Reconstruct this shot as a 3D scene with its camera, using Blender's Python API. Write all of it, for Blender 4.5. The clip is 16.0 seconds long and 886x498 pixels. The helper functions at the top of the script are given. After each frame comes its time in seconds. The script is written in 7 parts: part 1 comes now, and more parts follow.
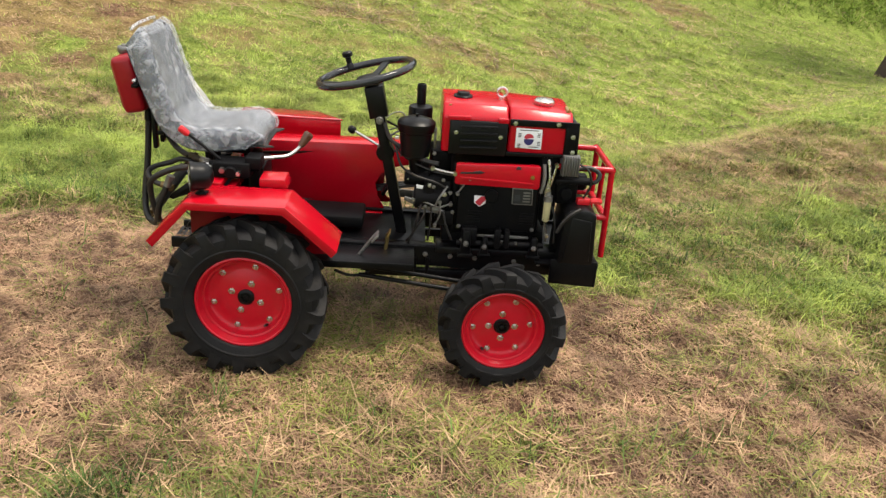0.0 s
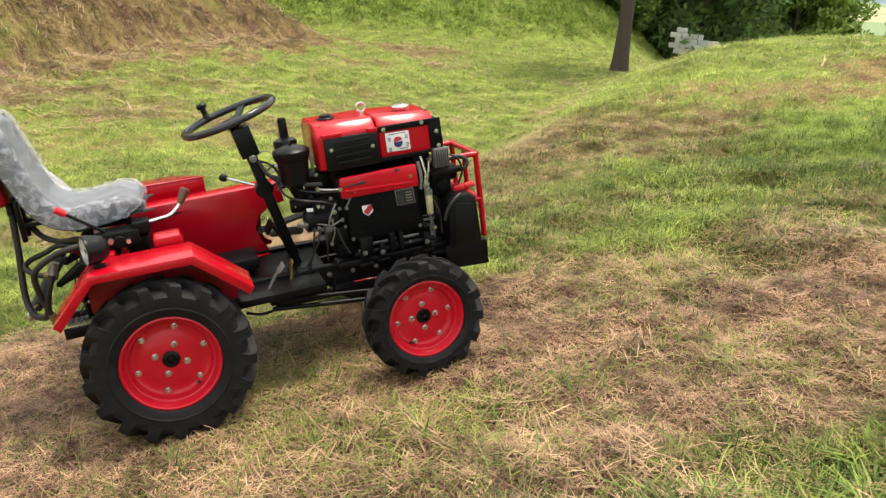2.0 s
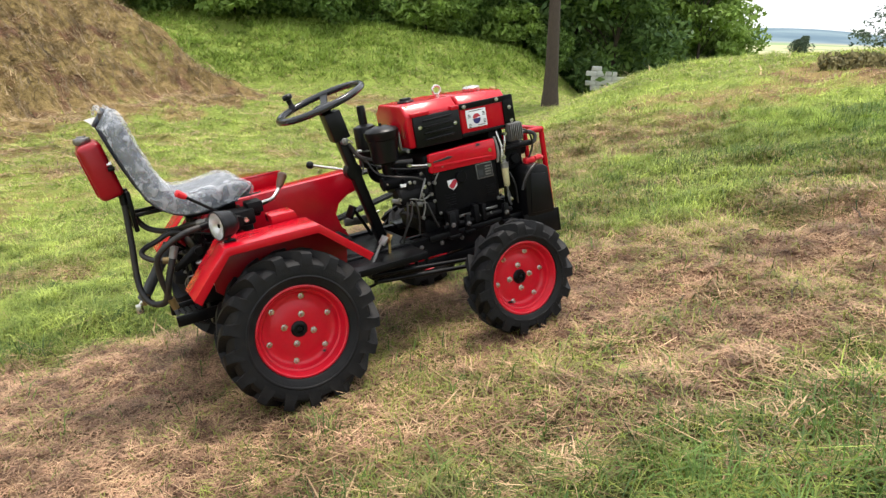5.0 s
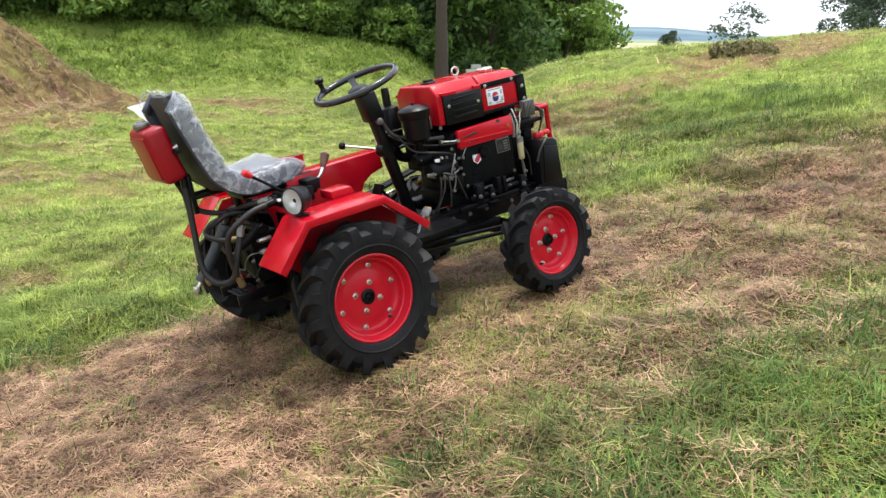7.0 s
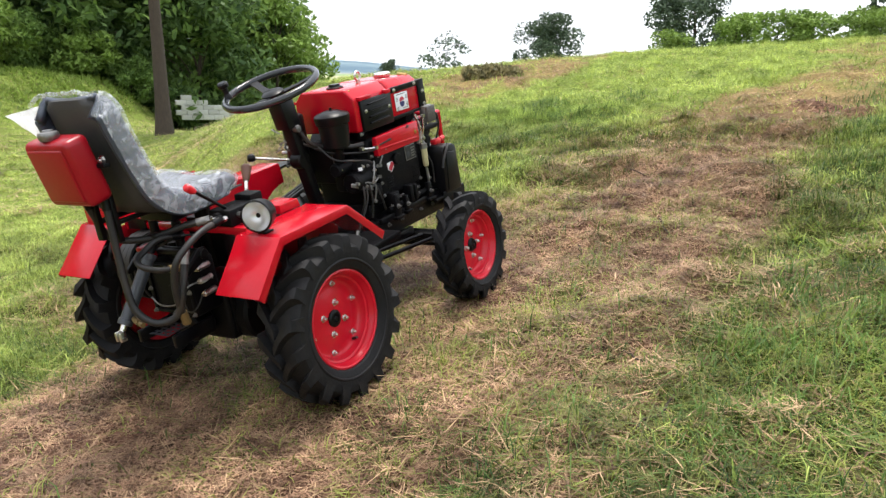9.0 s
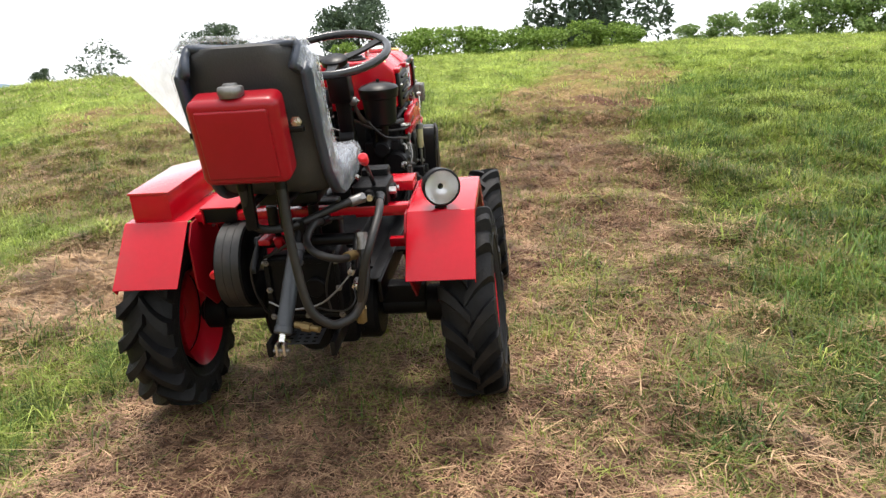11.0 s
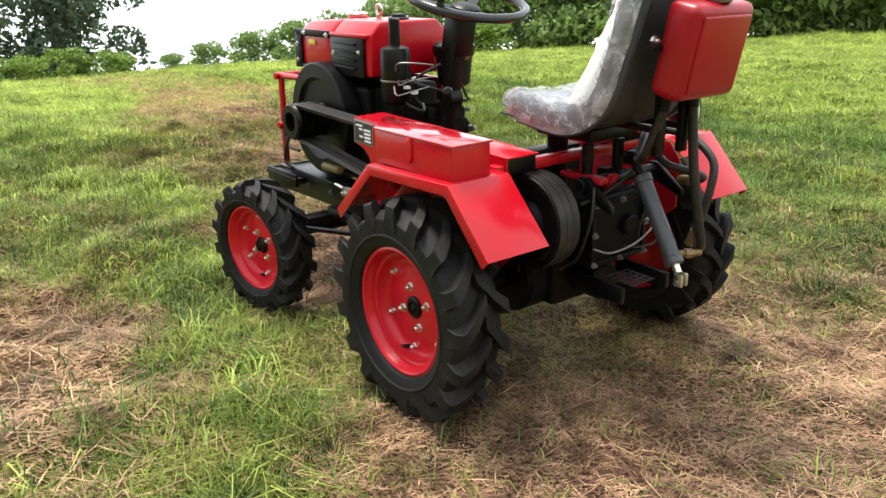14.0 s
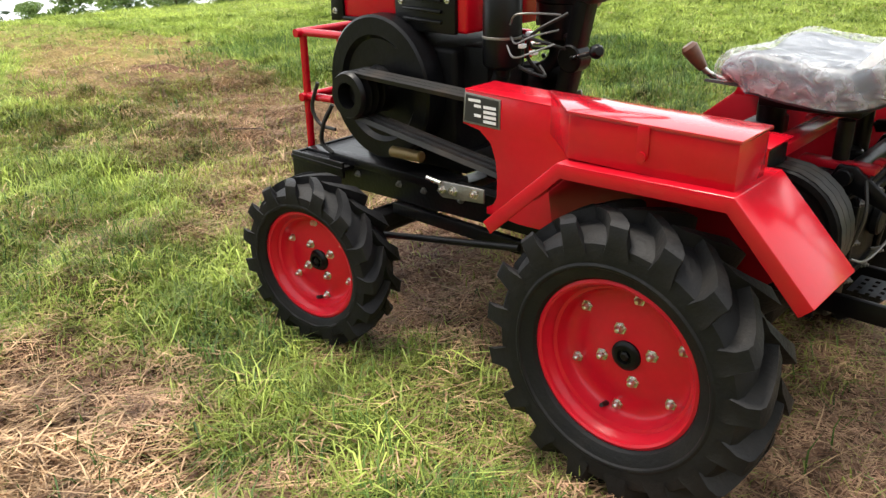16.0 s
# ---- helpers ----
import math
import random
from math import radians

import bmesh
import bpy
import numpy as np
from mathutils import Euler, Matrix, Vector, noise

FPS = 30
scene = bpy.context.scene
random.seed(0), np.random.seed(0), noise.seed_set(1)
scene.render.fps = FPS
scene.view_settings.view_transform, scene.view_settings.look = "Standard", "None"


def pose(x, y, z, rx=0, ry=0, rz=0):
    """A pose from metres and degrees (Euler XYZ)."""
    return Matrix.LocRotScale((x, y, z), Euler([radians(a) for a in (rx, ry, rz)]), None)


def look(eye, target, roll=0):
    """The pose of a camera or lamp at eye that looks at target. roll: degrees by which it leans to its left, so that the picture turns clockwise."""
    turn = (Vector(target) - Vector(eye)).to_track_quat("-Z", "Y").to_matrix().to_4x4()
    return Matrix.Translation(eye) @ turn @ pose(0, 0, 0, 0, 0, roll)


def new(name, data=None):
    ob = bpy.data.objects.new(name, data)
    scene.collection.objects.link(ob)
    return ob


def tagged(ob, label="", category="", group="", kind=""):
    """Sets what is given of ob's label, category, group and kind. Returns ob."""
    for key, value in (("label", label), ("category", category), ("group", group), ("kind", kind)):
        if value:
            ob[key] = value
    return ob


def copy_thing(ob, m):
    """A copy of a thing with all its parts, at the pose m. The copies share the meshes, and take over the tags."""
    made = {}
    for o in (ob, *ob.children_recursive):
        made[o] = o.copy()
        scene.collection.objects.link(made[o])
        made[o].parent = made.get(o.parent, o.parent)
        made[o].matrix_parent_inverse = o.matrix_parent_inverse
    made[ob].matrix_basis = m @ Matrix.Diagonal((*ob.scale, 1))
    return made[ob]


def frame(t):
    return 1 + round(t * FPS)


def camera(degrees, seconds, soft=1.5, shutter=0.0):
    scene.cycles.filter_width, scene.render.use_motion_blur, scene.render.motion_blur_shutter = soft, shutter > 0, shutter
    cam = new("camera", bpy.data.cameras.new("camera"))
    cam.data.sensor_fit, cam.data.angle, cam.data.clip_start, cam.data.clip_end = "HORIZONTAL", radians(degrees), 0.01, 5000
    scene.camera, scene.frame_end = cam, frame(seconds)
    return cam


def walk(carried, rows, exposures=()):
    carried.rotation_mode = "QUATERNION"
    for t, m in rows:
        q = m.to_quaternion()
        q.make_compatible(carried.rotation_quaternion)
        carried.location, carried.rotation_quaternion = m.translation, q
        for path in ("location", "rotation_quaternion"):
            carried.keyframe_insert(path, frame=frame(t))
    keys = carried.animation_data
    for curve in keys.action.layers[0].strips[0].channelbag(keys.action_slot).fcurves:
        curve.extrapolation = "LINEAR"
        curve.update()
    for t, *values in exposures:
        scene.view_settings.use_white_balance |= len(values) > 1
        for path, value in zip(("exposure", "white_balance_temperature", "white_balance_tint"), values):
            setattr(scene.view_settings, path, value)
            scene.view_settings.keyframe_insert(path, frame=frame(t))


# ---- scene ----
# ================= camera =================
FOV = 58.88
PATH = [
    (0.0, 0.250, -2.933, 2.007, 61.21, -13.55, -0.94),
    (0.5, 0.122, -3.044, 2.007, 63.65, -12.34, -7.11),
    (1.0, 0.056, -3.075, 1.959, 65.79, -9.35, -13.47),
    (1.5, -0.039, -3.123, 1.874, 67.45, -6.14, -17.80),
    (2.0, -0.133, -3.121, 1.774, 69.35, -4.88, -20.61),
    (2.5, -0.182, -3.156, 1.699, 70.72, -2.52, -22.21),
    (3.0, -0.270, -3.152, 1.605, 72.29, -1.29, -23.51),
    (3.5, -0.400, -3.142, 1.565, 73.03, -1.16, -24.40),
    (5.8, -1.196, -3.030, 1.404, 73.90, -2.08, -31.12),
    (6.0, -1.285, -2.999, 1.402, 73.78, -2.03, -32.41),
    (6.5, -1.448, -2.949, 1.399, 73.59, -1.83, -35.00),
    (7.0, -1.597, -2.952, 1.347, 74.20, -1.25, -37.12),
    (7.5, -1.755, -2.919, 1.333, 74.34, -0.63, -40.06),
    (8.0, -1.888, -2.803, 1.277, 74.93, -0.15, -44.28),
    (8.5, -1.991, -2.497, 1.233, 75.96, -0.69, -50.96),
    (8.7, -2.043, -2.348, 1.215, 76.43, -1.16, -54.18),
    (10.8, -2.485, -0.746, 1.006, 78.39, -0.81, -82.86),
    (11.0, -2.498, -0.535, 0.966, 78.93, -1.48, -85.38),
    (11.5, -2.529, -0.050, 0.935, 78.55, -0.62, -92.83),
    (12.0, -2.465, 0.432, 0.849, 78.45, 0.10, -100.87),
    (12.5, -2.318, 0.795, 0.815, 78.73, 0.34, -109.35),
    (13.0, -2.153, 1.158, 0.786, 79.43, 0.94, -117.48),
    (13.5, -1.955, 1.470, 0.745, 80.55, 1.09, -123.27),
    (14.0, -1.749, 1.680, 0.699, 81.39, 2.70, -127.39),
    (14.5, -1.522, 1.878, 0.683, 81.58, 4.46, -130.54),
    (15.0, -1.277, 1.973, 0.699, 80.80, 5.31, -133.57),
    (15.5, -1.004, 1.947, 0.713, 80.35, 4.68, -136.36),
    (16.0, -0.826, 1.777, 0.821, 76.62, 4.85, -136.73),
]
cam = camera(FOV, 16.0, soft=1.4)
walk(cam, [(r[0], pose(*r[1:])) for r in PATH], exposures=[(0.0, 0.47, 6900, 10), (3.5, 0.66, 6800, 10), (7.0, 0.67, 6150, 11), (11.5, 0.69, 6500, 11),
                                                                   (13.5, 0.94, 6500, 7), (16.0, 0.95, 6600, 9)])

# ================= sky and sun =================
SUN_EL, SUN_AZ = 80.0, 40.0  # degrees; azimuth counter-clockwise from +x
world = bpy.data.worlds.new("overcast_sky")
scene.world = world
world.use_nodes = True
wn, wl = world.node_tree.nodes, world.node_tree.links
wn.clear()
sky = wn.new("ShaderNodeTexSky")
sky.sky_type, sky.sun_disc = "NISHITA", False
sky.sun_elevation, sky.sun_rotation = radians(SUN_EL), radians(90 - SUN_AZ)
sky.air_density, sky.dust_density, sky.ozone_density = 1.0, 5.0, 1.0
cloud = wn.new("ShaderNodeMixRGB")
cloud.inputs[0].default_value = 0.78
cloud.inputs[2].default_value = (9.3, 9.6, 9.9, 1)
wl.new(sky.outputs[0], cloud.inputs[1])
bg = wn.new("ShaderNodeBackground")
bg.inputs[1].default_value = 0.128
wl.new(cloud.outputs[0], bg.inputs[0])
wout = wn.new("ShaderNodeOutputWorld")
wl.new(bg.outputs[0], wout.inputs[0])

sun = new("sun", bpy.data.lights.new("sun", "SUN"))
sun.data.energy, sun.data.angle, sun.data.color = 2.6, radians(15), (1.0, 0.94, 0.84)
sun.matrix_world = look((0, 0, 0), (-math.cos(radians(SUN_EL)) * math.cos(radians(SUN_AZ)),
                                    -math.cos(radians(SUN_EL)) * math.sin(radians(SUN_AZ)), -math.sin(radians(SUN_EL))))


# ================= materials =================
def surface(name, low, high, rough=0.5, metal=0.0, scale=8.0, fine=90.0, bump=0.0, bump_scale=120.0, coat=0.0,
            rough_var=0.1, island=0.0, object_var=0.0, dirt=None, dirt_amount=0.0, dirt_scale=6.0, stretch=(1, 1, 1), spec=0.5, mottle=False):
    """Two-scale colour variation, grain relief and optional dirt patches."""
    m = bpy.data.materials.new(name)
    m.use_nodes = True
    n, l = m.node_tree.nodes, m.node_tree.links
    b = n["Principled BSDF"]
    b.inputs["Metallic"].default_value = metal
    b.inputs["Coat Weight"].default_value = coat
    b.inputs["Coat Roughness"].default_value = 0.12
    b.inputs["Specular IOR Level"].default_value = spec
    co = n.new("ShaderNodeTexCoord")
    mp = n.new("ShaderNodeMapping")
    mp.inputs["Scale"].default_value = stretch
    l.new(co.outputs["Object"], mp.inputs[0])
    big = n.new("ShaderNodeTexNoise")
    big.inputs["Scale"].default_value, big.inputs["Detail"].default_value = scale, 4
    small = n.new("ShaderNodeTexNoise")
    small.inputs["Scale"].default_value, small.inputs["Detail"].default_value = fine, 3
    for q in (big, small):
        l.new(mp.outputs[0], q.inputs["Vector"])
    add = n.new("ShaderNodeMath")
    add.operation = "MULTIPLY_ADD"
    add.inputs[1].default_value = 0.45
    l.new(small.outputs[0], add.inputs[0])
    half = n.new("ShaderNodeMath")
    half.operation = "MULTIPLY"
    half.inputs[1].default_value = 0.6
    l.new(big.outputs[0], half.inputs[0])
    l.new(half.outputs[0], add.inputs[2])
    fac = add.outputs[0]
    if mottle:
        mr = n.new("ShaderNodeMapRange")
        mr.inputs[1].default_value, mr.inputs[2].default_value = 0.42, 0.64
        l.new(fac, mr.inputs[0])
        fac = mr.outputs[0]
    for weight, source in ((island, "island"), (object_var, "object")):
        if weight:
            if source == "island":
                rnd = n.new("ShaderNodeNewGeometry").outputs["Random Per Island"]
            else:
                rnd = n.new("ShaderNodeObjectInfo").outputs["Random"]
            mixv = n.new("ShaderNodeMix")
            mixv.data_type = "FLOAT"
            mixv.inputs[0].default_value = weight
            l.new(fac, mixv.inputs[2])
            l.new(rnd, mixv.inputs[3])
            fac = mixv.outputs[0]
    ramp = n.new("ShaderNodeValToRGB")
    ramp.color_ramp.elements[0].position, ramp.color_ramp.elements[0].color = (0.08 if mottle else 0.25), (*low, 1)
    ramp.color_ramp.elements[1].position, ramp.color_ramp.elements[1].color = (0.95 if mottle else 0.78), (*high, 1)
    l.new(fac, ramp.inputs[0])
    colour = ramp.outputs[0]
    if dirt:
        dn = n.new("ShaderNodeTexNoise")
        dn.inputs["Scale"].default_value, dn.inputs["Detail"].default_value = dirt_scale, 7
        l.new(co.outputs["Object"], dn.inputs["Vector"])
        dr = n.new("ShaderNodeMapRange")
        dr.inputs[1].default_value, dr.inputs[2].default_value = 0.5, 0.75
        dr.inputs[3].default_value, dr.inputs[4].default_value = 0.0, dirt_amount
        l.new(dn.outputs[0], dr.inputs[0])
        dm = n.new("ShaderNodeMixRGB")
        dm.inputs[2].default_value = (*dirt, 1)
        l.new(dr.outputs[0], dm.inputs[0])
        l.new(colour, dm.inputs[1])
        colour = dm.outputs[0]
    l.new(colour, b.inputs["Base Color"])
    rr = n.new("ShaderNodeMapRange")
    rr.inputs[3].default_value, rr.inputs[4].default_value = max(rough - rough_var, 0.02), min(rough + rough_var, 1)
    l.new(big.outputs[0], rr.inputs[0])
    l.new(rr.outputs[0], b.inputs["Roughness"])
    if bump:
        bn = n.new("ShaderNodeTexNoise")
        bn.inputs["Scale"].default_value, bn.inputs["Detail"].default_value = bump_scale, 4
        l.new(mp.outputs[0], bn.inputs["Vector"])
        bp = n.new("ShaderNodeBump")
        bp.inputs["Strength"].default_value, bp.inputs["Distance"].default_value = bump, 0.01
        l.new(bn.outputs[0], bp.inputs["Height"])
        l.new(bp.outputs[0], b.inputs["Normal"])
    return m


RED = surface("red_paint", (0.40, 0.0025, 0.011), (0.48, 0.0045, 0.016), 0.24, scale=5, fine=60, bump=0.04, bump_scale=55,
              coat=0.22, spec=0.27, dirt=(0.24, 0.03, 0.028), dirt_amount=0.22, dirt_scale=9, rough_var=0.08)
GLOSS_RED = surface("glossy_red_paint", (0.40, 0.004, 0.014), (0.46, 0.007, 0.020), 0.16, scale=5, fine=60, coat=1.0, rough_var=0.04)
GLOSS_RED.node_tree.nodes["Principled BSDF"].inputs["Coat Roughness"].default_value = 0.04
# darker copy of the body's red paint, with shade put into the colour
SHADED_RED = surface("shaded_red_paint", (0.25, 0.002, 0.008), (0.30, 0.004, 0.013), 0.34, scale=5, fine=60, bump=0.04, bump_scale=55, coat=0.12, spec=0.3,
                   dirt=(0.18, 0.012, 0.012), dirt_amount=0.15, dirt_scale=9)
RIM_RED = surface("rim_red_paint", (0.47, 0.004, 0.016), (0.56, 0.007, 0.023), 0.32, scale=9, fine=70, bump=0.03, coat=0.12, spec=0.3,
                  dirt=(0.26, 0.035, 0.035), dirt_amount=0.3, dirt_scale=14)
BLACK = surface("black_paint", (0.0015, 0.0015, 0.002), (0.005, 0.005, 0.006), 0.34, scale=9, fine=90, bump=0.10, bump_scale=80,
                dirt=(0.020, 0.017, 0.014), dirt_amount=0.25, dirt_scale=12, spec=0.17)
CAST = surface("black_cast_iron", (0.0015, 0.0015, 0.002), (0.006, 0.006, 0.007), 0.48, scale=12, fine=140, bump=0.16, bump_scale=160,
               dirt=(0.018, 0.015, 0.012), dirt_amount=0.25, dirt_scale=16, spec=0.11)
PLASTIC = surface("black_plastic", (0.002, 0.002, 0.0025), (0.005, 0.005, 0.006), 0.36, scale=10, fine=200, bump=0.05, spec=0.24)
RUBBER = surface("tyre_rubber", (0.004, 0.004, 0.005), (0.008, 0.008, 0.009), 0.62, scale=9, fine=120, bump=0.18, bump_scale=110,
                 dirt=(0.034, 0.029, 0.023), dirt_amount=0.35, dirt_scale=10, spec=0.24)
RIM_GREY = surface("grey_rim_plastic", (0.012, 0.013, 0.015), (0.026, 0.028, 0.032), 0.20, scale=12, fine=150, bump=0.03)
HOSE = surface("hose_rubber", (0.007, 0.007, 0.008), (0.018, 0.017, 0.016), 0.5, scale=15, fine=160, bump=0.06,
               dirt=(0.07, 0.045, 0.03), dirt_amount=0.45, dirt_scale=11, spec=0.4)
STEEL = surface("bright_steel", (0.52, 0.50, 0.47), (0.72, 0.70, 0.66), 0.28, 1.0, scale=20, fine=160, bump=0.03)
DULL_STEEL = surface("dull_steel", (0.15, 0.15, 0.15), (0.30, 0.29, 0.28), 0.45, 0.8, scale=14, fine=120, bump=0.1,
                     dirt=(0.12, 0.09, 0.06), dirt_amount=0.5, dirt_scale=18)
GREY_CYL = surface("dark_grey_enamel", (0.024, 0.028, 0.035), (0.046, 0.051, 0.060), 0.4, scale=12, fine=90, bump=0.05,
                   dirt=(0.14, 0.12, 0.1), dirt_amount=0.3)
SILVER = surface("silvered_reflector", (0.80, 0.80, 0.80), (0.90, 0.90, 0.90), 0.22, 0.55, scale=20, fine=90)
ZINC = surface("dull_yellow_zinc", (0.13, 0.09, 0.035), (0.22, 0.15, 0.06), 0.5, 0.5, scale=18, fine=100)
BRASS = surface("brass", (0.42, 0.29, 0.10), (0.58, 0.42, 0.18), 0.32, 1.0, scale=18, fine=100)
WHITE_STICKER = surface("white_sticker", (0.70, 0.71, 0.74), (0.82, 0.83, 0.85), 0.4, scale=20, fine=90)
BLUE_INK = surface("blue_ink", (0.014, 0.014, 0.085), (0.025, 0.024, 0.13), 0.45)
RED_INK = surface("red_ink", (0.40, 0.02, 0.04), (0.5, 0.03, 0.05), 0.45)
DARK_INK = surface("dark_ink", (0.012, 0.012, 0.014), (0.02, 0.02, 0.022), 0.45)
YELLOW_INK = surface("yellow_sticker", (0.55, 0.38, 0.05), (0.66, 0.48, 0.08), 0.5)
WOOD_KNOB = surface("brown_plastic_knob", (0.09, 0.035, 0.02), (0.15, 0.065, 0.035), 0.35, scale=30, fine=160)
RED_KNOB = surface("red_plastic_knob", (0.55, 0.012, 0.02), (0.66, 0.02, 0.03), 0.3)
VINYL = surface("grey_vinyl", (0.028, 0.036, 0.054), (0.052, 0.064, 0.090), 0.36, scale=14, fine=260, bump=0.1, bump_scale=260)
SEAT_SHELL = surface("dark_seat_shell", (0.020, 0.020, 0.021), (0.034, 0.034, 0.035), 0.6, scale=8, fine=180, bump=0.15, bump_scale=200,
                     dirt=(0.10, 0.09, 0.075), dirt_amount=0.4)
PALE_FILTER = surface("translucent_yellow_plastic", (0.45, 0.40, 0.20), (0.6, 0.55, 0.32), 0.35)
BARK = surface("bark", (0.030, 0.021, 0.015), (0.085, 0.062, 0.045), 0.85, scale=6, fine=40, bump=0.8, bump_scale=18, stretch=(6, 6, 1))
CONCRETE = surface("concrete_block", (0.36, 0.36, 0.35), (0.56, 0.56, 0.54), 0.85, scale=3, fine=40, bump=0.3, object_var=0.4)


def foliage(name, dark, light, trans=0.25, scale=0.6, fine=5.0, island=0.55, mottle=False):
    m = surface(name, dark, light, 0.55, scale=scale, fine=fine, island=island, mottle=mottle)
    b = m.node_tree.nodes["Principled BSDF"]
    b.inputs["Transmission Weight"].default_value = 0.0
    b.inputs["Specular IOR Level"].default_value = 0.25
    n, l = m.node_tree.nodes, m.node_tree.links
    tr = n.new("ShaderNodeBsdfTranslucent")
    src = b.inputs["Base Color"].links[0].from_socket
    l.new(src, tr.inputs[0])
    mx = n.new("ShaderNodeMixShader")
    mx.inputs[0].default_value = trans
    l.new(b.outputs[0], mx.inputs[1])
    l.new(tr.outputs[0], mx.inputs[2])
    l.new(mx.outputs[0], n["Material Output"].inputs[0])
    return m


LEAF_DARK = foliage("dark_leaves", (0.042, 0.085, 0.026), (0.160, 0.250, 0.078), 0.36)
LEAF_MID = foliage("green_leaves", (0.065, 0.122, 0.026), (0.205, 0.315, 0.080), 0.36)
LEAF_LIGHT = foliage("light_leaves", (0.110, 0.180, 0.030), (0.270, 0.390, 0.090))
LEAF_BANK = foliage("bank_herbs", (0.110, 0.170, 0.026), (0.300, 0.420, 0.085), 0.4)
LEAF_HEDGE = foliage("hedge_leaves", (0.105, 0.175, 0.055), (0.290, 0.400, 0.130), 0.34)
LEAF_GREY = foliage("grey_green_leaves", (0.042, 0.068, 0.042), (0.115, 0.160, 0.098))
WILTED = foliage("wilted_brush", (0.100, 0.095, 0.042), (0.340, 0.300, 0.150), 0.3)
GRASS = foliage("grass_blades", (0.038, 0.057, 0.010), (0.430, 0.475, 0.118), 0.35, 7.0, 1.4, 0.42, True)
# lighter copy of the grass, with sunlight put into its colour
GRASS_SUN = foliage("sunlit_meadow_blades", (0.085, 0.135, 0.021), (0.595, 0.700, 0.170), 0.35, 4.0, 1.0, 0.40, True)
GRASS_STRIP = foliage("fresh_strip_blades", (0.050, 0.100, 0.014), (0.540, 0.680, 0.165), 0.35, 5.0, 1.2, 0.40, True)
GRASS_LUSH = foliage("lush_grass_blades", (0.016, 0.040, 0.009), (0.165, 0.275, 0.060), 0.35, 6.0, 1.4, 0.42, True)
GRASS_OLIVE = foliage("tangled_olive_grass", (0.024, 0.028, 0.008), (0.270, 0.280, 0.090), 0.3, 9.0, 3.0, 0.45, True)
STRAW = foliage("dry_straw", (0.062, 0.029, 0.016), (0.690, 0.468, 0.272), 0.12, 11.0, 4.0, 0.42, True)
LEAFY = foliage("leafy_meadow_herbs", (0.048, 0.088, 0.013), (0.400, 0.510, 0.110), 0.35, 5.0, 1.2, 0.5, True)
MOUND_HAY = foliage("matted_mound_hay", (0.040, 0.028, 0.014), (0.570, 0.420, 0.235), 0.15, 2.0, 0.5, 0.45, True)
SHREDS = foliage("shredded_hay", (0.050, 0.022, 0.014), (0.570, 0.340, 0.216), 0.1, 11.0, 4.0, 0.38, True)

# film over the seat: thin clouded polythene
FILM = bpy.data.materials.new("clear_polythene_film")
FILM.use_nodes = True
fn, fl = FILM.node_tree.nodes, FILM.node_tree.links
fb = fn["Principled BSDF"]
fb.inputs["Base Color"].default_value = (0.80, 0.83, 0.88, 1)
fb.inputs["Roughness"].default_value = 0.16
fb.inputs["Specular IOR Level"].default_value = 1.0
fco = fn.new("ShaderNodeTexCoord")
fmap = fn.new("ShaderNodeMapping")
fmap.inputs["Scale"].default_value = (0.85, 1.9, 0.85)
fl.new(fco.outputs["Object"], fmap.inputs[0])
fno = fn.new("ShaderNodeTexNoise")
fno.inputs["Scale"].default_value, fno.inputs["Detail"].default_value, fno.inputs["Distortion"].default_value = 38, 3, 0.5
fl.new(fmap.outputs[0], fno.inputs["Vector"])
fbu = fn.new("ShaderNodeBump")
fbu.inputs["Strength"].default_value, fbu.inputs["Distance"].default_value = 1.0, 0.02
fl.new(fno.outputs[0], fbu.inputs["Height"])
fl.new(fbu.outputs[0], fb.inputs["Normal"])
fra = fn.new("ShaderNodeMapRange")
fra.inputs[1].default_value, fra.inputs[2].default_value = 0.38, 0.76
fra.inputs[3].default_value, fra.inputs[4].default_value = 0.15, 0.54
fl.new(fno.outputs[0], fra.inputs[0])
ftr = fn.new("ShaderNodeBsdfTransparent")
fmx = fn.new("ShaderNodeMixShader")
fl.new(fra.outputs[0], fmx.inputs[0])
fl.new(ftr.outputs[0], fmx.inputs[1])
fl.new(fb.outputs[0], fmx.inputs[2])
fl.new(fmx.outputs[0], fn["Material Output"].inputs[0])

FLAP = FILM.copy()
FLAP.name = "clouded_polythene_flap"
for q in FLAP.node_tree.nodes:
    if q.bl_idname == "ShaderNodeMapRange":
        q.inputs[3].default_value, q.inputs[4].default_value = 1.0, 0.86

gn, gl = FLAP.node_tree.nodes, FLAP.node_tree.links
flap_base = gn["Principled BSDF"]
flap_base.inputs["Base Color"].default_value = (0.92, 0.93, 0.95, 1)
glow_through = gn.new("ShaderNodeBsdfTranslucent")
glow_through.inputs[0].default_value = (0.92, 0.94, 0.96, 1)
flap_mix = gn.new("ShaderNodeMixShader")
flap_mix.inputs[0].default_value = 0.5
outer_mix = gn["Material Output"].inputs[0].links[0].from_node
gl.new(flap_base.outputs[0], flap_mix.inputs[1])
gl.new(glow_through.outputs[0], flap_mix.inputs[2])
gl.new(flap_mix.outputs[0], outer_mix.inputs[2])

LENS = bpy.data.materials.new("lamp_glass")
LENS.use_nodes = True
lb = LENS.node_tree.nodes["Principled BSDF"]
lb.inputs["Transmission Weight"].default_value = 1.0
lb.inputs["Roughness"].default_value = 0.05
lb.inputs["IOR"].default_value = 1.45


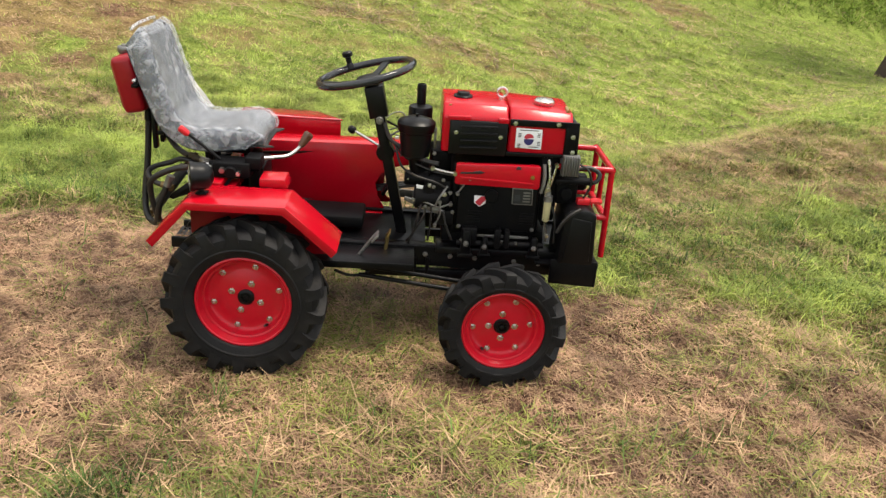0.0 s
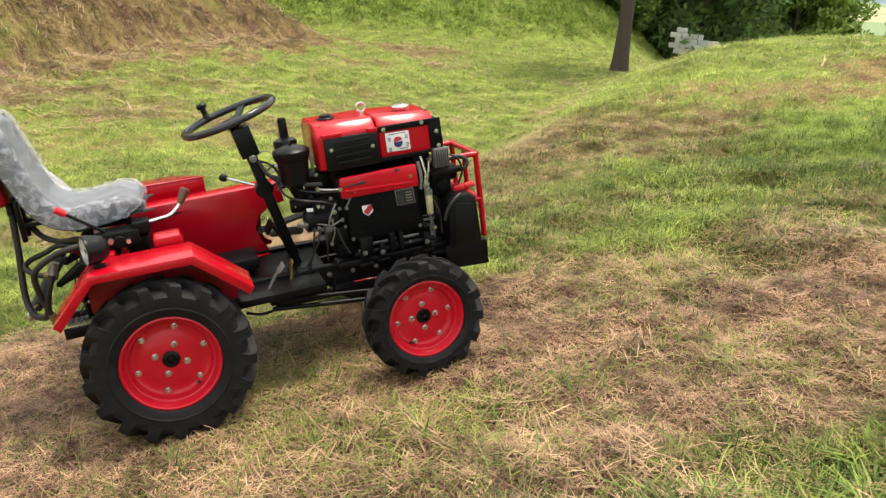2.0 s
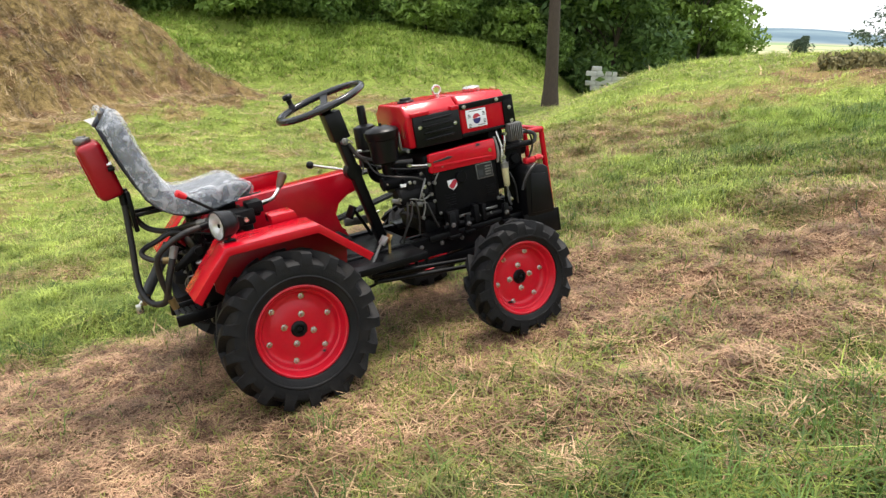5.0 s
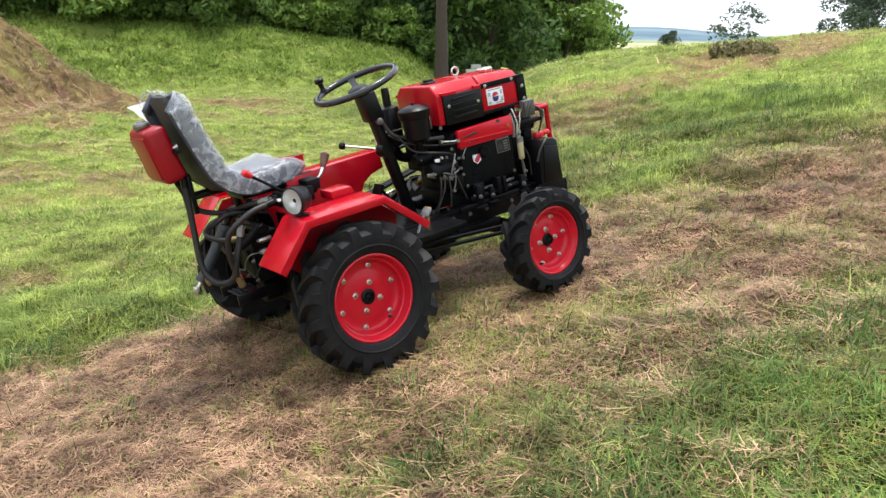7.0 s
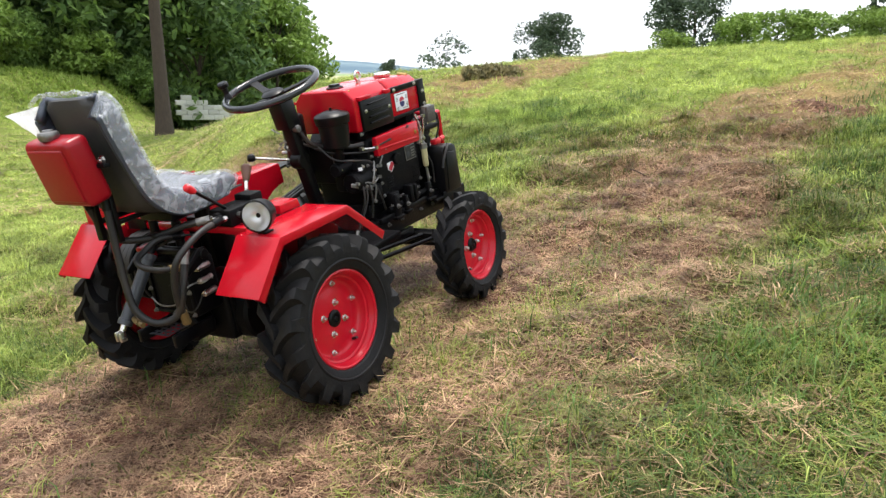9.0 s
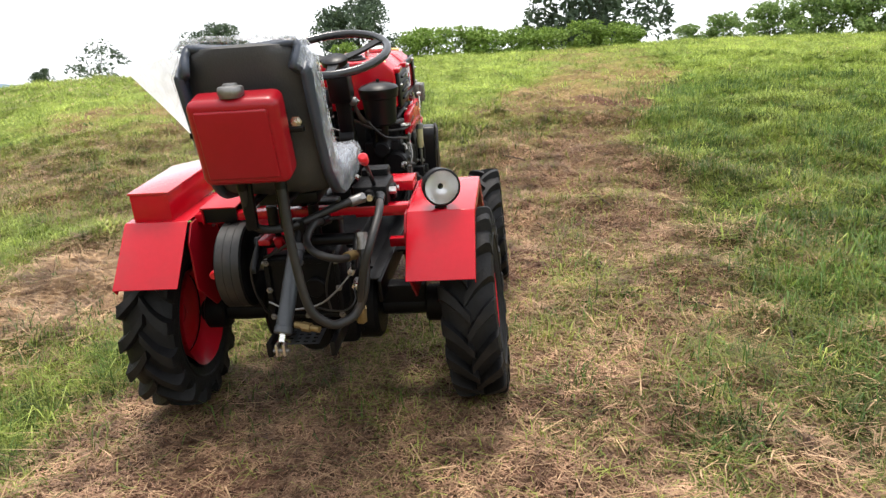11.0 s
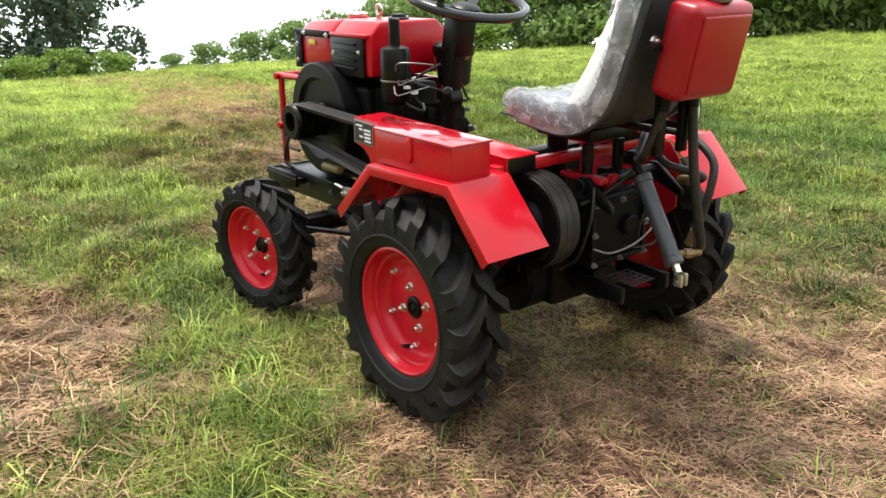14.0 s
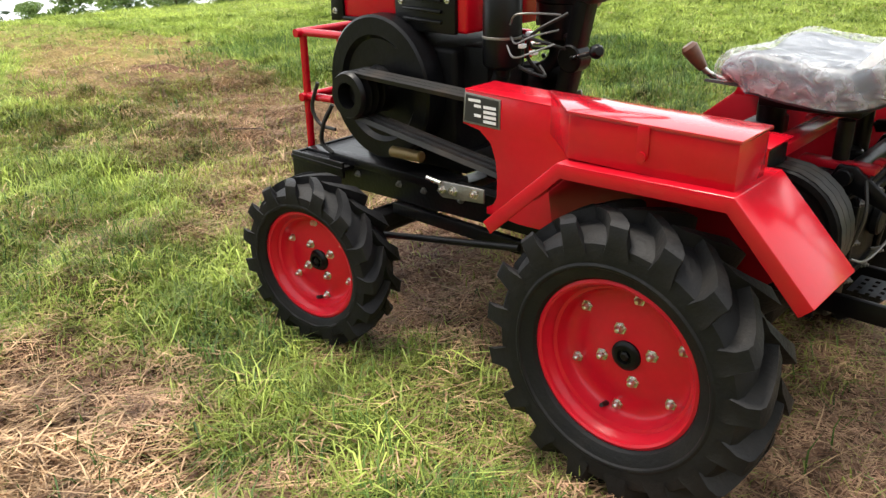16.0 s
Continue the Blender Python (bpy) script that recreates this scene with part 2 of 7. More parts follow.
# ================= lie of the land =================
def lattice(ix, iy, seed):
    v = np.sin(ix * 127.1 + iy * 311.7 + seed * 74.7) * 43758.5453
    return v - np.floor(v)


def value_noise(x, y, seed=0):
    ix, iy = np.floor(x), np.floor(y)
    fx, fy = x - ix, y - iy
    fx, fy = fx * fx * (3 - 2 * fx), fy * fy * (3 - 2 * fy)
    a, b = lattice(ix, iy, seed), lattice(ix + 1, iy, seed)
    c, d = lattice(ix, iy + 1, seed), lattice(ix + 1, iy + 1, seed)
    return (a * (1 - fx) + b * fx) * (1 - fy) + (c * (1 - fx) + d * fx) * fy


def fbm(x, y, seed=0, octaves=4):
    s, w, t = 0, 0.5, 0
    for k in range(octaves):
        s, t = s + w * value_noise(x * 2 ** k, y * 2 ** k, seed + k), t + w
        w *= 0.5
    return s / t


def smooth(a, b, v):
    t = np.clip((v - a) / (b - a), 0, 1)
    return t * t * (3 - 2 * t)


QX, QY = -1.3, -1.8  # middle of the polar description of the land
SLOPE_X, SLOPE_Y = 0.1683, -0.0894
CREST_AZ = (-180, -110, -70, -58, -42, -28, -20, -15, -7, 0, 7, 13, 20, 25, 30, 34, 37, 41, 44, 46, 50, 60, 180)
CREST_EL = (0.0, 2.4, 5.6, 6.1, 6.0, 5.8, 5.4, 5.1, 4.4, 3.4, 2.6, 1.9, 1.1, 0.4, -0.4, -0.9, -1.3, -2.1, -3.0, -4.2, -5.0, -5.2, 0.0)
EYE_AZ = (-180, -50, -20, 0, 20, 40, 180)
EYE_Z = (0.6, 0.72, 0.82, 1.0, 1.2, 1.35, 1.4)


def hermite(t, z0, z1, m0, m1):
    return (2 * t ** 3 - 3 * t ** 2 + 1) * z0 + (t ** 3 - 2 * t ** 2 + t) * m0 + (-2 * t ** 3 + 3 * t ** 2) * z1 + (t ** 3 - t ** 2) * m1


def mound_face(az, r):
    """Height of the mown mound and the radius of its foot."""
    foot = np.interp(az, (74.0, 81, 90, 100, 112, 130, 150), (21.5, 19.5, 15.5, 10.5, 7.3, 6.6, 6.6))
    top = np.interp(az, (74.0, 77, 81, 88, 100, 120, 150), (-0.72, -0.1, 1.05, 3.4, 4.6, 4.8, 3.0))
    brow = foot + (top + 0.72) / 0.62 + 0.8
    return np.minimum(np.minimum(-0.72 + 0.62 * (r - foot), top), top - 0.5 * (r - brow)), foot


def land(x, y):
    """Height of the smooth ground at x, y."""
    x, y = np.asarray(x, float), np.asarray(y, float)
    dx, dy = x - QX, y - QY
    r = np.hypot(dx, dy) + 1e-6
    az = np.degrees(np.arctan2(dy, dx))
    plane = SLOPE_X * x + SLOPE_Y * y
    ux, uy = dx / r, dy / r
    slope = SLOPE_X * ux + SLOPE_Y * uy
    r0, rc = 4.6, 14.0
    z0 = SLOPE_X * (QX + ux * r0) + SLOPE_Y * (QY + uy * r0)
    # hill
    te = np.tan(np.radians(np.interp(az, CREST_AZ, CREST_EL)))
    zc = np.interp(az, EYE_AZ, EYE_Z) + rc * te
    t = np.clip((r - r0) / (rc - r0), 0, 1)
    hill = hermite(t, z0, zc, slope * (rc - r0), (te + 0.004) * (rc - r0))
    past = np.maximum(r - rc, 0)
    hill = hill + past * te - 0.0022 * past ** 2
    # valley with the green bank and the mown mound
    floor = -0.72
    tv = np.clip((r - r0) / (10.0 - r0), 0, 1)
    valley = hermite(tv, z0, floor, slope * (10.0 - r0), 0)
    bank_foot = np.interp(az, (44, 50, 56, 65, 75, 90, 140), (40, 33, 28, 25, 25, 25, 25))
    bank_top = np.interp(az, (48, 52, 56, 64, 71, 79, 95, 150), (-0.7, 0.1, 0.4, 0.95, 1.3, 1.8, 2.4, 2.4))
    bank = floor + np.clip(0.34 * (r - bank_foot), 0, None)
    bank = np.minimum(bank, bank_top + 0.02 * (r - bank_foot))
    mound_foot = mound_face(az, r)[1]
    mound = mound_face(az, r)[0]
    blend = smooth(0, 0.8, r - mound_foot)
    valley = valley + np.maximum(np.maximum(bank, mound) - floor, 0) * blend
    w = smooth(46, 56, az) * (1 - smooth(150, 178, az))
    z = hill * (1 - w) + valley * w
    z = np.where(r < r0, plane, z)
    # the plain far below, with a low range of hills at its end
    plain = -26 + 2.0 * np.sin(x * 0.004) * np.cos(y * 0.005)
    ridge = 46 * smooth(2300, 3300, r) * (0.62 + 0.38 * np.sin(np.radians(az) * 9 + 1.0) + 0.1 * np.sin(np.radians(az) * 31))
    far = smooth(45, 160, r)
    return np.maximum(z, -26) * (1 - far) + (plain + ridge) * far


def bumps(x, y):
    """Tussocks and ruts; calm under the wheels."""
    r = np.hypot(x - 0.4, y)
    amp = 0.35 + 0.65 * smooth(0.75, 1.5, r)
    b = (fbm(x * 2.3, y * 2.3, 3, 3) - 0.5) * 0.11 + (fbm(x * 4.6, y * 4.6, 8, 3) - 0.5) * 0.115
    mound = smooth(68, 76, np.degrees(np.arctan2(y - QY, x - QX))) * smooth(8, 18, np.hypot(x - QX, y - QY))
    dip = -0.045 * np.exp(-(((x - 1.03) / 0.38) ** 2 + ((y - 0.44) / 0.34) ** 2))
    return dip + b * amp * (1 - smooth(40, 120, r)) + mound * ((fbm(x * 1.1, y * 1.1, 21, 4) - 0.5) * 0.5 + (fbm(x * 4, y * 4, 27, 3) - 0.5) * 0.22) * (1 - smooth(40, 60, r)) - 0.012


def ground_z(x, y):
    return land(x, y) + bumps(x, y)


def dryness(x, y):
    """0 on green turf, 1 on mown, trampled ground."""
    n = fbm(x * 0.9, y * 0.9, 40, 4) - 0.5
    n2 = fbm(x * 3.1, y * 3.1, 50, 3) - 0.5
    n4 = fbm(x * 7.0, y * 7.0, 55, 2) - 0.5
    wob = n * 0.75 + n2 * 0.40
    az = np.degrees(np.arctan2(y - QY, x - QX))
    r = np.hypot(x - QX, y - QY)
    # the wheel track up the slope
    left = np.interp(x, (-2.5, -1.0, -0.2, 0.3, 1.0, 1.8, 2.5, 3.0, 3.6, 5.0, 7.0), (0.85, 0.95, 0.80, 0.50, 0.28, 0.34, 0.40, 0.36, 0.25, -0.30, -0.85)) + 0.8 * wob
    right = np.interp(x, (-2.5, -0.35, 0.3, 1.0, 2.0, 3.5, 5.0, 7.0), (-1.38, -1.47, -1.44, -1.42, -1.42, -1.56, -1.95, -2.7)) + wob
    track = smooth(0.26, -0.26, y - left) * smooth(-0.20, 0.20, y - right) * (1 - 0.30 * smooth(2.6, 4.5, x) - 0.25 * smooth(5, 8, x)) * (1 - 0.54 * smooth(-0.70, -0.15, y + 0.5 * wob) * smooth(1.4, 2.4, x))
    tuft = 0.5 * np.exp(-(((x - 1.30 - n) / 0.52) ** 2 + ((y + 0.86 - 0.12 * (x - 1.3)) / 0.13) ** 2)) + 0.5 * np.exp(-(((x - 0.45) / 0.50) ** 2 + ((y + 0.84) / 0.20) ** 2))
    tuft = tuft + 0.7 * np.exp(-(((x + 0.30) / 0.34) ** 2 + ((y + 1.18) / 0.12) ** 2)) + 0.80 * np.exp(-(((x - 0.42) / 0.60) ** 2 + ((y + 0.22) / 0.34) ** 2)) + 0.45 * np.exp(-(((x - 0.30) / 0.60) ** 2 + ((y + 1.30) / 0.13) ** 2))
    track = track * (1 - np.clip(tuft, 0, 1) * (0.6 + 1.2 * np.clip(n2 + n4, -0.5, 0.4)))
    # raked hay beside it, and the dry shoulder of the hill
    patch = 1.05 * np.exp(-(((x - 1.02 + wob) / 0.80) ** 4 + ((y - 1.50 - 0.10 * (x - 1.0) + wob) / 0.46) ** 4))
    shoulder = 0.60 * smooth(1.35, 1.80, y - 0.10 * (x - 1.8) + wob) * (1 - smooth(3.6, 5.0, y)) * smooth(1.6, 2.4, x) * (1 - smooth(48, 54, az))
    mh, mfoot = mound_face(az, r)
    mound = 1.1 * smooth(72, 76, az) * smooth(-4.0, -0.5, r - mfoot) * (1 - smooth(140, 150, az)) * (smooth(-0.9, -0.6, mh) + (r < mfoot)) * (1 - 0.38 * smooth(0.52, 0.64, fbm(x * 0.55, y * 0.55, 83, 4)))
    verge = 0.34 * smooth(-1.2, -1.6, y) * (1 - smooth(-2.1, -2.8, y)) * (1 - smooth(2.0, 3.2, x))
    mixed = 0.30 * smooth(1.5, 2.1, x) * (1 - smooth(4.0, 5.0, x)) * smooth(0.1, 0.5, y) * (1 - smooth(1.9, 2.4, y))
    valley = 0.38 * smooth(2.0, 2.8, y) * smooth(0.42, 0.60, fbm(x * 0.75, y * 0.75, 85, 4)) * (1 - smooth(17, 20, r)) * smooth(46, 54, az)
    fringe = 0.85 * smooth(-6.5, -2.5, r - mfoot) * (r < mfoot + 1) * smooth(58, 70, az) * smooth(0.36, 0.55, fbm(x * 0.9, y * 0.9, 87, 3))
    d = np.maximum.reduce([track, patch, shoulder, mound, verge, mixed, valley, fringe])
    n3 = fbm(x * 0.45, y * 0.45, 71, 3) - 0.5
    lawn = smooth(52, 58, az) * smooth(4.0, 6.0, r) * (1 - np.clip(mound, 0, 1))
    calm = 1 - 0.10 * lawn - 0.35 * track
    return np.clip(0.07 + 0.84 * d + (n * 0.7 + n2 * 0.75 + n3 * 0.4 + n4 * 0.3) * calm * (0.55 + 0.45 * np.clip(d, 0, 1)), 0, 1)


def arrays_mesh(name, verts, faces):
    """A mesh from arrays of places and of triangles or quads."""
    me = bpy.data.meshes.new(name)
    k = faces.shape[1]
    me.vertices.add(len(verts))
    me.vertices.foreach_set("co", np.ascontiguousarray(verts, np.float32).ravel())
    me.loops.add(faces.size)
    me.loops.foreach_set("vertex_index", np.ascontiguousarray(faces, np.int32).ravel())
    me.polygons.add(len(faces))
    me.polygons.foreach_set("loop_start", np.arange(len(faces), dtype=np.int32) * k)
    me.update(calc_edges=True)
    return me


# the ground: one sheet, fine near the tractor, out to the horizon
radii = np.concatenate([np.concatenate([np.arange(0.06, 4.8, 0.04), np.arange(4.8, 9.0, 0.08)]), 9.0 * 1.022 ** np.arange(0, 70), 41.5 * 1.085 ** np.arange(0, 60)])
NA = 700
ang = np.linspace(0, 2 * np.pi, NA, endpoint=False)
RR, AA = np.meshgrid(radii, ang, indexing="ij")
GX, GY = QX + RR * np.cos(AA), QY + RR * np.sin(AA)
GZ = ground_z(GX, GY)
gv = np.stack([GX.ravel(), GY.ravel(), GZ.ravel()], 1)
gi, gj = np.meshgrid(np.arange(len(radii) - 1), np.arange(NA), indexing="ij")
gj2 = (gj + 1) % NA
gf = np.stack([gi * NA + gj, (gi + 1) * NA + gj, (gi + 1) * NA + gj2, gi * NA + gj2], -1).reshape(-1, 4)
gv = np.vstack([gv, [[QX, QY, float(ground_z(QX, QY))]]])
ground_me = arrays_mesh("ground", gv, gf)
ground_me.polygons.foreach_set("use_smooth", np.ones(len(gf), bool))
dry_attr = ground_me.attributes.new("dry", "FLOAT", "POINT")
dry_attr.data.foreach_set("value", np.append(dryness(GX, GY).ravel(), 0.5).astype(np.float32))

GROUND = bpy.data.materials.new("mown_meadow")
GROUND.use_nodes = True
n, l = GROUND.node_tree.nodes, GROUND.node_tree.links
gb = n["Principled BSDF"]
gb.inputs["Roughness"].default_value = 0.95
gb.inputs["Specular IOR Level"].default_value = 0.15
geo = n.new("ShaderNodeNewGeometry")
att = n.new("ShaderNodeAttribute")
att.attribute_name = "dry"


def ground_noise(scale, detail=5, distortion=0.0):
    q = n.new("ShaderNodeTexNoise")
    q.inputs["Scale"].default_value, q.inputs["Detail"].default_value, q.inputs["Distortion"].default_value = scale, detail, distortion
    l.new(geo.outputs["Position"], q.inputs["Vector"])
    return q.outputs[0]


def two_tone(fac, a, b, lo=0.38, hi=0.64):
    q = n.new("ShaderNodeValToRGB")
    q.color_ramp.elements[0].position, q.color_ramp.elements[0].color = lo, (*a, 1)
    q.color_ramp.elements[1].position, q.color_ramp.elements[1].color = hi, (*b, 1)
    l.new(fac, q.inputs[0])
    return q.outputs[0]


def blend_rgb(fac, a, b, mode="MIX"):
    q = n.new("ShaderNodeMixRGB")
    q.blend_type = mode
    if isinstance(fac, float):
        q.inputs[0].default_value = fac
    else:
        l.new(fac, q.inputs[0])
    l.new(a, q.inputs[1])
    l.new(b, q.inputs[2])
    return q.outputs[0]


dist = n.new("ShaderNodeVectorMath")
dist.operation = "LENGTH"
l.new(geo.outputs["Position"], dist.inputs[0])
turf = n.new("ShaderNodeMapRange")  # near thatch holds the blades' shade in its colour; further off they close up
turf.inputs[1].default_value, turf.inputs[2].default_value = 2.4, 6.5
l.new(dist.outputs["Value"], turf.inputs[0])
fine_green, fine_straw = ground_noise(26, 6), ground_noise(45, 6, 1.5)
big_green, big_straw = ground_noise(2.2, 8), ground_noise(3.5, 8)
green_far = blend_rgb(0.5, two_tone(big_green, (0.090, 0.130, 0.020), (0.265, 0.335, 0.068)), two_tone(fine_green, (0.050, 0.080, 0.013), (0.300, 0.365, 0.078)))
# near tones are darkened: shade between the blades is put into the colour
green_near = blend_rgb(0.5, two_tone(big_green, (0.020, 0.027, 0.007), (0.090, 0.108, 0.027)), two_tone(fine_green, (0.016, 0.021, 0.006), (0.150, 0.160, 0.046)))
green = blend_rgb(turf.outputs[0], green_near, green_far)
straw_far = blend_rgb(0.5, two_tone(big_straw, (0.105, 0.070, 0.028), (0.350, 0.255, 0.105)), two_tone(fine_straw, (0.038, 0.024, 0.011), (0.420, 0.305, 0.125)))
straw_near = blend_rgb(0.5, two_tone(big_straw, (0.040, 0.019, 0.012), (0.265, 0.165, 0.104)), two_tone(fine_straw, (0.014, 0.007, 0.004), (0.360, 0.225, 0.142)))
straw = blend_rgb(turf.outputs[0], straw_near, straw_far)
soil = two_tone(ground_noise(30, 6), (0.050, 0.021, 0.015), (0.230, 0.120, 0.085))
edge = n.new("ShaderNodeMath")
edge.operation = "MULTIPLY_ADD"
edge.inputs[1].default_value, = (0.55,)
l.new(ground_noise(9, 6), edge.inputs[0])
l.new(att.outputs["Fac"], edge.inputs[2])
cut = n.new("ShaderNodeMapRange")
cut.inputs[1].default_value, cut.inputs[2].default_value = 0.52, 0.92
l.new(edge.outputs[0], cut.inputs[0])
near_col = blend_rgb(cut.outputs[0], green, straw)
bare = n.new("ShaderNodeMapRange")
bare.inputs[1].default_value, bare.inputs[2].default_value, bare.inputs[4].default_value = 0.54, 0.64, 0.8
l.new(ground_noise(1.3, 6), bare.inputs[0])
bare2 = n.new("ShaderNodeMath")
bare2.operation = "MULTIPLY"
l.new(bare.outputs[0], bare2.inputs[0])
l.new(cut.outputs[0], bare2.inputs[1])
near_col = blend_rgb(bare2.outputs[0], near_col, soil)
# fields of the far plain; its woods are blue-grey, haze put into the colour
vor = n.new("ShaderNodeTexVoronoi")
vor.inputs["Scale"].default_value = 0.0028
l.new(geo.outputs["Position"], vor.inputs["Vector"])
sepc = n.new("ShaderNodeSeparateColor")
l.new(vor.outputs["Color"], sepc.inputs[0])
fields = two_tone(sepc.outputs[0], (0.36, 0.34, 0.20), (0.20, 0.27, 0.13), 0.45, 0.6)
far1 = n.new("ShaderNodeMapRange")
far1.inputs[1].default_value, far1.inputs[2].default_value = 90, 200
l.new(dist.outputs["Value"], far1.inputs[0])
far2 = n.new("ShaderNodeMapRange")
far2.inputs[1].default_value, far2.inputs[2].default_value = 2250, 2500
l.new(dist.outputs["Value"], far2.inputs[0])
hazy_woods = two_tone(ground_noise(0.004, 5), (0.085, 0.135, 0.175), (0.15, 0.21, 0.24))
col = blend_rgb(far2.outputs[0], blend_rgb(far1.outputs[0], near_col, fields), hazy_woods)
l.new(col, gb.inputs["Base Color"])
gbump = n.new("ShaderNodeBump")
gbump.inputs["Strength"].default_value, gbump.inputs["Distance"].default_value = 0.9, 0.03
l.new(ground_noise(32, 7, 1.0), gbump.inputs["Height"])
l.new(gbump.outputs[0], gb.inputs["Normal"])
ground_me.materials.append(GROUND)
ground = tagged(new("ground", ground_me), "mown meadow slope, green turf with dry trampled hay strips", "ground", kind="structure")


# ================= mesh helpers =================
def part(name, bm, material, parent=None, label="", angle=38):
    """Links a bmesh as one mesh object under a thing or under a part."""
    me = bpy.data.meshes.new(name)
    bmesh.ops.recalc_face_normals(bm, faces=bm.faces)
    bm.to_mesh(me)
    bm.free()
    me.materials.append(material)
    me.polygons.foreach_set("use_smooth", np.ones(len(me.polygons), bool))
    me.set_sharp_from_angle(angle=radians(angle))
    ob = new(name, me)
    ob.parent = parent
    if label:
        ob["label"] = label
    return ob


def box(bm, a, b, bevel=0.004, seg=2, turn=None):
    """A box from corner a to corner b with rounded edges; turn: a matrix about its middle."""
    mid = [(p + q) / 2 for p, q in zip(a, b)]
    tmp = bmesh.new()
    bmesh.ops.create_cube(tmp, size=1)
    for v in tmp.verts:
        v.co = Vector([v.co[i] * abs(b[i] - a[i]) for i in range(3)])
    if bevel:
        bmesh.ops.bevel(tmp, geom=list(tmp.edges), offset=bevel, segments=seg, profile=0.5, affect="EDGES")
    m = Matrix.Translation(mid) @ (turn or Matrix())
    join(bm, tmp, m)


def join(bm, tmp, m=None):
    if m is not None:
        bmesh.ops.transform(tmp, matrix=m, verts=tmp.verts)
    me = bpy.data.meshes.new("tmp")
    tmp.to_mesh(me)
    tmp.free()
    bm.from_mesh(me)
    bpy.data.meshes.remove(me)


def frame_of(d):
    d = Vector(d).normalized()
    s = Vector((0, 0, 1)) if abs(d.z) < 0.9 else Vector((1, 0, 0))
    u = d.cross(s).normalized()
    return d, u, d.cross(u)


def rod(bm, p, q, r, r2=None, seg=14, bevel=0.0):
    """A capped round bar from p to q."""
    p, q = Vector(p), Vector(q)
    r2 = r if r2 is None else r2
    d, u, v = frame_of(q - p)
    prof = [(0, 0.0), (0, r - bevel), (bevel, r), ((q - p).length - bevel, r2), ((q - p).length, r2 - bevel), ((q - p).length, 0.0)]
    if not bevel:
        prof = [(0, 0.0), (0, r), ((q - p).length, r2), ((q - p).length, 0.0)]
    lathe(bm, p, d, prof, seg)


def lathe(bm, origin, axis, prof, seg=24):
    """Turns a profile of (along, radius) about an axis."""
    o = Vector(origin)
    d, u, v = frame_of(axis)
    rings = []
    for a, r in prof:
        if r <= 1e-6:
            rings.append([bm.verts.new(o + d * a)])
        else:
            rings.append([bm.verts.new(o + d * a + (u * math.cos(t) + v * math.sin(t)) * r)
                          for t in (2 * math.pi * k / seg for k in range(seg))])
    for x, y in zip(rings, rings[1:]):
        for k in range(seg):
            k2 = (k + 1) % seg
            if len(x) == 1 and len(y) == 1:
                continue
            if len(x) == 1:
                bm.faces.new((x[0], y[k], y[k2]))
            elif len(y) == 1:
                bm.faces.new((x[k], y[0], x[k2]))
            else:
                bm.faces.new((x[k], y[k], y[k2], x[k2]))


def spline(pts, steps=6):
    """Catmull-Rom points through pts."""
    p = [Vector(q) for q in pts]
    p = [p[0] * 2 - p[1]] + p + [p[-1] * 2 - p[-2]]
    out = []
    for i in range(1, len(p) - 2):
        for k in range(steps):
            t = k / steps
            out.append(0.5 * (2 * p[i] + (p[i + 1] - p[i - 1]) * t + (2 * p[i - 1] - 5 * p[i] + 4 * p[i + 1] - p[i + 2]) * t * t
                              + (3 * p[i] - p[i - 1] - 3 * p[i + 1] + p[i + 2]) * t ** 3))
    return out + [p[-2]]


def tube(bm, pts, r, seg=10, steps=6, straight=False):
    """A round pipe along a smooth or a straight-legged line."""
    line = [Vector(q) for q in pts] if straight else spline(pts, steps)
    d, u, v = frame_of(line[1] - line[0])
    rings = []
    for i, c in enumerate(line):
        a = line[min(i + 1, len(line) - 1)] - line[max(i - 1, 0)]
        a.normalize()
        u = (u - a * u.dot(a)).normalized()
        v = a.cross(u)
        rings.append([bm.verts.new(c + (u * math.cos(t) + v * math.sin(t)) * r) for t in (2 * math.pi * k / seg for k in range(seg))])
    for x, y in zip(rings, rings[1:]):
        for k in range(seg):
            bm.faces.new((x[k], x[(k + 1) % seg], y[(k + 1) % seg], y[k]))
    bm.faces.new(rings[0][::-1])
    bm.faces.new(rings[-1])


def prism(bm, pts, y0, y1, bevel=0.003):
    """An outline in x, z drawn out from y0 to y1."""
    tmp = bmesh.new()
    a = [tmp.verts.new((x, y0, z)) for x, z in pts]
    b = [tmp.verts.new((x, y1, z)) for x, z in pts]
    tmp.faces.new(a)
    tmp.faces.new(b[::-1])
    for k in range(len(pts)):
        k2 = (k + 1) % len(pts)
        tmp.faces.new((a[k], b[k], b[k2], a[k2]))
    if bevel:
        bmesh.ops.bevel(tmp, geom=list(tmp.edges), offset=bevel, segments=2, profile=0.5, affect="EDGES")
    join(bm, tmp)


def slab(bm, pts, z0, z1, bevel=0.003):
    """An outline in x, y drawn up from z0 to z1."""
    tmp = bmesh.new()
    a = [tmp.verts.new((x, y, z0)) for x, y in pts]
    b = [tmp.verts.new((x, y, z1)) for x, y in pts]
    tmp.faces.new(a)
    tmp.faces.new(b[::-1])
    for k in range(len(pts)):
        k2 = (k + 1) % len(pts)
        tmp.faces.new((a[k], b[k], b[k2], a[k2]))
    bmesh.ops.bevel(tmp, geom=list(tmp.edges), offset=bevel, segments=2, profile=0.5, affect="EDGES")
    join(bm, tmp)


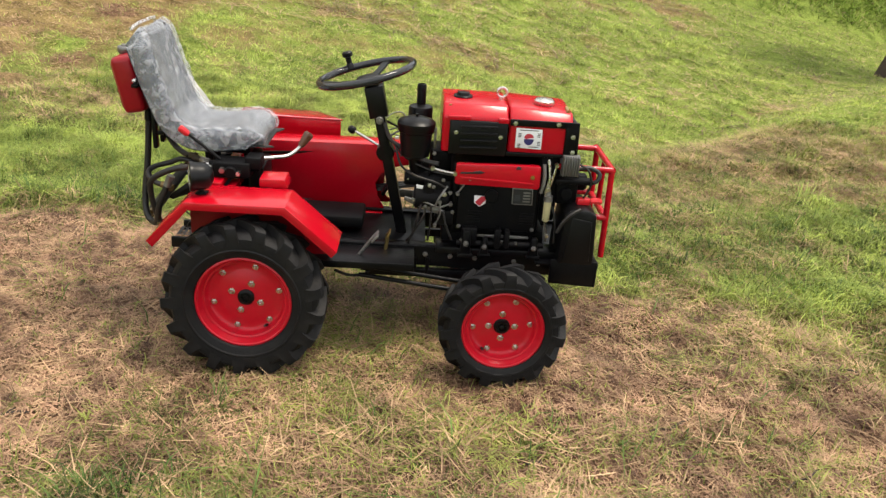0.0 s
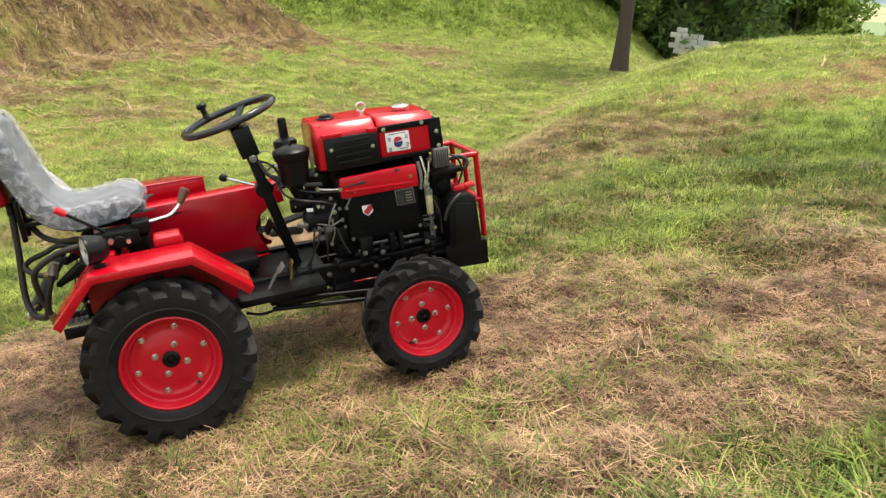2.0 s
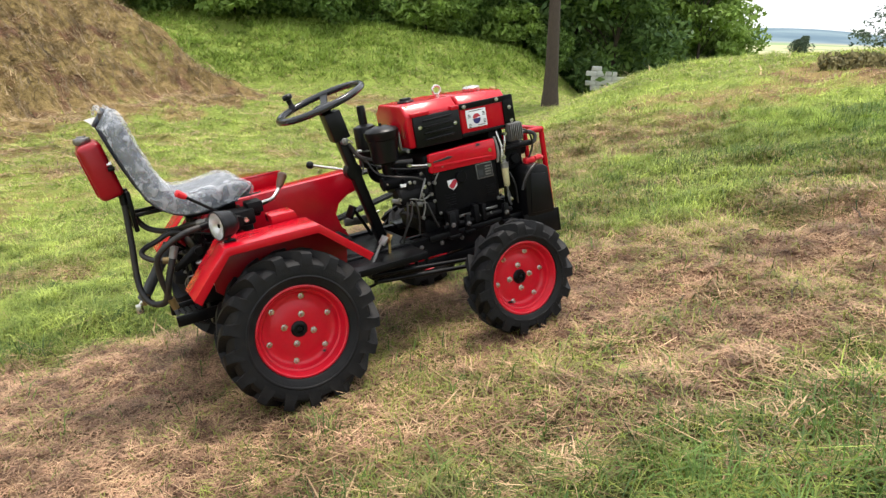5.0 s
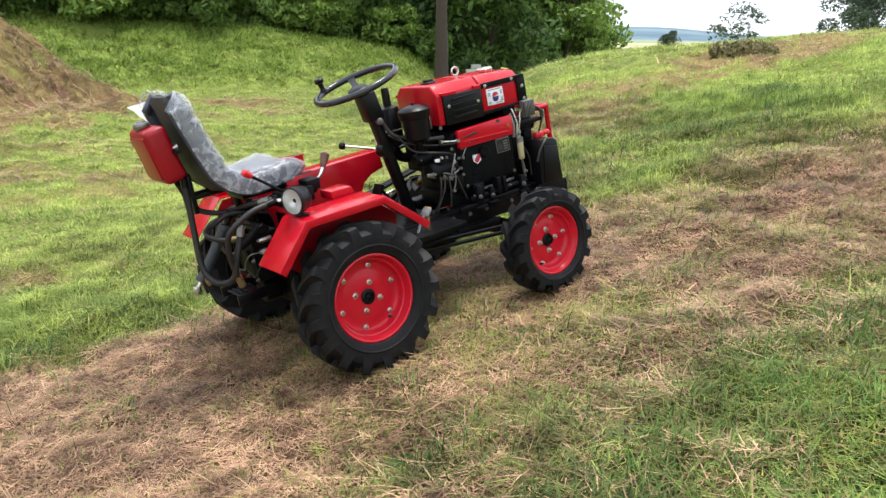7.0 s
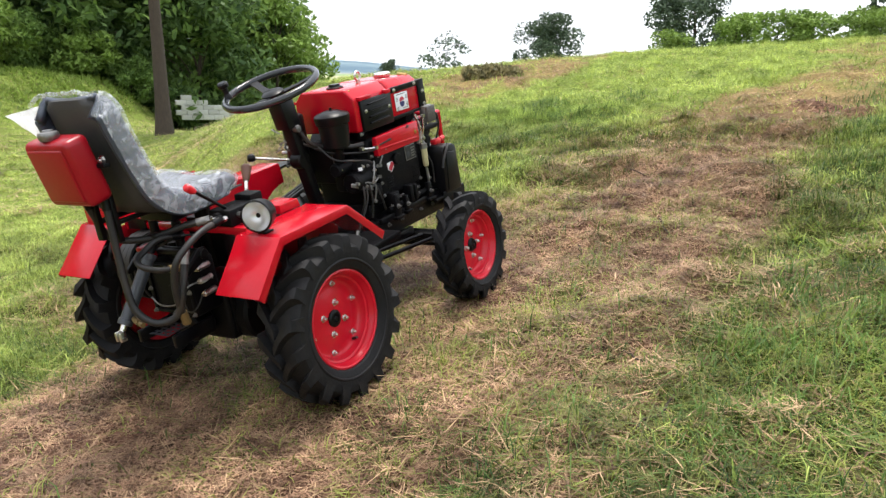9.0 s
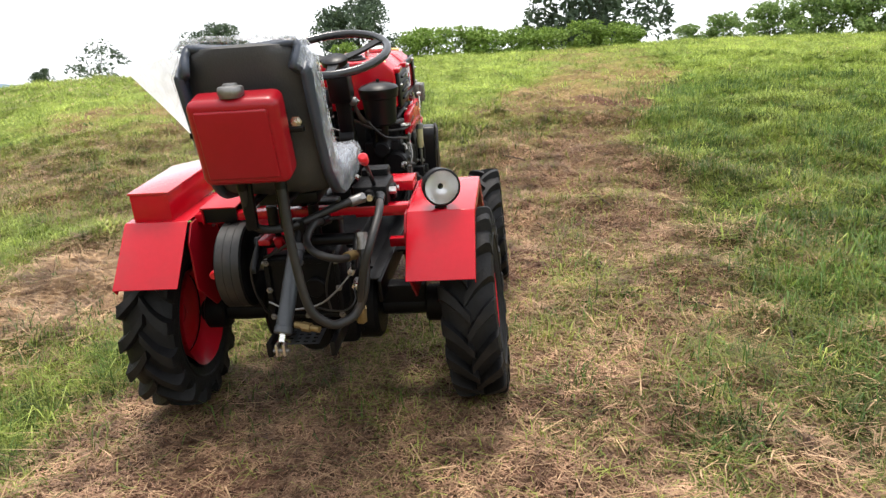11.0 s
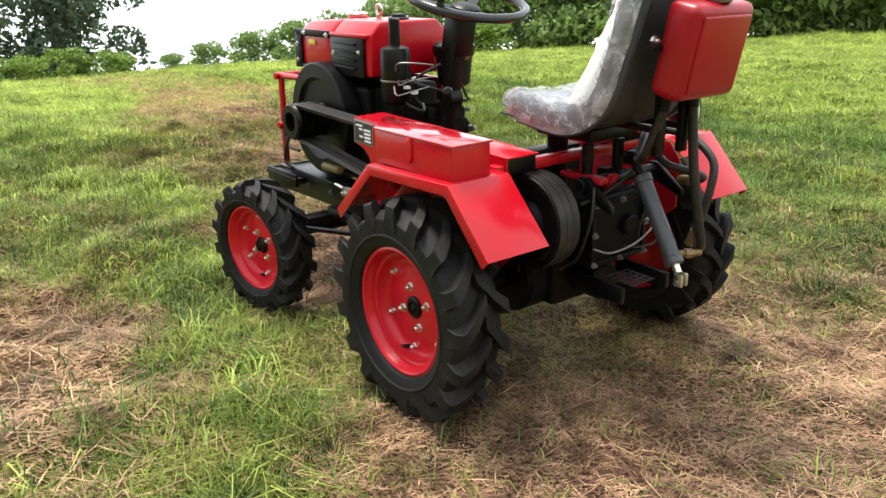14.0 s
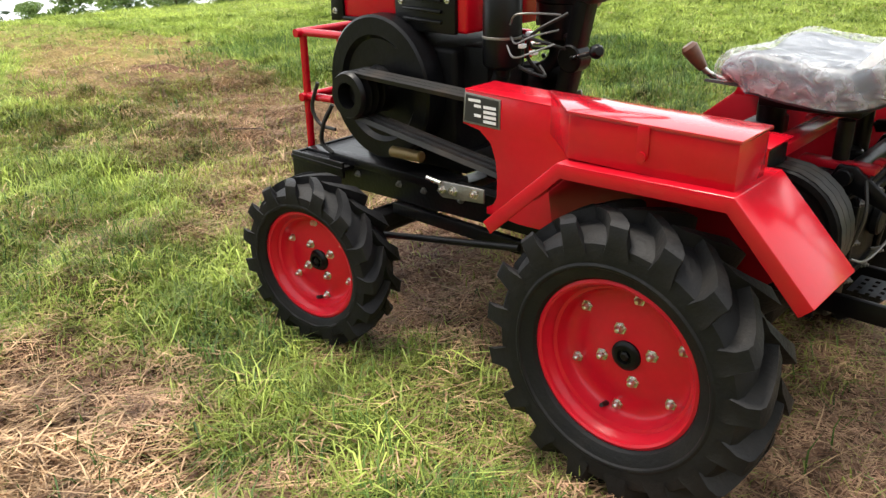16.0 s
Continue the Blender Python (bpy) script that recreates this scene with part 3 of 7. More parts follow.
def hexbolt(bm, p, axis, r=0.008, h=0.007):
    lathe(bm, p, axis, [(0, r * 1.5), (0.0015, r * 1.5), (0.0015, r * 1.02), (h, r), (h, 0)], 6)
    lathe(bm, Vector(p) + Vector(axis).normalized() * h, axis, [(0, r * 0.55), (h * 0.6, r * 0.5), (h * 0.6, 0)], 8)


BOLT_MESHES = {}


def bolts(parent, name, spots, axis, r, h, material):
    """Hexagon bolts, each an object of its own on a shared mesh."""
    key = (r, h, tuple(axis), material.name)
    for p in spots:
        if key not in BOLT_MESHES:
            bm = bmesh.new()
            hexbolt(bm, (0, 0, 0), axis, r, h)
            o = part(name, bm, material, parent)
            BOLT_MESHES[key] = o.data
        else:
            o = new(name, BOLT_MESHES[key])
            o.parent = parent
        o.location = p


# ================= mini tractor =================
# tractor frame: x ahead from the rear axle, y to its left, z up from the ground it stands on
TILT = Matrix(((0.9861, 0.0146, -0.1653, 0), (0.0, 0.9961, 0.0878, 0), (0.1660, -0.0865, 0.9823, 0), (0, 0, 0, 1)))
tractor = new("mini_tractor")
tractor.matrix_basis = TILT
tagged(tractor, "small red and black diesel tractor with film-wrapped seat on grass", "tractor")


# ---- wheels ----
def make_wheel(name, radius, width, rim_r, lugs, lug_h, phase, hub_out):
    """A wheel about the y axis, its outer face towards -y."""
    bm = bmesh.new()
    R = radius - lug_h
    h = width / 2
    side = [(0.50, rim_r - 0.006), (0.60, rim_r - 0.002), (0.68, rim_r + 0.004), (0.82, rim_r + 0.10 * (R - rim_r)), (0.95, rim_r + 0.30 * (R - rim_r)), (1.0, rim_r + 0.52 * (R - rim_r)),
            (0.97, rim_r + 0.78 * (R - rim_r)), (0.84, R - 0.014), (0.5, R - 0.003)]
    prof = [(-h * f, rr) for f, rr in side] + [(0, R)] + [(h * f, rr) for f, rr in side[::-1]]
    lathe(bm, (0, 0, 0), (0, 1, 0), prof, 72)
    # raised rings on the sidewall
    for s in (-1, 1):
        a0 = rim_r + 0.30 * (R - rim_r)
        lathe(bm, (0, 0, 0), (0, 1, 0), [(s * h * 0.93, a0), (s * (h * 0.965 + 0.003), a0 + 0.004), (s * (h * 0.975 + 0.003), a0 + 0.008), (s * h * 0.97, a0 + 0.014)], 72)
    wheel = part(name, bm, RUBBER, tractor, "black rubber tyre with deep chevron lugs", angle=32)
    # chevron lugs, alternating sides, wrapping over the shoulder
    for s in (-1, 1):
        bm = bmesh.new()
        rows = []
        line = [(-0.08, -0.26, R - 0.006, R + lug_h), (0.12, -0.12, R - 0.006, R + lug_h), (0.36, 0.04, R - 0.006, R + lug_h), (0.64, 0.18, R - 0.010, R + lug_h * 0.98),
                (0.86, 0.27, R - 0.020, R + lug_h * 0.90), (0.97, 0.292, R - 0.030, R + lug_h * 0.66), (1.03, 0.30, R - 0.036, R - 0.004), (1.01, 0.305, R - 0.046, R - 0.026)]
        for f, da, rin, rout in line:
            ang0 = -da * (2 * math.pi / lugs) * 1.45
            hw = (0.0135 + 0.006 * max(f, 0)) / radius
            ring = []
            for dd, rr in ((-hw * 1.55, rin), (-hw, rout), (hw, rout), (hw * 1.55, rin)):
                ring.append(bm.verts.new((math.cos(ang0 + dd) * rr, s * f * h, math.sin(ang0 + dd) * rr)))
            rows.append(ring)
        for x, y in zip(rows, rows[1:]):
            for i in range(3):
                bm.faces.new((x[i], x[i + 1], y[i + 1], y[i]))
        bm.faces.new(rows[0][::-1])
        bm.faces.new(rows[-1])
        lug = part("tread_lug", bm, RUBBER, wheel)
        for k in range(lugs):
            o = lug if k == 0 else lug.copy()
            if k:
                scene.collection.objects.link(o)
            o.matrix_basis = pose(0, 0, 0, 0, 360 * (k + (0.5 if s > 0 else 0)) / lugs, 0)
    # pressed rim with a dished face
    bm = bmesh.new()
    d = -h
    prof = [(d * 0.42, rim_r - 0.016), (d * 0.50, rim_r - 0.006), (d * 0.58, rim_r - 0.003), (d * 0.66, rim_r + 0.005), (d * 0.72, rim_r + 0.005),
            (d * 0.75, rim_r - 0.001), (d * 0.71, rim_r - 0.006), (d * 0.60, rim_r - 0.008), (d * 0.50, rim_r - 0.015), (d * 0.38, rim_r - 0.017),
            (d * 0.34, rim_r - 0.024), (d * 0.06, rim_r - 0.030), (d * -0.03, rim_r - 0.036), (d * -0.06, rim_r - 0.046), (d * -0.03, rim_r * 0.60),
            (d * 0.03, rim_r * 0.54), (d * 0.04, 0.024), (d * 0.04, 0.0)]
    lathe(bm, (0, 0, 0), (0, 1, 0), prof, 64)
    prof = [(-d * 0.95, rim_r), (-d * 0.8, rim_r - 0.008), (-d * 0.3, rim_r - 0.034), (-d * 0.1, rim_r - 0.036)]
    lathe(bm, (0, 0, 0), (0, 1, 0), prof, 48)
    rim = part("rim", bm, RIM_RED, wheel, "red-painted pressed steel rim with bolts")
    bm = bmesh.new()
    lathe(bm, (0, 0, 0), (0, -1, 0), [(h * 0.02, 0.031), (h * 0.10, 0.031), (h * 0.15, 0.026), (h * (0.17 + hub_out), 0.023), (h * (0.17 + hub_out), 0.016), (h * 0.08, 0.014), (h * 0.08, 0.0)], 24)
    lathe(bm, (0, 0, 0), (0, -1, 0), [(h * 0.05, 0.011), (h * (0.15 + hub_out), 0.010), (h * (0.18 + hub_out), 0.007), (h * (0.18 + hub_out), 0)], 6)
    part("hub_cap", bm, BLACK, wheel, "black hub with axle nut")
    bm = bmesh.new()
    hexbolt(bm, (0, 0, 0), (0, -1, 0), 0.0092, 0.009)
    lathe(bm, (0, -0.009, 0), (0, -1, 0), [(0, 0.0078), (0.004, 0.0070), (0.0075, 0.0042), (0.0085, 0.0)], 12)
    first = part("wheel_bolt", bm, STEEL, rim, "zinc bolt")
    inner, outer = rim_r * 0.33, rim_r * 0.72
    for k in range(4):
        t = phase + math.pi / 2 * k + 0.3
        o = first if k == 0 else first.copy()
        if k:
            scene.collection.objects.link(o)
        o.matrix_basis = pose(math.cos(t) * inner, -h * 0.035, math.sin(t) * inner)
    for k in range(6):
        t = phase + 0.38 + math.pi / 3 * k
        o = first.copy()
        scene.collection.objects.link(o)
        o.matrix_basis = pose(math.cos(t) * outer, h * 0.045, math.sin(t) * outer) @ Matrix.Scale(0.9, 4)
    bm = bmesh.new()
    t = phase + 4.4
    rod(bm, (math.cos(t) * rim_r * 0.80, h * 0.06, math.sin(t) * rim_r * 0.80), (math.cos(t) * rim_r * 0.74, -h * 0.30, math.sin(t) * rim_r * 0.74), 0.006, 0.0045, 8)
    part("tyre_valve", bm, HOSE, rim)
    return wheel


REAR_Y = 0.486
rear = make_wheel("rear_wheel", 0.300, 0.160, 0.171, 17, 0.025, 0.9, 0.0)
rear.matrix_basis = pose(0, -REAR_Y, 0.285, -3.5, 0, 0)
copy_thing(rear, pose(-0.022, REAR_Y, 0.287, -1, 50, 180))
front = make_wheel("front_wheel", 0.241, 0.130, 0.152, 15, 0.020, 0.5, 0.1)
front.matrix_basis = pose(0.958, -0.497, 0.220, -4, 46, -1)
copy_thing(front, pose(0.950, 0.480, 0.205, 1, 15, 190))

# ---- axles, frame, gearbox ----
bm = bmesh.new()
rod(bm, (0, -0.42, 0.285), (0, 0.42, 0.285), 0.034, bevel=0.004)
rod(bm, (0, -0.40, 0.285), (0, -0.33, 0.285), 0.060, bevel=0.006)
rod(bm, (0, 0.33, 0.285), (0, 0.40, 0.285), 0.060, bevel=0.006)
box(bm, (-0.03, -0.33, 0.30), (0.03, -0.12, 0.36))
box(bm, (-0.03, 0.12, 0.30), (0.03, 0.33, 0.36))
part("rear_axle", bm, CAST, tractor, "black cast rear axle tube")
bm = bmesh.new()
rod(bm, (0.96, -0.40, 0.225), (0.96, 0.40, 0.225), 0.022)
box(bm, (0.925, -0.34, 0.235), (0.995, 0.34, 0.275), 0.006)
for s in (-1, 1):
    rod(bm, (0.96, s * 0.375, 0.17), (0.96, s * 0.375, 0.30), 0.026, bevel=0.004)
    box(bm, (0.86, s * 0.36 - 0.012, 0.245), (0.96, s * 0.36 + 0.012, 0.262), 0.003)
part("front_axle", bm, BLACK, tractor, "black front axle beam")
bm = bmesh.new()
for s in (-1, 1):
    # channel rails
    y = s * 0.205
    prism(bm, [(-0.12, 0.345), (1.345, 0.300), (1.345, 0.385), (0.62, 0.405), (-0.12, 0.415)], y - 0.006, y + 0.006)
    box(bm, (-0.1, min(y, y - s * 0.04), 0.398), (1.34, max(y, y - s * 0.04), 0.406), 0.002, turn=Matrix.Rotation(radians(0.9), 4, "Y"))
box(bm, (1.325, -0.235, 0.285), (1.350, 0.235, 0.385), 0.004)
box(bm, (0.60, -0.20, 0.33), (0.66, 0.20, 0.39), 0.004)
box(bm, (0.20, -0.20, 0.33), (0.26, 0.20, 0.39), 0.004)
box(bm, (0.70, -0.225, 0.385), (1.20, -0.135, 0.412), 0.004)
box(bm, (0.70, 0.135, 0.385), (1.20, 0.225, 0.412), 0.004)
box(bm, (0.90, -0.06, 0.27), (1.02, 0.06, 0.36), 0.006)
part("chassis_frame", bm, BLACK, tractor, "black welded channel chassis")
bm = bmesh.new()
box(bm, (-0.15, -0.13, 0.22), (0.20, 0.10, 0.45), 0.02, 3)
rod(bm, (-0.02, -0.19, 0.30), (-0.02, 0.17, 0.30), 0.11, bevel=0.012, seg=28)
rod(bm, (-0.16, -0.015, 0.30), (-0.24, -0.015, 0.30), 0.055, bevel=0.006, seg=20)
box(bm, (0.10, -0.10, 0.42), (0.40, 0.08, 0.47), 0.012)
for k in range(4):
    box(bm, (-0.13 + k * 0.07, -0.142, 0.25), (-0.118 + k * 0.07, -0.128, 0.43), 0.003)
gearbox = part("gearbox", bm, CAST, tractor, "black cast gearbox under the seat")
bm = bmesh.new()
box(bm, (-0.270, -0.120, 0.365), (-0.145, 0.085, 0.565), 0.014, 3)
box(bm, (-0.279, -0.128, 0.375), (-0.268, 0.092, 0.388), 0.003)
box(bm, (-0.279, -0.128, 0.540), (-0.268, 0.092, 0.556), 0.003)
box(bm, (-0.279, -0.128, 0.388), (-0.268, -0.112, 0.540), 0.003)
box(bm, (-0.279, 0.076, 0.388), (-0.268, 0.092, 0.540), 0.003)
rod(bm, (-0.272, -0.055, 0.47), (-0.292, -0.055, 0.47), 0.030, bevel=0.004, seg=20)
case = part("gear_case", bm, CAST, gearbox, "black gear case with a flanged rear cover")
bolts(case, "cover_bolt", [(-0.279, yy, zz) for yy, zz in ((-0.120, 0.382), (-0.020, 0.382), (0.083, 0.382), (-0.120, 0.548), (-0.020, 0.548), (0.083, 0.548), (-0.120, 0.465), (0.083, 0.465))], (-1, 0, 0), 0.0065, 0.008, DULL_STEEL)
bm = bmesh.new()
rod(bm, (-0.215, -0.02, 0.555), (-0.215, -0.02, 0.625), 0.024, bevel=0.004)
rod(bm, (-0.215, -0.02, 0.590), (-0.215, -0.02, 0.602), 0.034, seg=6)
part("oil_filler", bm, BLACK, gearbox)
# drawbar plate with holes left between its straps
bm = bmesh.new()
tmp = bmesh.new()
cells = [[tmp.verts.new((-0.372 + 0.011 * i + 0.002 * (i % 2), -0.066 + 0.012 * k, 0.336)) for k in range(9)] for i in range(10)]
for i in range(9):
    for k in range(8):
        if not (i % 2 and k % 2):
            tmp.faces.new((cells[i][k], cells[i + 1][k], cells[i + 1][k + 1], cells[i][k + 1]))
bmesh.ops.solidify(tmp, geom=list(tmp.faces), thickness=0.005)
join(bm, tmp)
part("drawbar_plate", bm, GREY_CYL, gearbox, "dark steel plate with rows of holes")
bm = bmesh.new()
box(bm, (-0.38, -0.115, 0.30), (-0.20, -0.098, 0.345), 0.004)
part("drawbar_cheek", bm, BLACK, gearbox)
bm = bmesh.new()
box(bm, (-0.38, 0.068, 0.30), (-0.20, 0.085, 0.345), 0.004)
part("drawbar_cheek", bm, BLACK, gearbox)
# lift shaft with arms across the case
bm = bmesh.new()
rod(bm, (-0.245, -0.20, 0.600), (-0.245, 0.115, 0.600), 0.017, seg=16, bevel=0.002)
shaft = part("lift_shaft", bm, BLACK, tractor, "black lift shaft")
for yy in (-0.185, 0.095):
    bm = bmesh.new()
    prism(bm, [(-0.215, 0.590), (-0.230, 0.622), (-0.262, 0.622), (-0.345, 0.560), (-0.350, 0.545), (-0.335, 0.540), (-0.25, 0.575)], yy - 0.007, yy + 0.007)
    part("lift_arm", bm, BLACK, shaft, "flat black lift arm")
bm = bmesh.new()
box(bm, (-0.295, 0.055, 0.606), (-0.150, 0.090, 0.622), 0.004)
prism(bm, [(-0.300, 0.625), (-0.285, 0.600), (-0.265, 0.580), (-0.262, 0.600), (-0.28, 0.628)], 0.02, 0.045)
part("latch_bracket", bm, SHADED_RED, tractor, "red bent bracket under the seat, shade put into its colour")
for yy, zz in ((-0.15, 0.50), (-0.158, 0.455), (-0.15, 0.545)):
    bm = bmesh.new()
    rod(bm, (-0.20, yy, zz), (-0.255, yy - 0.004, zz), 0.011, seg=6)
    rod(bm, (-0.235, yy - 0.003, zz), (-0.262, yy - 0.004, zz), 0.007, seg=8)
    part("pressure_fitting", bm, STEEL, case)
for line, rr, mat in (([(-0.262, -0.155, 0.50), (-0.30, -0.15, 0.50), (-0.315, -0.12, 0.47), (-0.305, -0.06, 0.425), (-0.295, 0.03, 0.41), (-0.282, 0.09, 0.43)], 0.003, DULL_STEEL),
                      ([(-0.262, -0.160, 0.455), (-0.29, -0.165, 0.43), (-0.30, -0.14, 0.405), (-0.29, -0.09, 0.40), (-0.285, -0.03, 0.415)], 0.003, HOSE),
                      ([(-0.285, 0.10, 0.60), (-0.30, 0.12, 0.54), (-0.285, 0.125, 0.47), (-0.25, 0.12, 0.40), (-0.20, 0.13, 0.36)], 0.004, HOSE),
                      ([(-0.18, -0.13, 0.64), (-0.25, -0.11, 0.66), (-0.30, -0.03, 0.63), (-0.28, 0.05, 0.58), (-0.25, 0.11, 0.55)], 0.0045, HOSE),
                      ([(-0.28, -0.12, 0.58), (-0.295, -0.10, 0.52), (-0.29, -0.085, 0.46), (-0.284, -0.09, 0.40)], 0.0035, HOSE)):
    bm = bmesh.new()
    tube(bm, line, rr, 6)
    part("thin_line", bm, mat, case)

# ---- hydraulic cylinder, hoses at the rear ----
bm = bmesh.new()
rod(bm, (-0.335, -0.030, 0.610), (-0.470, -0.004, 0.425), 0.0215, bevel=0.003, seg=22)
rod(bm, (-0.462, -0.0055, 0.436), (-0.474, -0.003, 0.420), 0.0245, bevel=0.002, seg=22)
rod(bm, (-0.340, -0.029, 0.603), (-0.328, -0.031, 0.620), 0.0245, bevel=0.002, seg=22)
arm = part("lift_cylinder", bm, GREY_CYL, tractor, "dark grey lift cylinder slanting down behind the seat")
bm = bmesh.new()
rod(bm, (-0.470, -0.004, 0.425), (-0.487, -0.001, 0.402), 0.011, seg=14)
box(bm, (-0.509, -0.015, 0.370), (-0.483, -0.007, 0.404), 0.003)
box(bm, (-0.509, 0.005, 0.370), (-0.483, 0.013, 0.404), 0.003)
part("clevis", bm, STEEL, arm, "bright steel rod end")
bm = bmesh.new()
rod(bm, (-0.497, -0.022, 0.382), (-0.497, 0.020, 0.382), 0.0055)
part("pin", bm, DULL_STEEL, arm)
bm = bmesh.new()
rod(bm, (-0.325, -0.032, 0.622), (-0.300, -0.036, 0.655), 0.012)
box(bm, (-0.315, -0.055, 0.645), (-0.275, -0.015, 0.680), 0.004)
part("cylinder_mount", bm, BLACK, arm)
hoses = [([(-0.449, -0.05, 0.842), (-0.452, -0.052, 0.80), (-0.464, -0.060, 0.66), (-0.479, -0.085, 0.502), (-0.462, -0.125, 0.442), (-0.432, -0.155, 0.427), (-0.402, -0.195, 0.447), (-0.378, -0.222, 0.53), (-0.335, -0.215, 0.63)], 0.0125),
         ([(-0.449, 0.05, 0.842), (-0.440, 0.052, 0.80), (-0.395, 0.050, 0.695), (-0.313, -0.028, 0.669), (-0.25, -0.13, 0.695), (-0.2, -0.19, 0.702)], 0.0115),
         ([(-0.25, -0.10, 0.66), (-0.32, -0.085, 0.672), (-0.374, -0.075, 0.651), (-0.428, -0.098, 0.638), (-0.441, -0.135, 0.622), (-0.405, -0.170, 0.600), (-0.350, -0.185, 0.588)], 0.0105),
         ([(-0.200, -0.25, 0.702), (-0.30, -0.262, 0.69), (-0.388, -0.250, 0.64), (-0.406, -0.228, 0.574), (-0.398, -0.208, 0.49), (-0.381, -0.199, 0.421)], 0.0115)]
for k, (line, rr) in enumerate(hoses):
    bm = bmesh.new()
    tube(bm, line, rr)
    hose = part("hydraulic_hose", bm, HOSE, tractor, "black rubber hydraulic hose")
    for e0, e1 in ((0, 1), (-1, -2)):
        p0, p1 = Vector(line[e0]), Vector(line[e1])
        bm = bmesh.new()
        dd = (p1 - p0).normalized()
        rod(bm, p0 - dd * 0.006, p0 + dd * 0.030, rr + 0.003, seg=10)
        rod(bm, p0 - dd * 0.016, p0 - dd * 0.004, rr + 0.004, seg=6)
        part("hose_fitting", bm, ZINC if (k, e0) in ((2, -1), (3, -1)) else BLACK if e0 == 0 else DULL_STEEL, hose)
bm = bmesh.new()
rod(bm, (-0.455, -0.035, 0.437), (-0.475, -0.105, 0.430), 0.009, seg=10)
rod(bm, (-0.461, -0.055, 0.435), (-0.468, -0.080, 0.4325), 0.013, seg=6)
part("hose_union", bm, ZINC, tractor, "dull yellow hose union")

# ---- fenders ----
def make_fender(s):
    """Bent sheet over a rear wheel; s: -1 right, 1 left."""
    yi, yo = s * 0.322, s * 0.515
    t = 0.004
    if s < 0:
        line = [(-0.342, 0.502), (-0.199, 0.657), (0.150, 0.657), (0.335, 0.496)]
    else:
        line = [(-0.352, 0.510), (-0.204, 0.662), (0.143, 0.652), (0.325, 0.487)]
    bm = bmesh.new()
    tmp = bmesh.new()
    top = [(tmp.verts.new((x, yi, z)), tmp.verts.new((x, yo, z))) for x, z in line]
    for (a, b), (c, d) in zip(top, top[1:]):
        tmp.faces.new((a, b, d, c))
    # turned-down lip along the outer edge
    low = []
    for i, (x, z) in enumerate(line):
        dx, dz = (0.022, -0.022) if i == 0 else (0.011, -0.03) if i == 1 else (-0.010, -0.03) if i == 2 else (-0.020, -0.024)
        low.append(tmp.verts.new((x + dx, yo, z + dz)))
    for i in range(3):
        tmp.faces.new((top[i][1], low[i], low[i + 1], top[i + 1][1]))
    bmesh.ops.recalc_face_normals(tmp, faces=tmp.faces)
    bmesh.ops.solidify(tmp, geom=list(tmp.faces), thickness=t)
    bmesh.ops.bevel(tmp, geom=[e for e in tmp.edges if len(e.link_faces) == 2 and e.calc_face_angle(0) > 0.5], offset=0.0025, segments=2, profile=0.5, affect="EDGES")
    join(bm, tmp)
    fender = part("fender", bm, RED, tractor, "red bent-sheet wheel fender")
    bm = bmesh.new()
    inner = [(-0.235, 0.605), (-0.197, 0.652), (0.150, 0.652), (0.30, 0.520), (0.28, 0.40), (0.12, 0.36), (-0.12, 0.36), (-0.235, 0.46)]
    prism(bm, inner, yi - s * 0.002, yi - s * 0.008, 0.001)
    part("inner_panel", bm, SHADED_RED, fender, "red inner wheel-arch panel, shade put into its colour")
    bm = bmesh.new()
    box(bm, (-0.10, min(yi, yi - s * 0.17), 0.615), (-0.07, max(yi, yi - s * 0.17), 0.645), 0.003)
    part("fender_bracket", bm, RED, fender)
    bm = bmesh.new()
    box(bm, (0.14, min(yi, yi - s * 0.12), 0.43), (0.17, max(yi, yi - s * 0.12), 0.46), 0.003)
    part("fender_bracket", bm, RED, fender)
    bolts(fender, "fender_bolt", [(xx, yi - s * 0.008, zz) for xx, zz in ((-0.05, 0.60), (0.06, 0.60), (-0.02, 0.42), (0.2, 0.45))], (0, -s, 0), 0.007, 0.006, STEEL)
    return fender


make_fender(-1)
make_fender(1)
bm = bmesh.new()
box(bm, (-0.155, -0.32, 0.640), (-0.115, 0.32, 0.665), 0.003)
part("cross_member", bm, RED, tractor, "red cross member under the seat")
# small step box beside the seat, right
bm = bmesh.new()
prism(bm, [(0.025, 0.655), (0.130, 0.655), (0.118, 0.688), (0.025, 0.688)], -0.315, -0.215)
part("valve_mount", bm, RED, tractor, "red sheet-metal mount beside the seat")

# ---- tool box on the left fender ----
bm = bmesh.new()
slab(bm, [(-0.192, 0.372), (-0.192, 0.490), (0.135, 0.490), (0.262, 0.372)], 0.656, 0.742, 0.004)
tool_box = part("tool_box", bm, RED, tractor, "red sheet-steel tool box on the fender")
bm = bmesh.new()
slab(bm, [(-0.196, 0.368), (-0.196, 0.494), (0.137, 0.494), (0.268, 0.368)], 0.742, 0.749, 0.002)
part("lid", bm, GLOSS_RED, tool_box, "flat glossy red lid")
bm = bmesh.new()
box(bm, (-0.034, 0.489, 0.690), (-0.010, 0.4945, 0.746), 0.002)
rod(bm, (-0.022, 0.490, 0.690), (-0.022, 0.499, 0.690), 0.010, seg=12)
part("latch", bm, RED, tool_box, "red hasp")

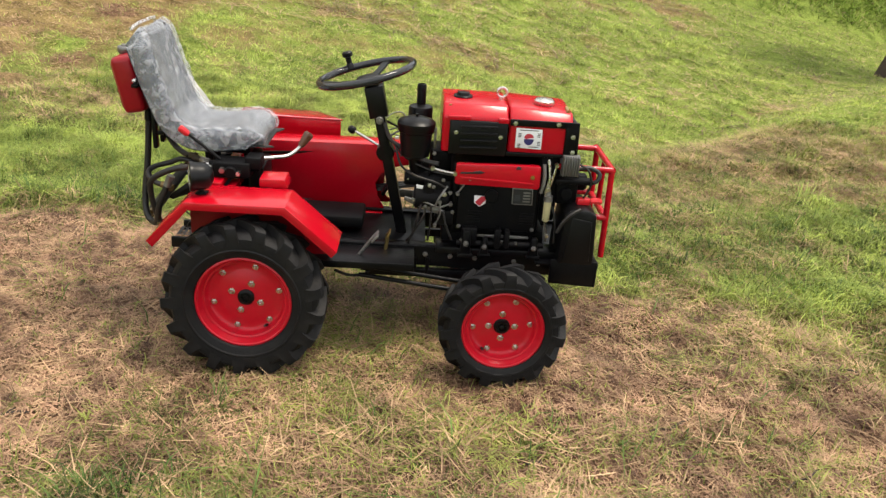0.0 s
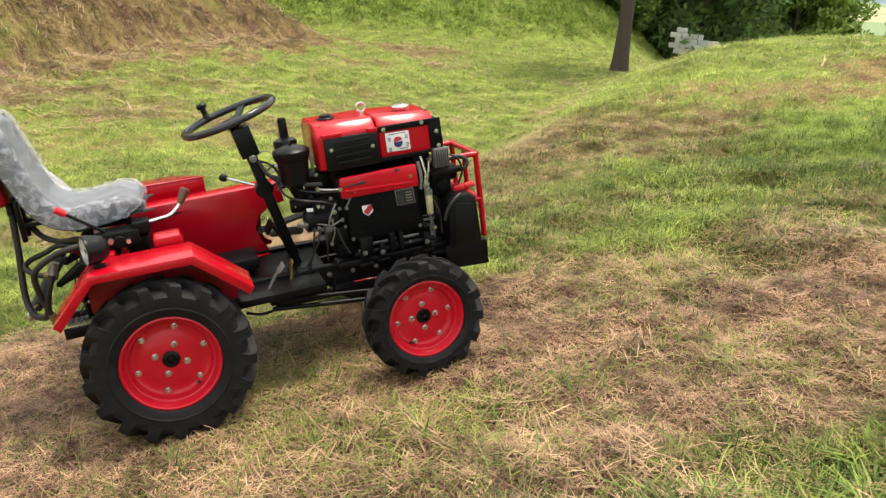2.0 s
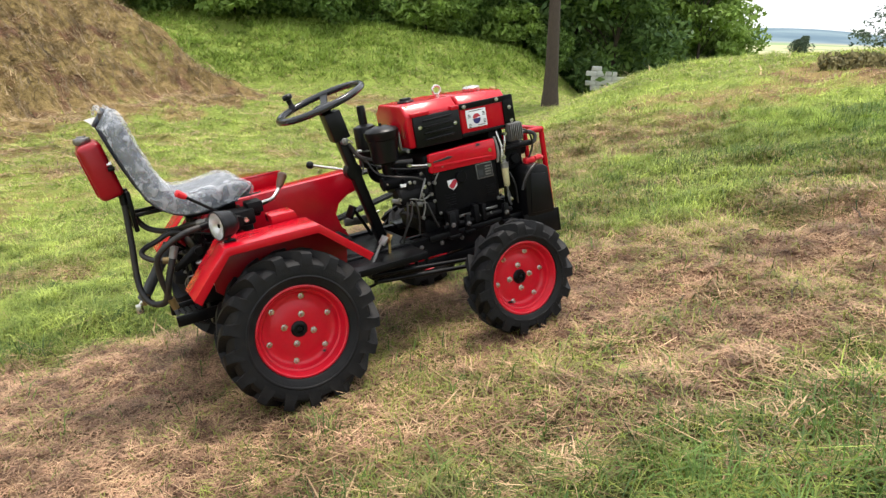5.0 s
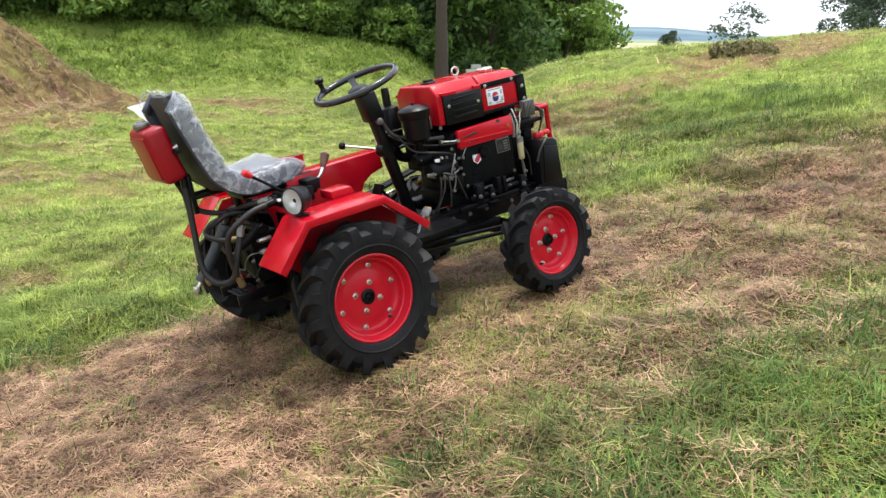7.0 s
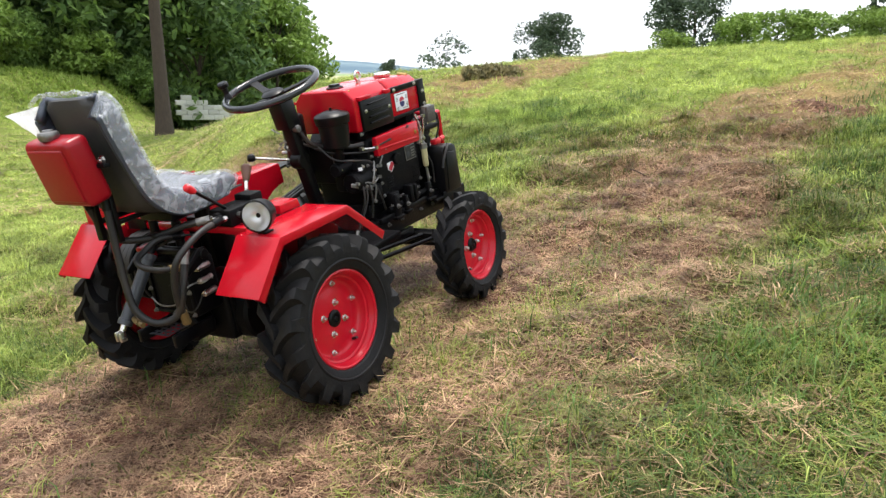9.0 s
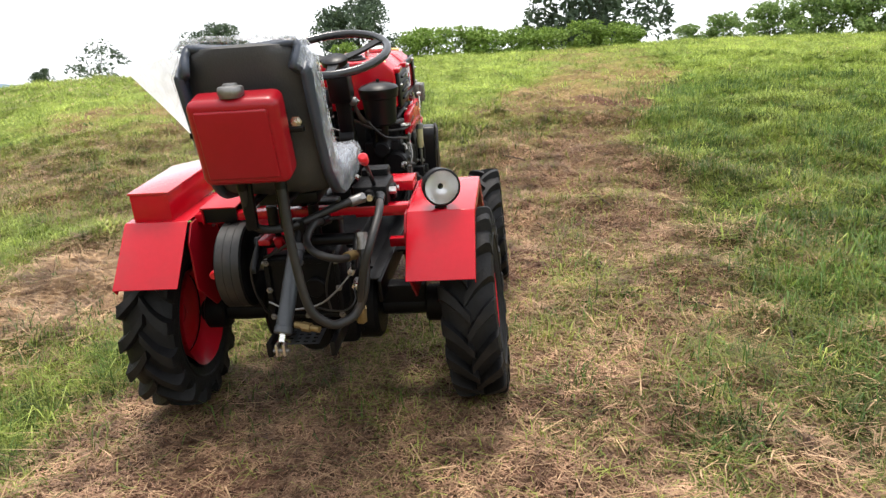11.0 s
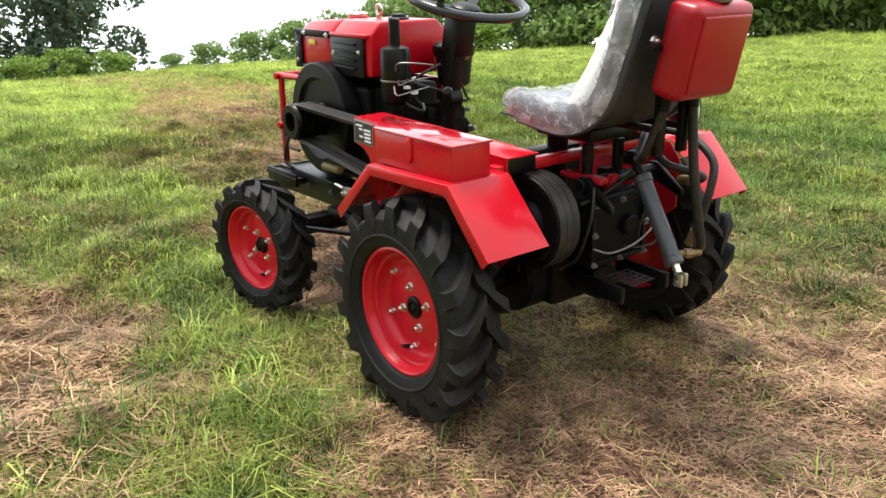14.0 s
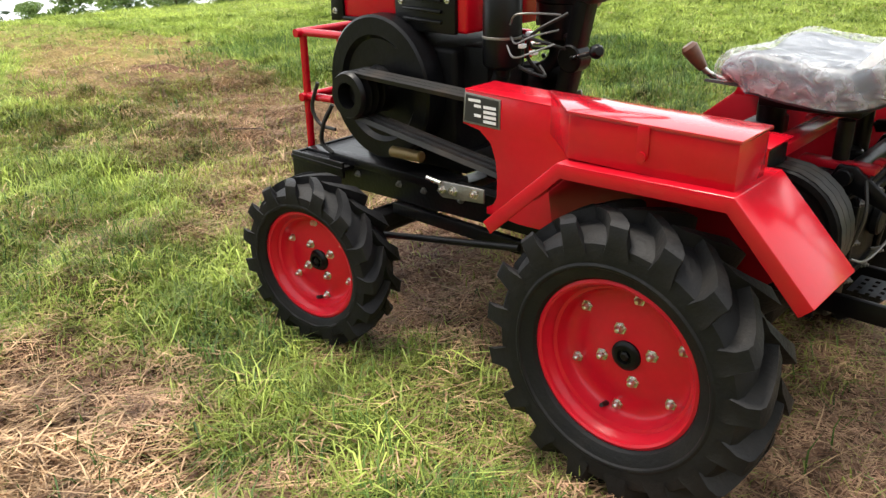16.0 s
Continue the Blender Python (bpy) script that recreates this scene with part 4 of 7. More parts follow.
# ---- belt cover on the left ----
bm = bmesh.new()
arc = [(0.575, 0.615), (0.520, 0.607), (0.485, 0.580), (0.470, 0.540), (0.466, 0.500)]
outline = [(-0.165, 0.686), (0.565, 0.700)] + arc + [(0.466, 0.445), (0.478, 0.425), (0.500, 0.415), (0.500, 0.398), (0.40, 0.395), (0.20, 0.40), (-0.02, 0.45), (-0.06, 0.58), (-0.08, 0.632), (-0.165, 0.636)]
prism(bm, outline, 0.290, 0.296, 0.0015)
prism(bm, [(-0.168, 0.682), (0.565, 0.696), (0.566, 0.701), (-0.169, 0.687)], 0.186, 0.297, 0.0015)
cover = part("belt_cover", bm, RED, tractor, "red sheet-metal belt guard")
# black sheet added to stand for the shade inside the guard's open end
bm = bmesh.new()
prism(bm, [(-0.160, 0.638), (-0.154, 0.638), (-0.154, 0.681), (-0.160, 0.681)], 0.190, 0.289, 0.001)
part("dark_end_sheet", bm, BLACK, cover, "black sheet standing for the dark open end of the guard")
bm = bmesh.new()
prism(bm, [(-0.072, 0.690), (0.565, 0.700), (0.575, 0.615), (0.505, 0.600), (0.455, 0.570), (0.430, 0.52), (0.445, 0.46), (0.475, 0.41),
           (0.455, 0.395), (0.10, 0.395), (-0.10, 0.45), (-0.11, 0.60)], 0.182, 0.188, 0.0015)
box(bm, (0.02, 0.150, 0.390), (0.47, 0.186, 0.396), 0.0015)
part("footwell_wall", bm, RED, cover, "large flat red footwell wall")
bm = bmesh.new()
prism(bm, [(0.565, 0.693), (0.455, 0.688), (0.457, 0.617), (0.572, 0.619)], 0.2965, 0.2985, 0.0006)
rp = part("rating_plate", bm, DULL_STEEL, cover, "black and silver rating plate with unreadable rows")
bm = bmesh.new()
prism(bm, [(0.560, 0.688), (0.460, 0.684), (0.462, 0.622), (0.567, 0.624)], 0.2985, 0.2990, 0)
part("plate_field", bm, DARK_INK, rp)
bm = bmesh.new()
for row in range(5):
    z = 0.676 - row * 0.0115
    if row == 0:
        box(bm, (0.515, 0.299, z - 0.003), (0.553, 0.2996, z + 0.004), 0)
        continue
    for x0, x1 in (((0.468, 0.506)), ((0.514, 0.535))):
        if row in (2, 4) and x0 > 0.5:
            continue
        box(bm, (x0, 0.299, z - 0.0035), (x1, 0.2996, z + 0.0035), 0)
part("plate_bars", bm, WHITE_STICKER, rp)

# ---- driven pulley and belts ----
bm = bmesh.new()
prof = [(-0.042, 0.0), (-0.042, 0.05), (-0.036, 0.06), (-0.036, 0.098), (-0.040, 0.110), (-0.040, 0.122)]
for k in range(3):
    c = -0.024 + 0.024 * k
    prof += [(c - 0.010, 0.126), (c - 0.004, 0.102), (c + 0.004, 0.102), (c + 0.010, 0.126)]
prof += [(0.040, 0.122), (0.040, 0.110), (0.030, 0.098), (0.030, 0.06), (0.045, 0.05), (0.045, 0.0)]
lathe(bm, (-0.170, 0.195, 0.508), (0, 1, 0), prof, 56)
pulley = part("driven_pulley", bm, CAST, tractor, "large black grooved belt pulley")
bm = bmesh.new()
rod(bm, (-0.170, 0.10, 0.508), (-0.170, 0.262, 0.508), 0.022)
hexbolt(bm, (-0.170, 0.255, 0.508), (0, 1, 0), 0.012, 0.012)
part("pulley_shaft", bm, DULL_STEEL, pulley)
bm = bmesh.new()
rod(bm, (-0.235, 0.262, 0.498), (-0.205, 0.262, 0.498), 0.014, seg=14, bevel=0.004)
part("release_knob", bm, RED_KNOB, pulley, "red knob")
CRANK = Vector((0.980, 0.0, 0.630))
for k in range(3):
    c0, c1 = 0.247 + 0.024 * k, 0.171 + 0.024 * k
    bm = bmesh.new()
    a = Vector((-0.170, c1, 0.508))
    b = Vector((CRANK.x, c0, CRANK.z))
    pts = []
    for q in range(13):
        t = radians(90 + 180 * q / 12)
        pts.append(a + Vector((math.cos(t) * 0.122, 0, math.sin(t) * 0.122)))
    for q in range(9):
        t = radians(-90 + 180 * q / 8)
        pts.append(b + Vector((math.cos(t) * 0.058, 0, math.sin(t) * 0.058)))
    pts = pts + [pts[0]]
    w, hh = 0.0112, 0.006
    rings = []
    for i, p in enumerate(pts):
        nx = pts[(i + 1) % (len(pts) - 1)] - pts[i - 1 if i else len(pts) - 2]
        nx.y = 0
        nn = Vector((nx.z, 0, -nx.x)).normalized()
        rings.append([bm.verts.new(p + nn * h1 + Vector((0, y1, 0))) for y1, h1 in ((-w, hh), (w, hh), (w * 0.6, -hh), (-w * 0.6, -hh))])
    for x, y in zip(rings, rings[1:]):
        for i in range(4):
            bm.faces.new((x[i], x[(i + 1) % 4], y[(i + 1) % 4], y[i]))
    part("drive_belt", bm, HOSE, tractor, "dusty black rubber drive belt")
bm = bmesh.new()
prism(bm, [(0.50, 0.425), (0.64, 0.410), (0.655, 0.420), (0.655, 0.445), (0.64, 0.455), (0.50, 0.462)], 0.300, 0.306)
strap = part("tension_bracket", bm, DULL_STEEL, tractor, "grey steel belt-tension bracket")
bolts(strap, "bracket_bolt", [(xx, 0.306, zz) for xx, zz in ((0.53, 0.444), (0.60, 0.437), (0.64, 0.433))], (0, 1, 0), 0.009, 0.009, STEEL)
bm = bmesh.new()
rod(bm, (0.64, 0.31, 0.45), (0.69, 0.31, 0.455), 0.006)
part("tension_screw", bm, STEEL, strap)

# ---- engine ----
EY0, EY1 = -0.190, 0.150
bm = bmesh.new()
box(bm, (0.745, EY0 + 0.012, 0.455), (1.105, 0.135, 0.755), 0.018, 3)
box(bm, (0.770, EY0 - 0.004, 0.480), (1.092, EY0 + 0.03, 0.690), 0.012, 3)
box(bm, (0.72, -0.15, 0.405), (1.14, 0.12, 0.470), 0.012)
rod(bm, (0.905, EY0 - 0.002, 0.632), (0.905, EY0 - 0.022, 0.632), 0.026, bevel=0.004, seg=20)
box(bm, (1.09, -0.16, 0.52), (1.17, 0.10, 0.80), 0.015)
for k in range(5):
    box(bm, (1.025, EY0 - 0.008, 0.515 + k * 0.011), (1.082, EY0 - 0.003, 0.520 + k * 0.011), 0.0015)
    box(bm, (0.82, EY0 - 0.008, 0.515 + k * 0.011), (0.87, EY0 - 0.003, 0.520 + k * 0.011), 0.0015)
box(bm, (0.80, -0.225, 0.425), (0.86, -0.18, 0.50), 0.008)
box(bm, (0.93, -0.235, 0.420), (0.955, -0.19, 0.500), 0.005)
box(bm, (0.97, -0.235, 0.420), (0.99, -0.19, 0.495), 0.005)
rod(bm, (0.78, -0.21, 0.43), (1.13, -0.21, 0.435), 0.012, seg=10)
engine = part("engine_block", bm, CAST, tractor, "black single-cylinder diesel engine block")
bolts(engine, "block_bolt", [(xx, EY0 - 0.004, zz) for xx, zz in ((0.785, 0.495), (1.08, 0.495), (0.785, 0.675), (0.945, 0.49))], (0, -1, 0), 0.006, 0.006, DULL_STEEL)
bm = bmesh.new()
prism(bm, [(0.985, 0.668), (1.066, 0.668), (1.070, 0.600), (0.988, 0.600)], EY0 - 0.0075, EY0 - 0.0045, 0.0006)
dp = part("data_plate", bm, DULL_STEEL, engine, "silver data plate, unreadable")
bm = bmesh.new()
prism(bm, [(0.989, 0.664), (1.063, 0.664), (1.066, 0.604), (0.992, 0.604)], EY0 - 0.0082, EY0 - 0.0076, 0)
part("plate_field", bm, DARK_INK, dp)
for row in range(4):
    z = 0.654 - 0.012 * row
    bm = bmesh.new()
    prism(bm, [(1.030, z), (1.058, z), (1.058, z - 0.006), (1.030, z - 0.006)], EY0 - 0.0089, EY0 - 0.0083, 0)
    part("plate_bar", bm, DULL_STEEL, dp)
bm = bmesh.new()
prism(bm, [(0.996, 0.640), (1.018, 0.640), (1.019, 0.616), (0.997, 0.616)], EY0 - 0.0089, EY0 - 0.0083, 0)
part("plate_mark", bm, GREY_CYL, dp)
bm = bmesh.new()
prism(bm, [(0.838, 0.628), (0.886, 0.628), (0.884, 0.598), (0.862, 0.582), (0.840, 0.598)], EY0 - 0.0072, EY0 - 0.0042, 0.0008)
bd = part("shield_badge", bm, WHITE_STICKER, engine, "white and red shield badge")
bm = bmesh.new()
prism(bm, [(0.843, 0.602), (0.866, 0.6265), (0.8845, 0.6265), (0.884, 0.612), (0.862, 0.587), (0.852, 0.592)], EY0 - 0.0080, EY0 - 0.0073, 0)
part("badge_field", bm, RED_INK, bd)
# red side panel
bm = bmesh.new()
prism(bm, [(0.755, 0.683), (0.757, 0.757), (0.765, 0.762), (1.078, 0.768), (1.085, 0.762), (1.086, 0.680), (1.080, 0.674), (0.762, 0.678)], EY0 - 0.030, EY0 - 0.006, 0.004)
prism(bm, [(0.775, 0.712), (1.06, 0.700), (1.06, 0.690), (0.775, 0.700)], EY0 - 0.034, EY0 - 0.029, 0.002)
sp = part("side_panel", bm, RED, engine, "red pressed side panel with rib")
bm = bmesh.new()
prism(bm, [(0.775, 0.722), (0.855, 0.726), (0.87, 0.732), (0.85, 0.738), (0.82, 0.732), (0.775, 0.729)], EY0 - 0.0318, EY0 - 0.0295, 0.0008)
part("panel_slot", bm, DARK_INK, sp)
bm = bmesh.new()
prism(bm, [(0.985, 0.752), (1.010, 0.752), (1.004, 0.762), (0.994, 0.765)], EY0 - 0.0335, EY0 - 0.0295, 0.0008)
part("panel_slot", bm, DARK_INK, sp)
bm = bmesh.new()
hexbolt(bm, (1.055, EY0 - 0.030, 0.722), (0, -1, 0), 0.006, 0.005)
part("panel_bolt", bm, BRASS, sp)

# ---- radiator hopper and fuel tank ----
bm = bmesh.new()
tmp = bmesh.new()
sec = [(EY0 + 0.006, 0.795), (EY0 + 0.006, 0.935), (EY0 + 0.050, 0.978), (EY1 - 0.050, 0.978), (EY1 - 0.006, 0.935), (EY1 - 0.006, 0.795)]
a = [tmp.verts.new((0.695, y, z)) for y, z in sec]
b = [tmp.verts.new((0.945, y, z)) for y, z in sec]
tmp.faces.new(a[::-1])
tmp.faces.new(b)
for k in range(6):
    tmp.faces.new((a[k], a[(k + 1) % 6], b[(k + 1) % 6], b[k]))
bmesh.ops.bevel(tmp, geom=list(tmp.edges), offset=0.010, segments=3, profile=0.5, affect="EDGES")
join(bm, tmp)
hopper = part("radiator_hopper", bm, RED, tractor, "red-topped water hopper with black grilles")
for s, yy in ((-1, EY0), (1, EY1)):
    bm = bmesh.new()
    box(bm, (0.722, yy - 0.008, 0.792), (0.944, yy + 0.008, 0.925), 0.006)
    for k in range(4):
        prism(bm, [(0.765, 0.818 + k * 0.027), (0.905, 0.822 + k * 0.027), (0.905, 0.830 + k * 0.027), (0.765, 0.826 + k * 0.027)],
              min(yy + s * 0.006, yy + s * 0.018), max(yy + s * 0.006, yy + s * 0.018), 0.003)
    grille = part("grille", bm, PLASTIC, hopper, "black louvred side grille")
    bolts(grille, "grille_bolt", [(xx, yy + s * 0.008, zz) for xx, zz in ((0.748, 0.878), (0.918, 0.868))], (0, s, 0), 0.006, 0.005, STEEL)
bm = bmesh.new()
box(bm, (0.716, EY0 - 0.010, 0.925), (0.80, EY0 + 0.02, 0.942), 0.003)
part("hopper_flange", bm, RED, hopper)
bm = bmesh.new()
box(bm, (0.905, EY0 - 0.010, 0.922), (0.945, EY0 + 0.02, 0.940), 0.003)
part("hopper_flange", bm, RED, hopper)
bm = bmesh.new()
box(bm, (0.70, EY1 - 0.02, 0.925), (0.945, EY1 + 0.008, 0.938), 0.003)
part("hopper_flange", bm, RED, hopper)
bm = bmesh.new()
lathe(bm, (0.775, -0.03, 0.972), (0, 0, 1), [(0, 0.036), (0.010, 0.038), (0.014, 0.034), (0.014, 0.026), (0.024, 0.024), (0.026, 0.0)], 28)
part("filler_cap", bm, PLASTIC, hopper, "black water filler cap")
bm = bmesh.new()
rod(bm, (0.925, -0.045, 0.975), (0.925, -0.045, 0.990), 0.010)
ring = [(0.925 + 0.019 * math.cos(t), -0.045, 1.006 + 0.019 * math.sin(t)) for t in (2 * math.pi * k / 20 for k in range(21))]
tube(bm, ring, 0.0055, 8, straight=True)
part("lifting_eye", bm, STEEL, hopper, "steel lifting eye")
for xx, yy in ((0.722, -0.15), (1.175, -0.14)):
    bm = bmesh.new()
    rod(bm, (xx, yy, 0.966), (xx, yy + 0.05, 0.972), 0.007, seg=8)
    part("brass_peg", bm, BRASS, hopper)
# fuel tank
bm = bmesh.new()
tmp = bmesh.new()
sec = [(EY0 + 0.002, 0.805), (EY0 + 0.002, 0.935), (EY0 + 0.048, 0.978), (EY1 - 0.048, 0.978), (EY1 - 0.002, 0.935), (EY1 - 0.002, 0.805)]
a = [tmp.verts.new((0.950, y, z)) for y, z in sec]
b = [tmp.verts.new((1.195, y, z - (0.012 if z > 0.93 else 0))) for y, z in sec]
tmp.faces.new(a[::-1])
tmp.faces.new(b)
for k in range(6):
    tmp.faces.new((a[k], a[(k + 1) % 6], b[(k + 1) % 6], b[k]))
bmesh.ops.bevel(tmp, geom=list(tmp.edges), offset=0.012, segments=3, profile=0.5, affect="EDGES")
join(bm, tmp)
fuel = part("fuel_tank", bm, RED, tractor, "red fuel tank over the engine with white sticker")
bm = bmesh.new()
for y0, y1 in ((EY0 - 0.006, EY0 + 0.004), (EY1 - 0.004, EY1 + 0.006)):
    prism(bm, [(0.950, 0.915), (1.205, 0.915), (1.205, 0.925), (1.215, 0.935), (1.215, 0.940), (0.950, 0.940)], y0, y1)
    prism(bm, [(1.165, 0.800), (1.222, 0.795), (1.216, 0.940), (1.165, 0.935)], y0, y1)
    prism(bm, [(0.945, 0.795), (1.20, 0.800), (1.20, 0.812), (0.945, 0.812)], y0, y1)
box(bm, (1.196, EY0, 0.795), (1.210, EY1, 0.938), 0.004)
part("tank_frame", bm, BLACK, fuel, "black angle-iron tank frame")
for s, yy in ((-1, EY0 - 0.006), (1, EY1 + 0.006)):
    bolts(fuel, "frame_bolt", [(xx, yy, zz) for xx, zz in ((0.970, 0.926), (1.135, 0.930), (1.195, 0.885), (1.20, 0.825))], (0, s, 0), 0.0065, 0.006, STEEL)
bm = bmesh.new()
lathe(bm, (1.092, -0.057, 0.970), (0, 0, 1), [(0, 0.034), (0.008, 0.040), (0.018, 0.040), (0.024, 0.034), (0.026, 0.012), (0.029, 0.0)], 32)
part("fuel_cap", bm, STEEL, fuel, "bright round fuel cap")
bm = bmesh.new()
prism(bm, [(0.976, 0.908), (1.076, 0.906), (1.078, 0.828), (0.977, 0.830)], EY0 - 0.003, EY0 - 0.0006, 0.0005)
st = part("sticker", bm, WHITE_STICKER, fuel, "white sticker with a red and blue disc and small marks")
bm = bmesh.new()
pts = [(1.027 + 0.019 * math.cos(t), 0.869 + 0.019 * math.sin(t)) for t in np.linspace(0.15, math.pi - 0.1, 12)]
prism(bm, pts + [(1.016, 0.866), (1.036, 0.872)], EY0 - 0.0042, EY0 - 0.0032, 0)
part("sticker_disc_top", bm, RED_INK, st)
bm = bmesh.new()
pts = [(1.027 + 0.019 * math.cos(t), 0.864 + 0.021 * math.sin(t)) for t in np.linspace(math.pi - 0.1, 2 * math.pi + 0.15, 12)]
prism(bm, pts, EY0 - 0.0041, EY0 - 0.0031, 0)
part("sticker_disc_base", bm, BLUE_INK, st)
for xx, zz in ((0.985, 0.885), (1.058, 0.888), (0.985, 0.843), (1.060, 0.855)):
    for k in range(3):
        bm = bmesh.new()
        box(bm, (xx, EY0 - 0.0041, zz - 0.006 * k), (xx + 0.012, EY0 - 0.0031, zz - 0.006 * k + 0.003), 0)
        part("sticker_bar", bm, DARK_INK, st)
for x0, x1, zz in ((0.990, 1.062, 0.899), (1.030, 1.066, 0.835)):
    bm = bmesh.new()
    box(bm, (x0, EY0 - 0.0041, zz), (x1, EY0 - 0.0031, zz + 0.003), 0)
    part("sticker_bar", bm, DARK_INK, st)
bm = bmesh.new()
box(bm, (1.06, EY1 + 0.0, 0.885), (1.11, EY1 + 0.004, 0.905), 0.001)
part("warning_sticker", bm, YELLOW_INK, fuel, "small yellow warning label, unreadable")

# ---- flywheel with crank pulley ----
bm = bmesh.new()
lathe(bm, (0.980, 0.135, 0.630), (0, 1, 0), [(0, 0.0), (0, 0.195), (0.006, 0.203), (0.066, 0.203), (0.072, 0.196), (0.072, 0.150), (0.058, 0.138), (0.058, 0.066), (0.075, 0.060), (0.090, 0.058), (0.090, 0.0)], 64)
fly = part("flywheel", bm, BLACK, tractor, "large black cast flywheel")
bm = bmesh.new()
prof = [(0.0, 0.030), (0.0, 0.064)]
for k in range(3):
    c = 0.027 + 0.024 * k
    prof += [(c - 0.011, 0.066), (c - 0.003, 0.048), (c + 0.003, 0.048), (c + 0.011, 0.066)]
prof += [(0.094, 0.064), (0.100, 0.060), (0.100, 0.036), (0.060, 0.034), (0.060, 0.0)]
lathe(bm, (0.980, 0.220, 0.630), (0, 1, 0), prof, 40)
part("crank_pulley", bm, BLACK, fly, "black grooved crank pulley")

# ---- air cleaner, muffler ----
bm = bmesh.new()
AX, AY = 0.597, -0.135
lathe(bm, (AX, AY, 0.755), (0, 0, 1), [(0, 0.0), (0, 0.045), (0.008, 0.056), (0.10, 0.064), (0.104, 0.070), (0.118, 0.072), (0.122, 0.074), (0.138, 0.074),
                                       (0.146, 0.066), (0.158, 0.030), (0.160, 0.0)], 36)
rod(bm, (AX, AY, 0.90), (AX, AY, 0.925), 0.006)
air = part("air_cleaner", bm, PLASTIC, tractor, "black bowl-shaped air cleaner")
bm = bmesh.new()
tube(bm, [(AX, AY, 0.76), (AX + 0.01, AY + 0.01, 0.70), (AX + 0.06, AY + 0.03, 0.665), (AX + 0.16, AY + 0.05, 0.66)], 0.026)
part("intake_pipe", bm, BLACK, air)
bm = bmesh.new()
box(bm, (AX + 0.070, AY - 0.010, 0.79), (AX + 0.080, AY + 0.010, 0.875), 0.002)
part("clip", bm, DULL_STEEL, air, "steel spring clip")
bm = bmesh.new()
MX, MY = 0.612, 0.100
lathe(bm, (MX, MY, 0.690), (0, 0, 1), [(0, 0.0), (0, 0.020), (0.02, 0.022), (0.03, 0.046), (0.036, 0.050), (0.20, 0.050), (0.208, 0.046), (0.218, 0.020), (0.218, 0.019),
                                       (0.290, 0.019), (0.300, 0.017), (0.300, 0.013), (0.25, 0.013), (0.25, 0.0)], 32)
muffler = part("muffler", bm, PLASTIC, tractor, "upright black exhaust muffler")
bm = bmesh.new()
lathe(bm, (MX, MY, 0.790), (0, 0, 1), [(0, 0.050), (0.001, 0.0525), (0.006, 0.0525), (0.007, 0.050)], 32)
part("muffler_band", bm, DULL_STEEL, muffler)
bm = bmesh.new()
tube(bm, [(MX, MY, 0.70), (MX + 0.02, MY, 0.66), (MX + 0.08, MY - 0.02, 0.64), (MX + 0.18, MY - 0.03, 0.64)], 0.024)
part("exhaust_elbow", bm, CAST, muffler)

# ---- fuel system, starter, wiring at the engine's rear ----
bm = bmesh.new()
rod(bm, (0.60, -0.17, 0.60), (0.74, -0.17, 0.60), 0.045, bevel=0.008, seg=20)
rod(bm, (0.56, -0.13, 0.665), (0.66, -0.13, 0.665), 0.030, bevel=0.006, seg=16)
box(bm, (0.64, -0.19, 0.55), (0.745, -0.05, 0.68), 0.012)
box(bm, (0.66, -0.06, 0.58), (0.76, 0.10, 0.76), 0.015)
rod(bm, (0.66, -0.205, 0.645), (0.66, -0.185, 0.645), 0.02, bevel=0.003)
box(bm, (0.70, -0.21, 0.50), (0.76, -0.15, 0.56), 0.006)
starter = part("starter_motor", bm, CAST, tractor, "black starter motor and pump housing")
bolts(starter, "nut", [(xx, yy + 0.012, zz) for xx, yy, zz in ((0.60, -0.215, 0.60), (0.72, -0.222, 0.63), (0.70, -0.20, 0.575), (0.66, -0.21, 0.66), (0.575, -0.16, 0.668))], (0, -1, 0), 0.007, 0.008, STEEL)
wires = [[(0.47, -0.06, 0.86), (0.50, -0.08, 0.80), (0.56, -0.10, 0.77), (0.62, -0.17, 0.755), (0.69, -0.20, 0.75)],
         [(0.49, -0.05, 0.80), (0.56, -0.12, 0.745), (0.66, -0.19, 0.72), (0.75, -0.21, 0.71)],
         [(0.64, -0.20, 0.62), (0.62, -0.215, 0.53), (0.605, -0.19, 0.45), (0.58, -0.17, 0.41)],
         [(0.52, -0.10, 0.78), (0.545, -0.15, 0.72), (0.60, -0.205, 0.70), (0.68, -0.215, 0.68), (0.73, -0.21, 0.655)],
         [(0.47, 0.02, 0.85), (0.54, 0.07, 0.80), (0.56, 0.06, 0.74), (0.54, 0.03, 0.70)],
         [(0.55, 0.10, 0.80), (0.50, 0.06, 0.78), (0.49, 0.00, 0.76)],
         [(0.53, 0.05, 0.72), (0.50, 0.07, 0.70), (0.55, 0.10, 0.72), (0.60, 0.06, 0.73)]]
for k, line in enumerate(wires):
    bm = bmesh.new()
    tube(bm, line, 0.0045 if k else 0.009, 7)
    part("wire", bm, HOSE, tractor, "black electric cable")
bm = bmesh.new()
tube(bm, [(0.73, -0.21, 0.665), (0.70, -0.225, 0.62), (0.685, -0.22, 0.58)], 0.004, 6)
part("throttle_rod", bm, DULL_STEEL, tractor, "grey throttle linkage")
bm = bmesh.new()
tube(bm, [(1.115, -0.19, 0.79), (1.125, -0.205, 0.72), (1.115, -0.205, 0.66), (1.12, -0.20, 0.62)], 0.006, 8)
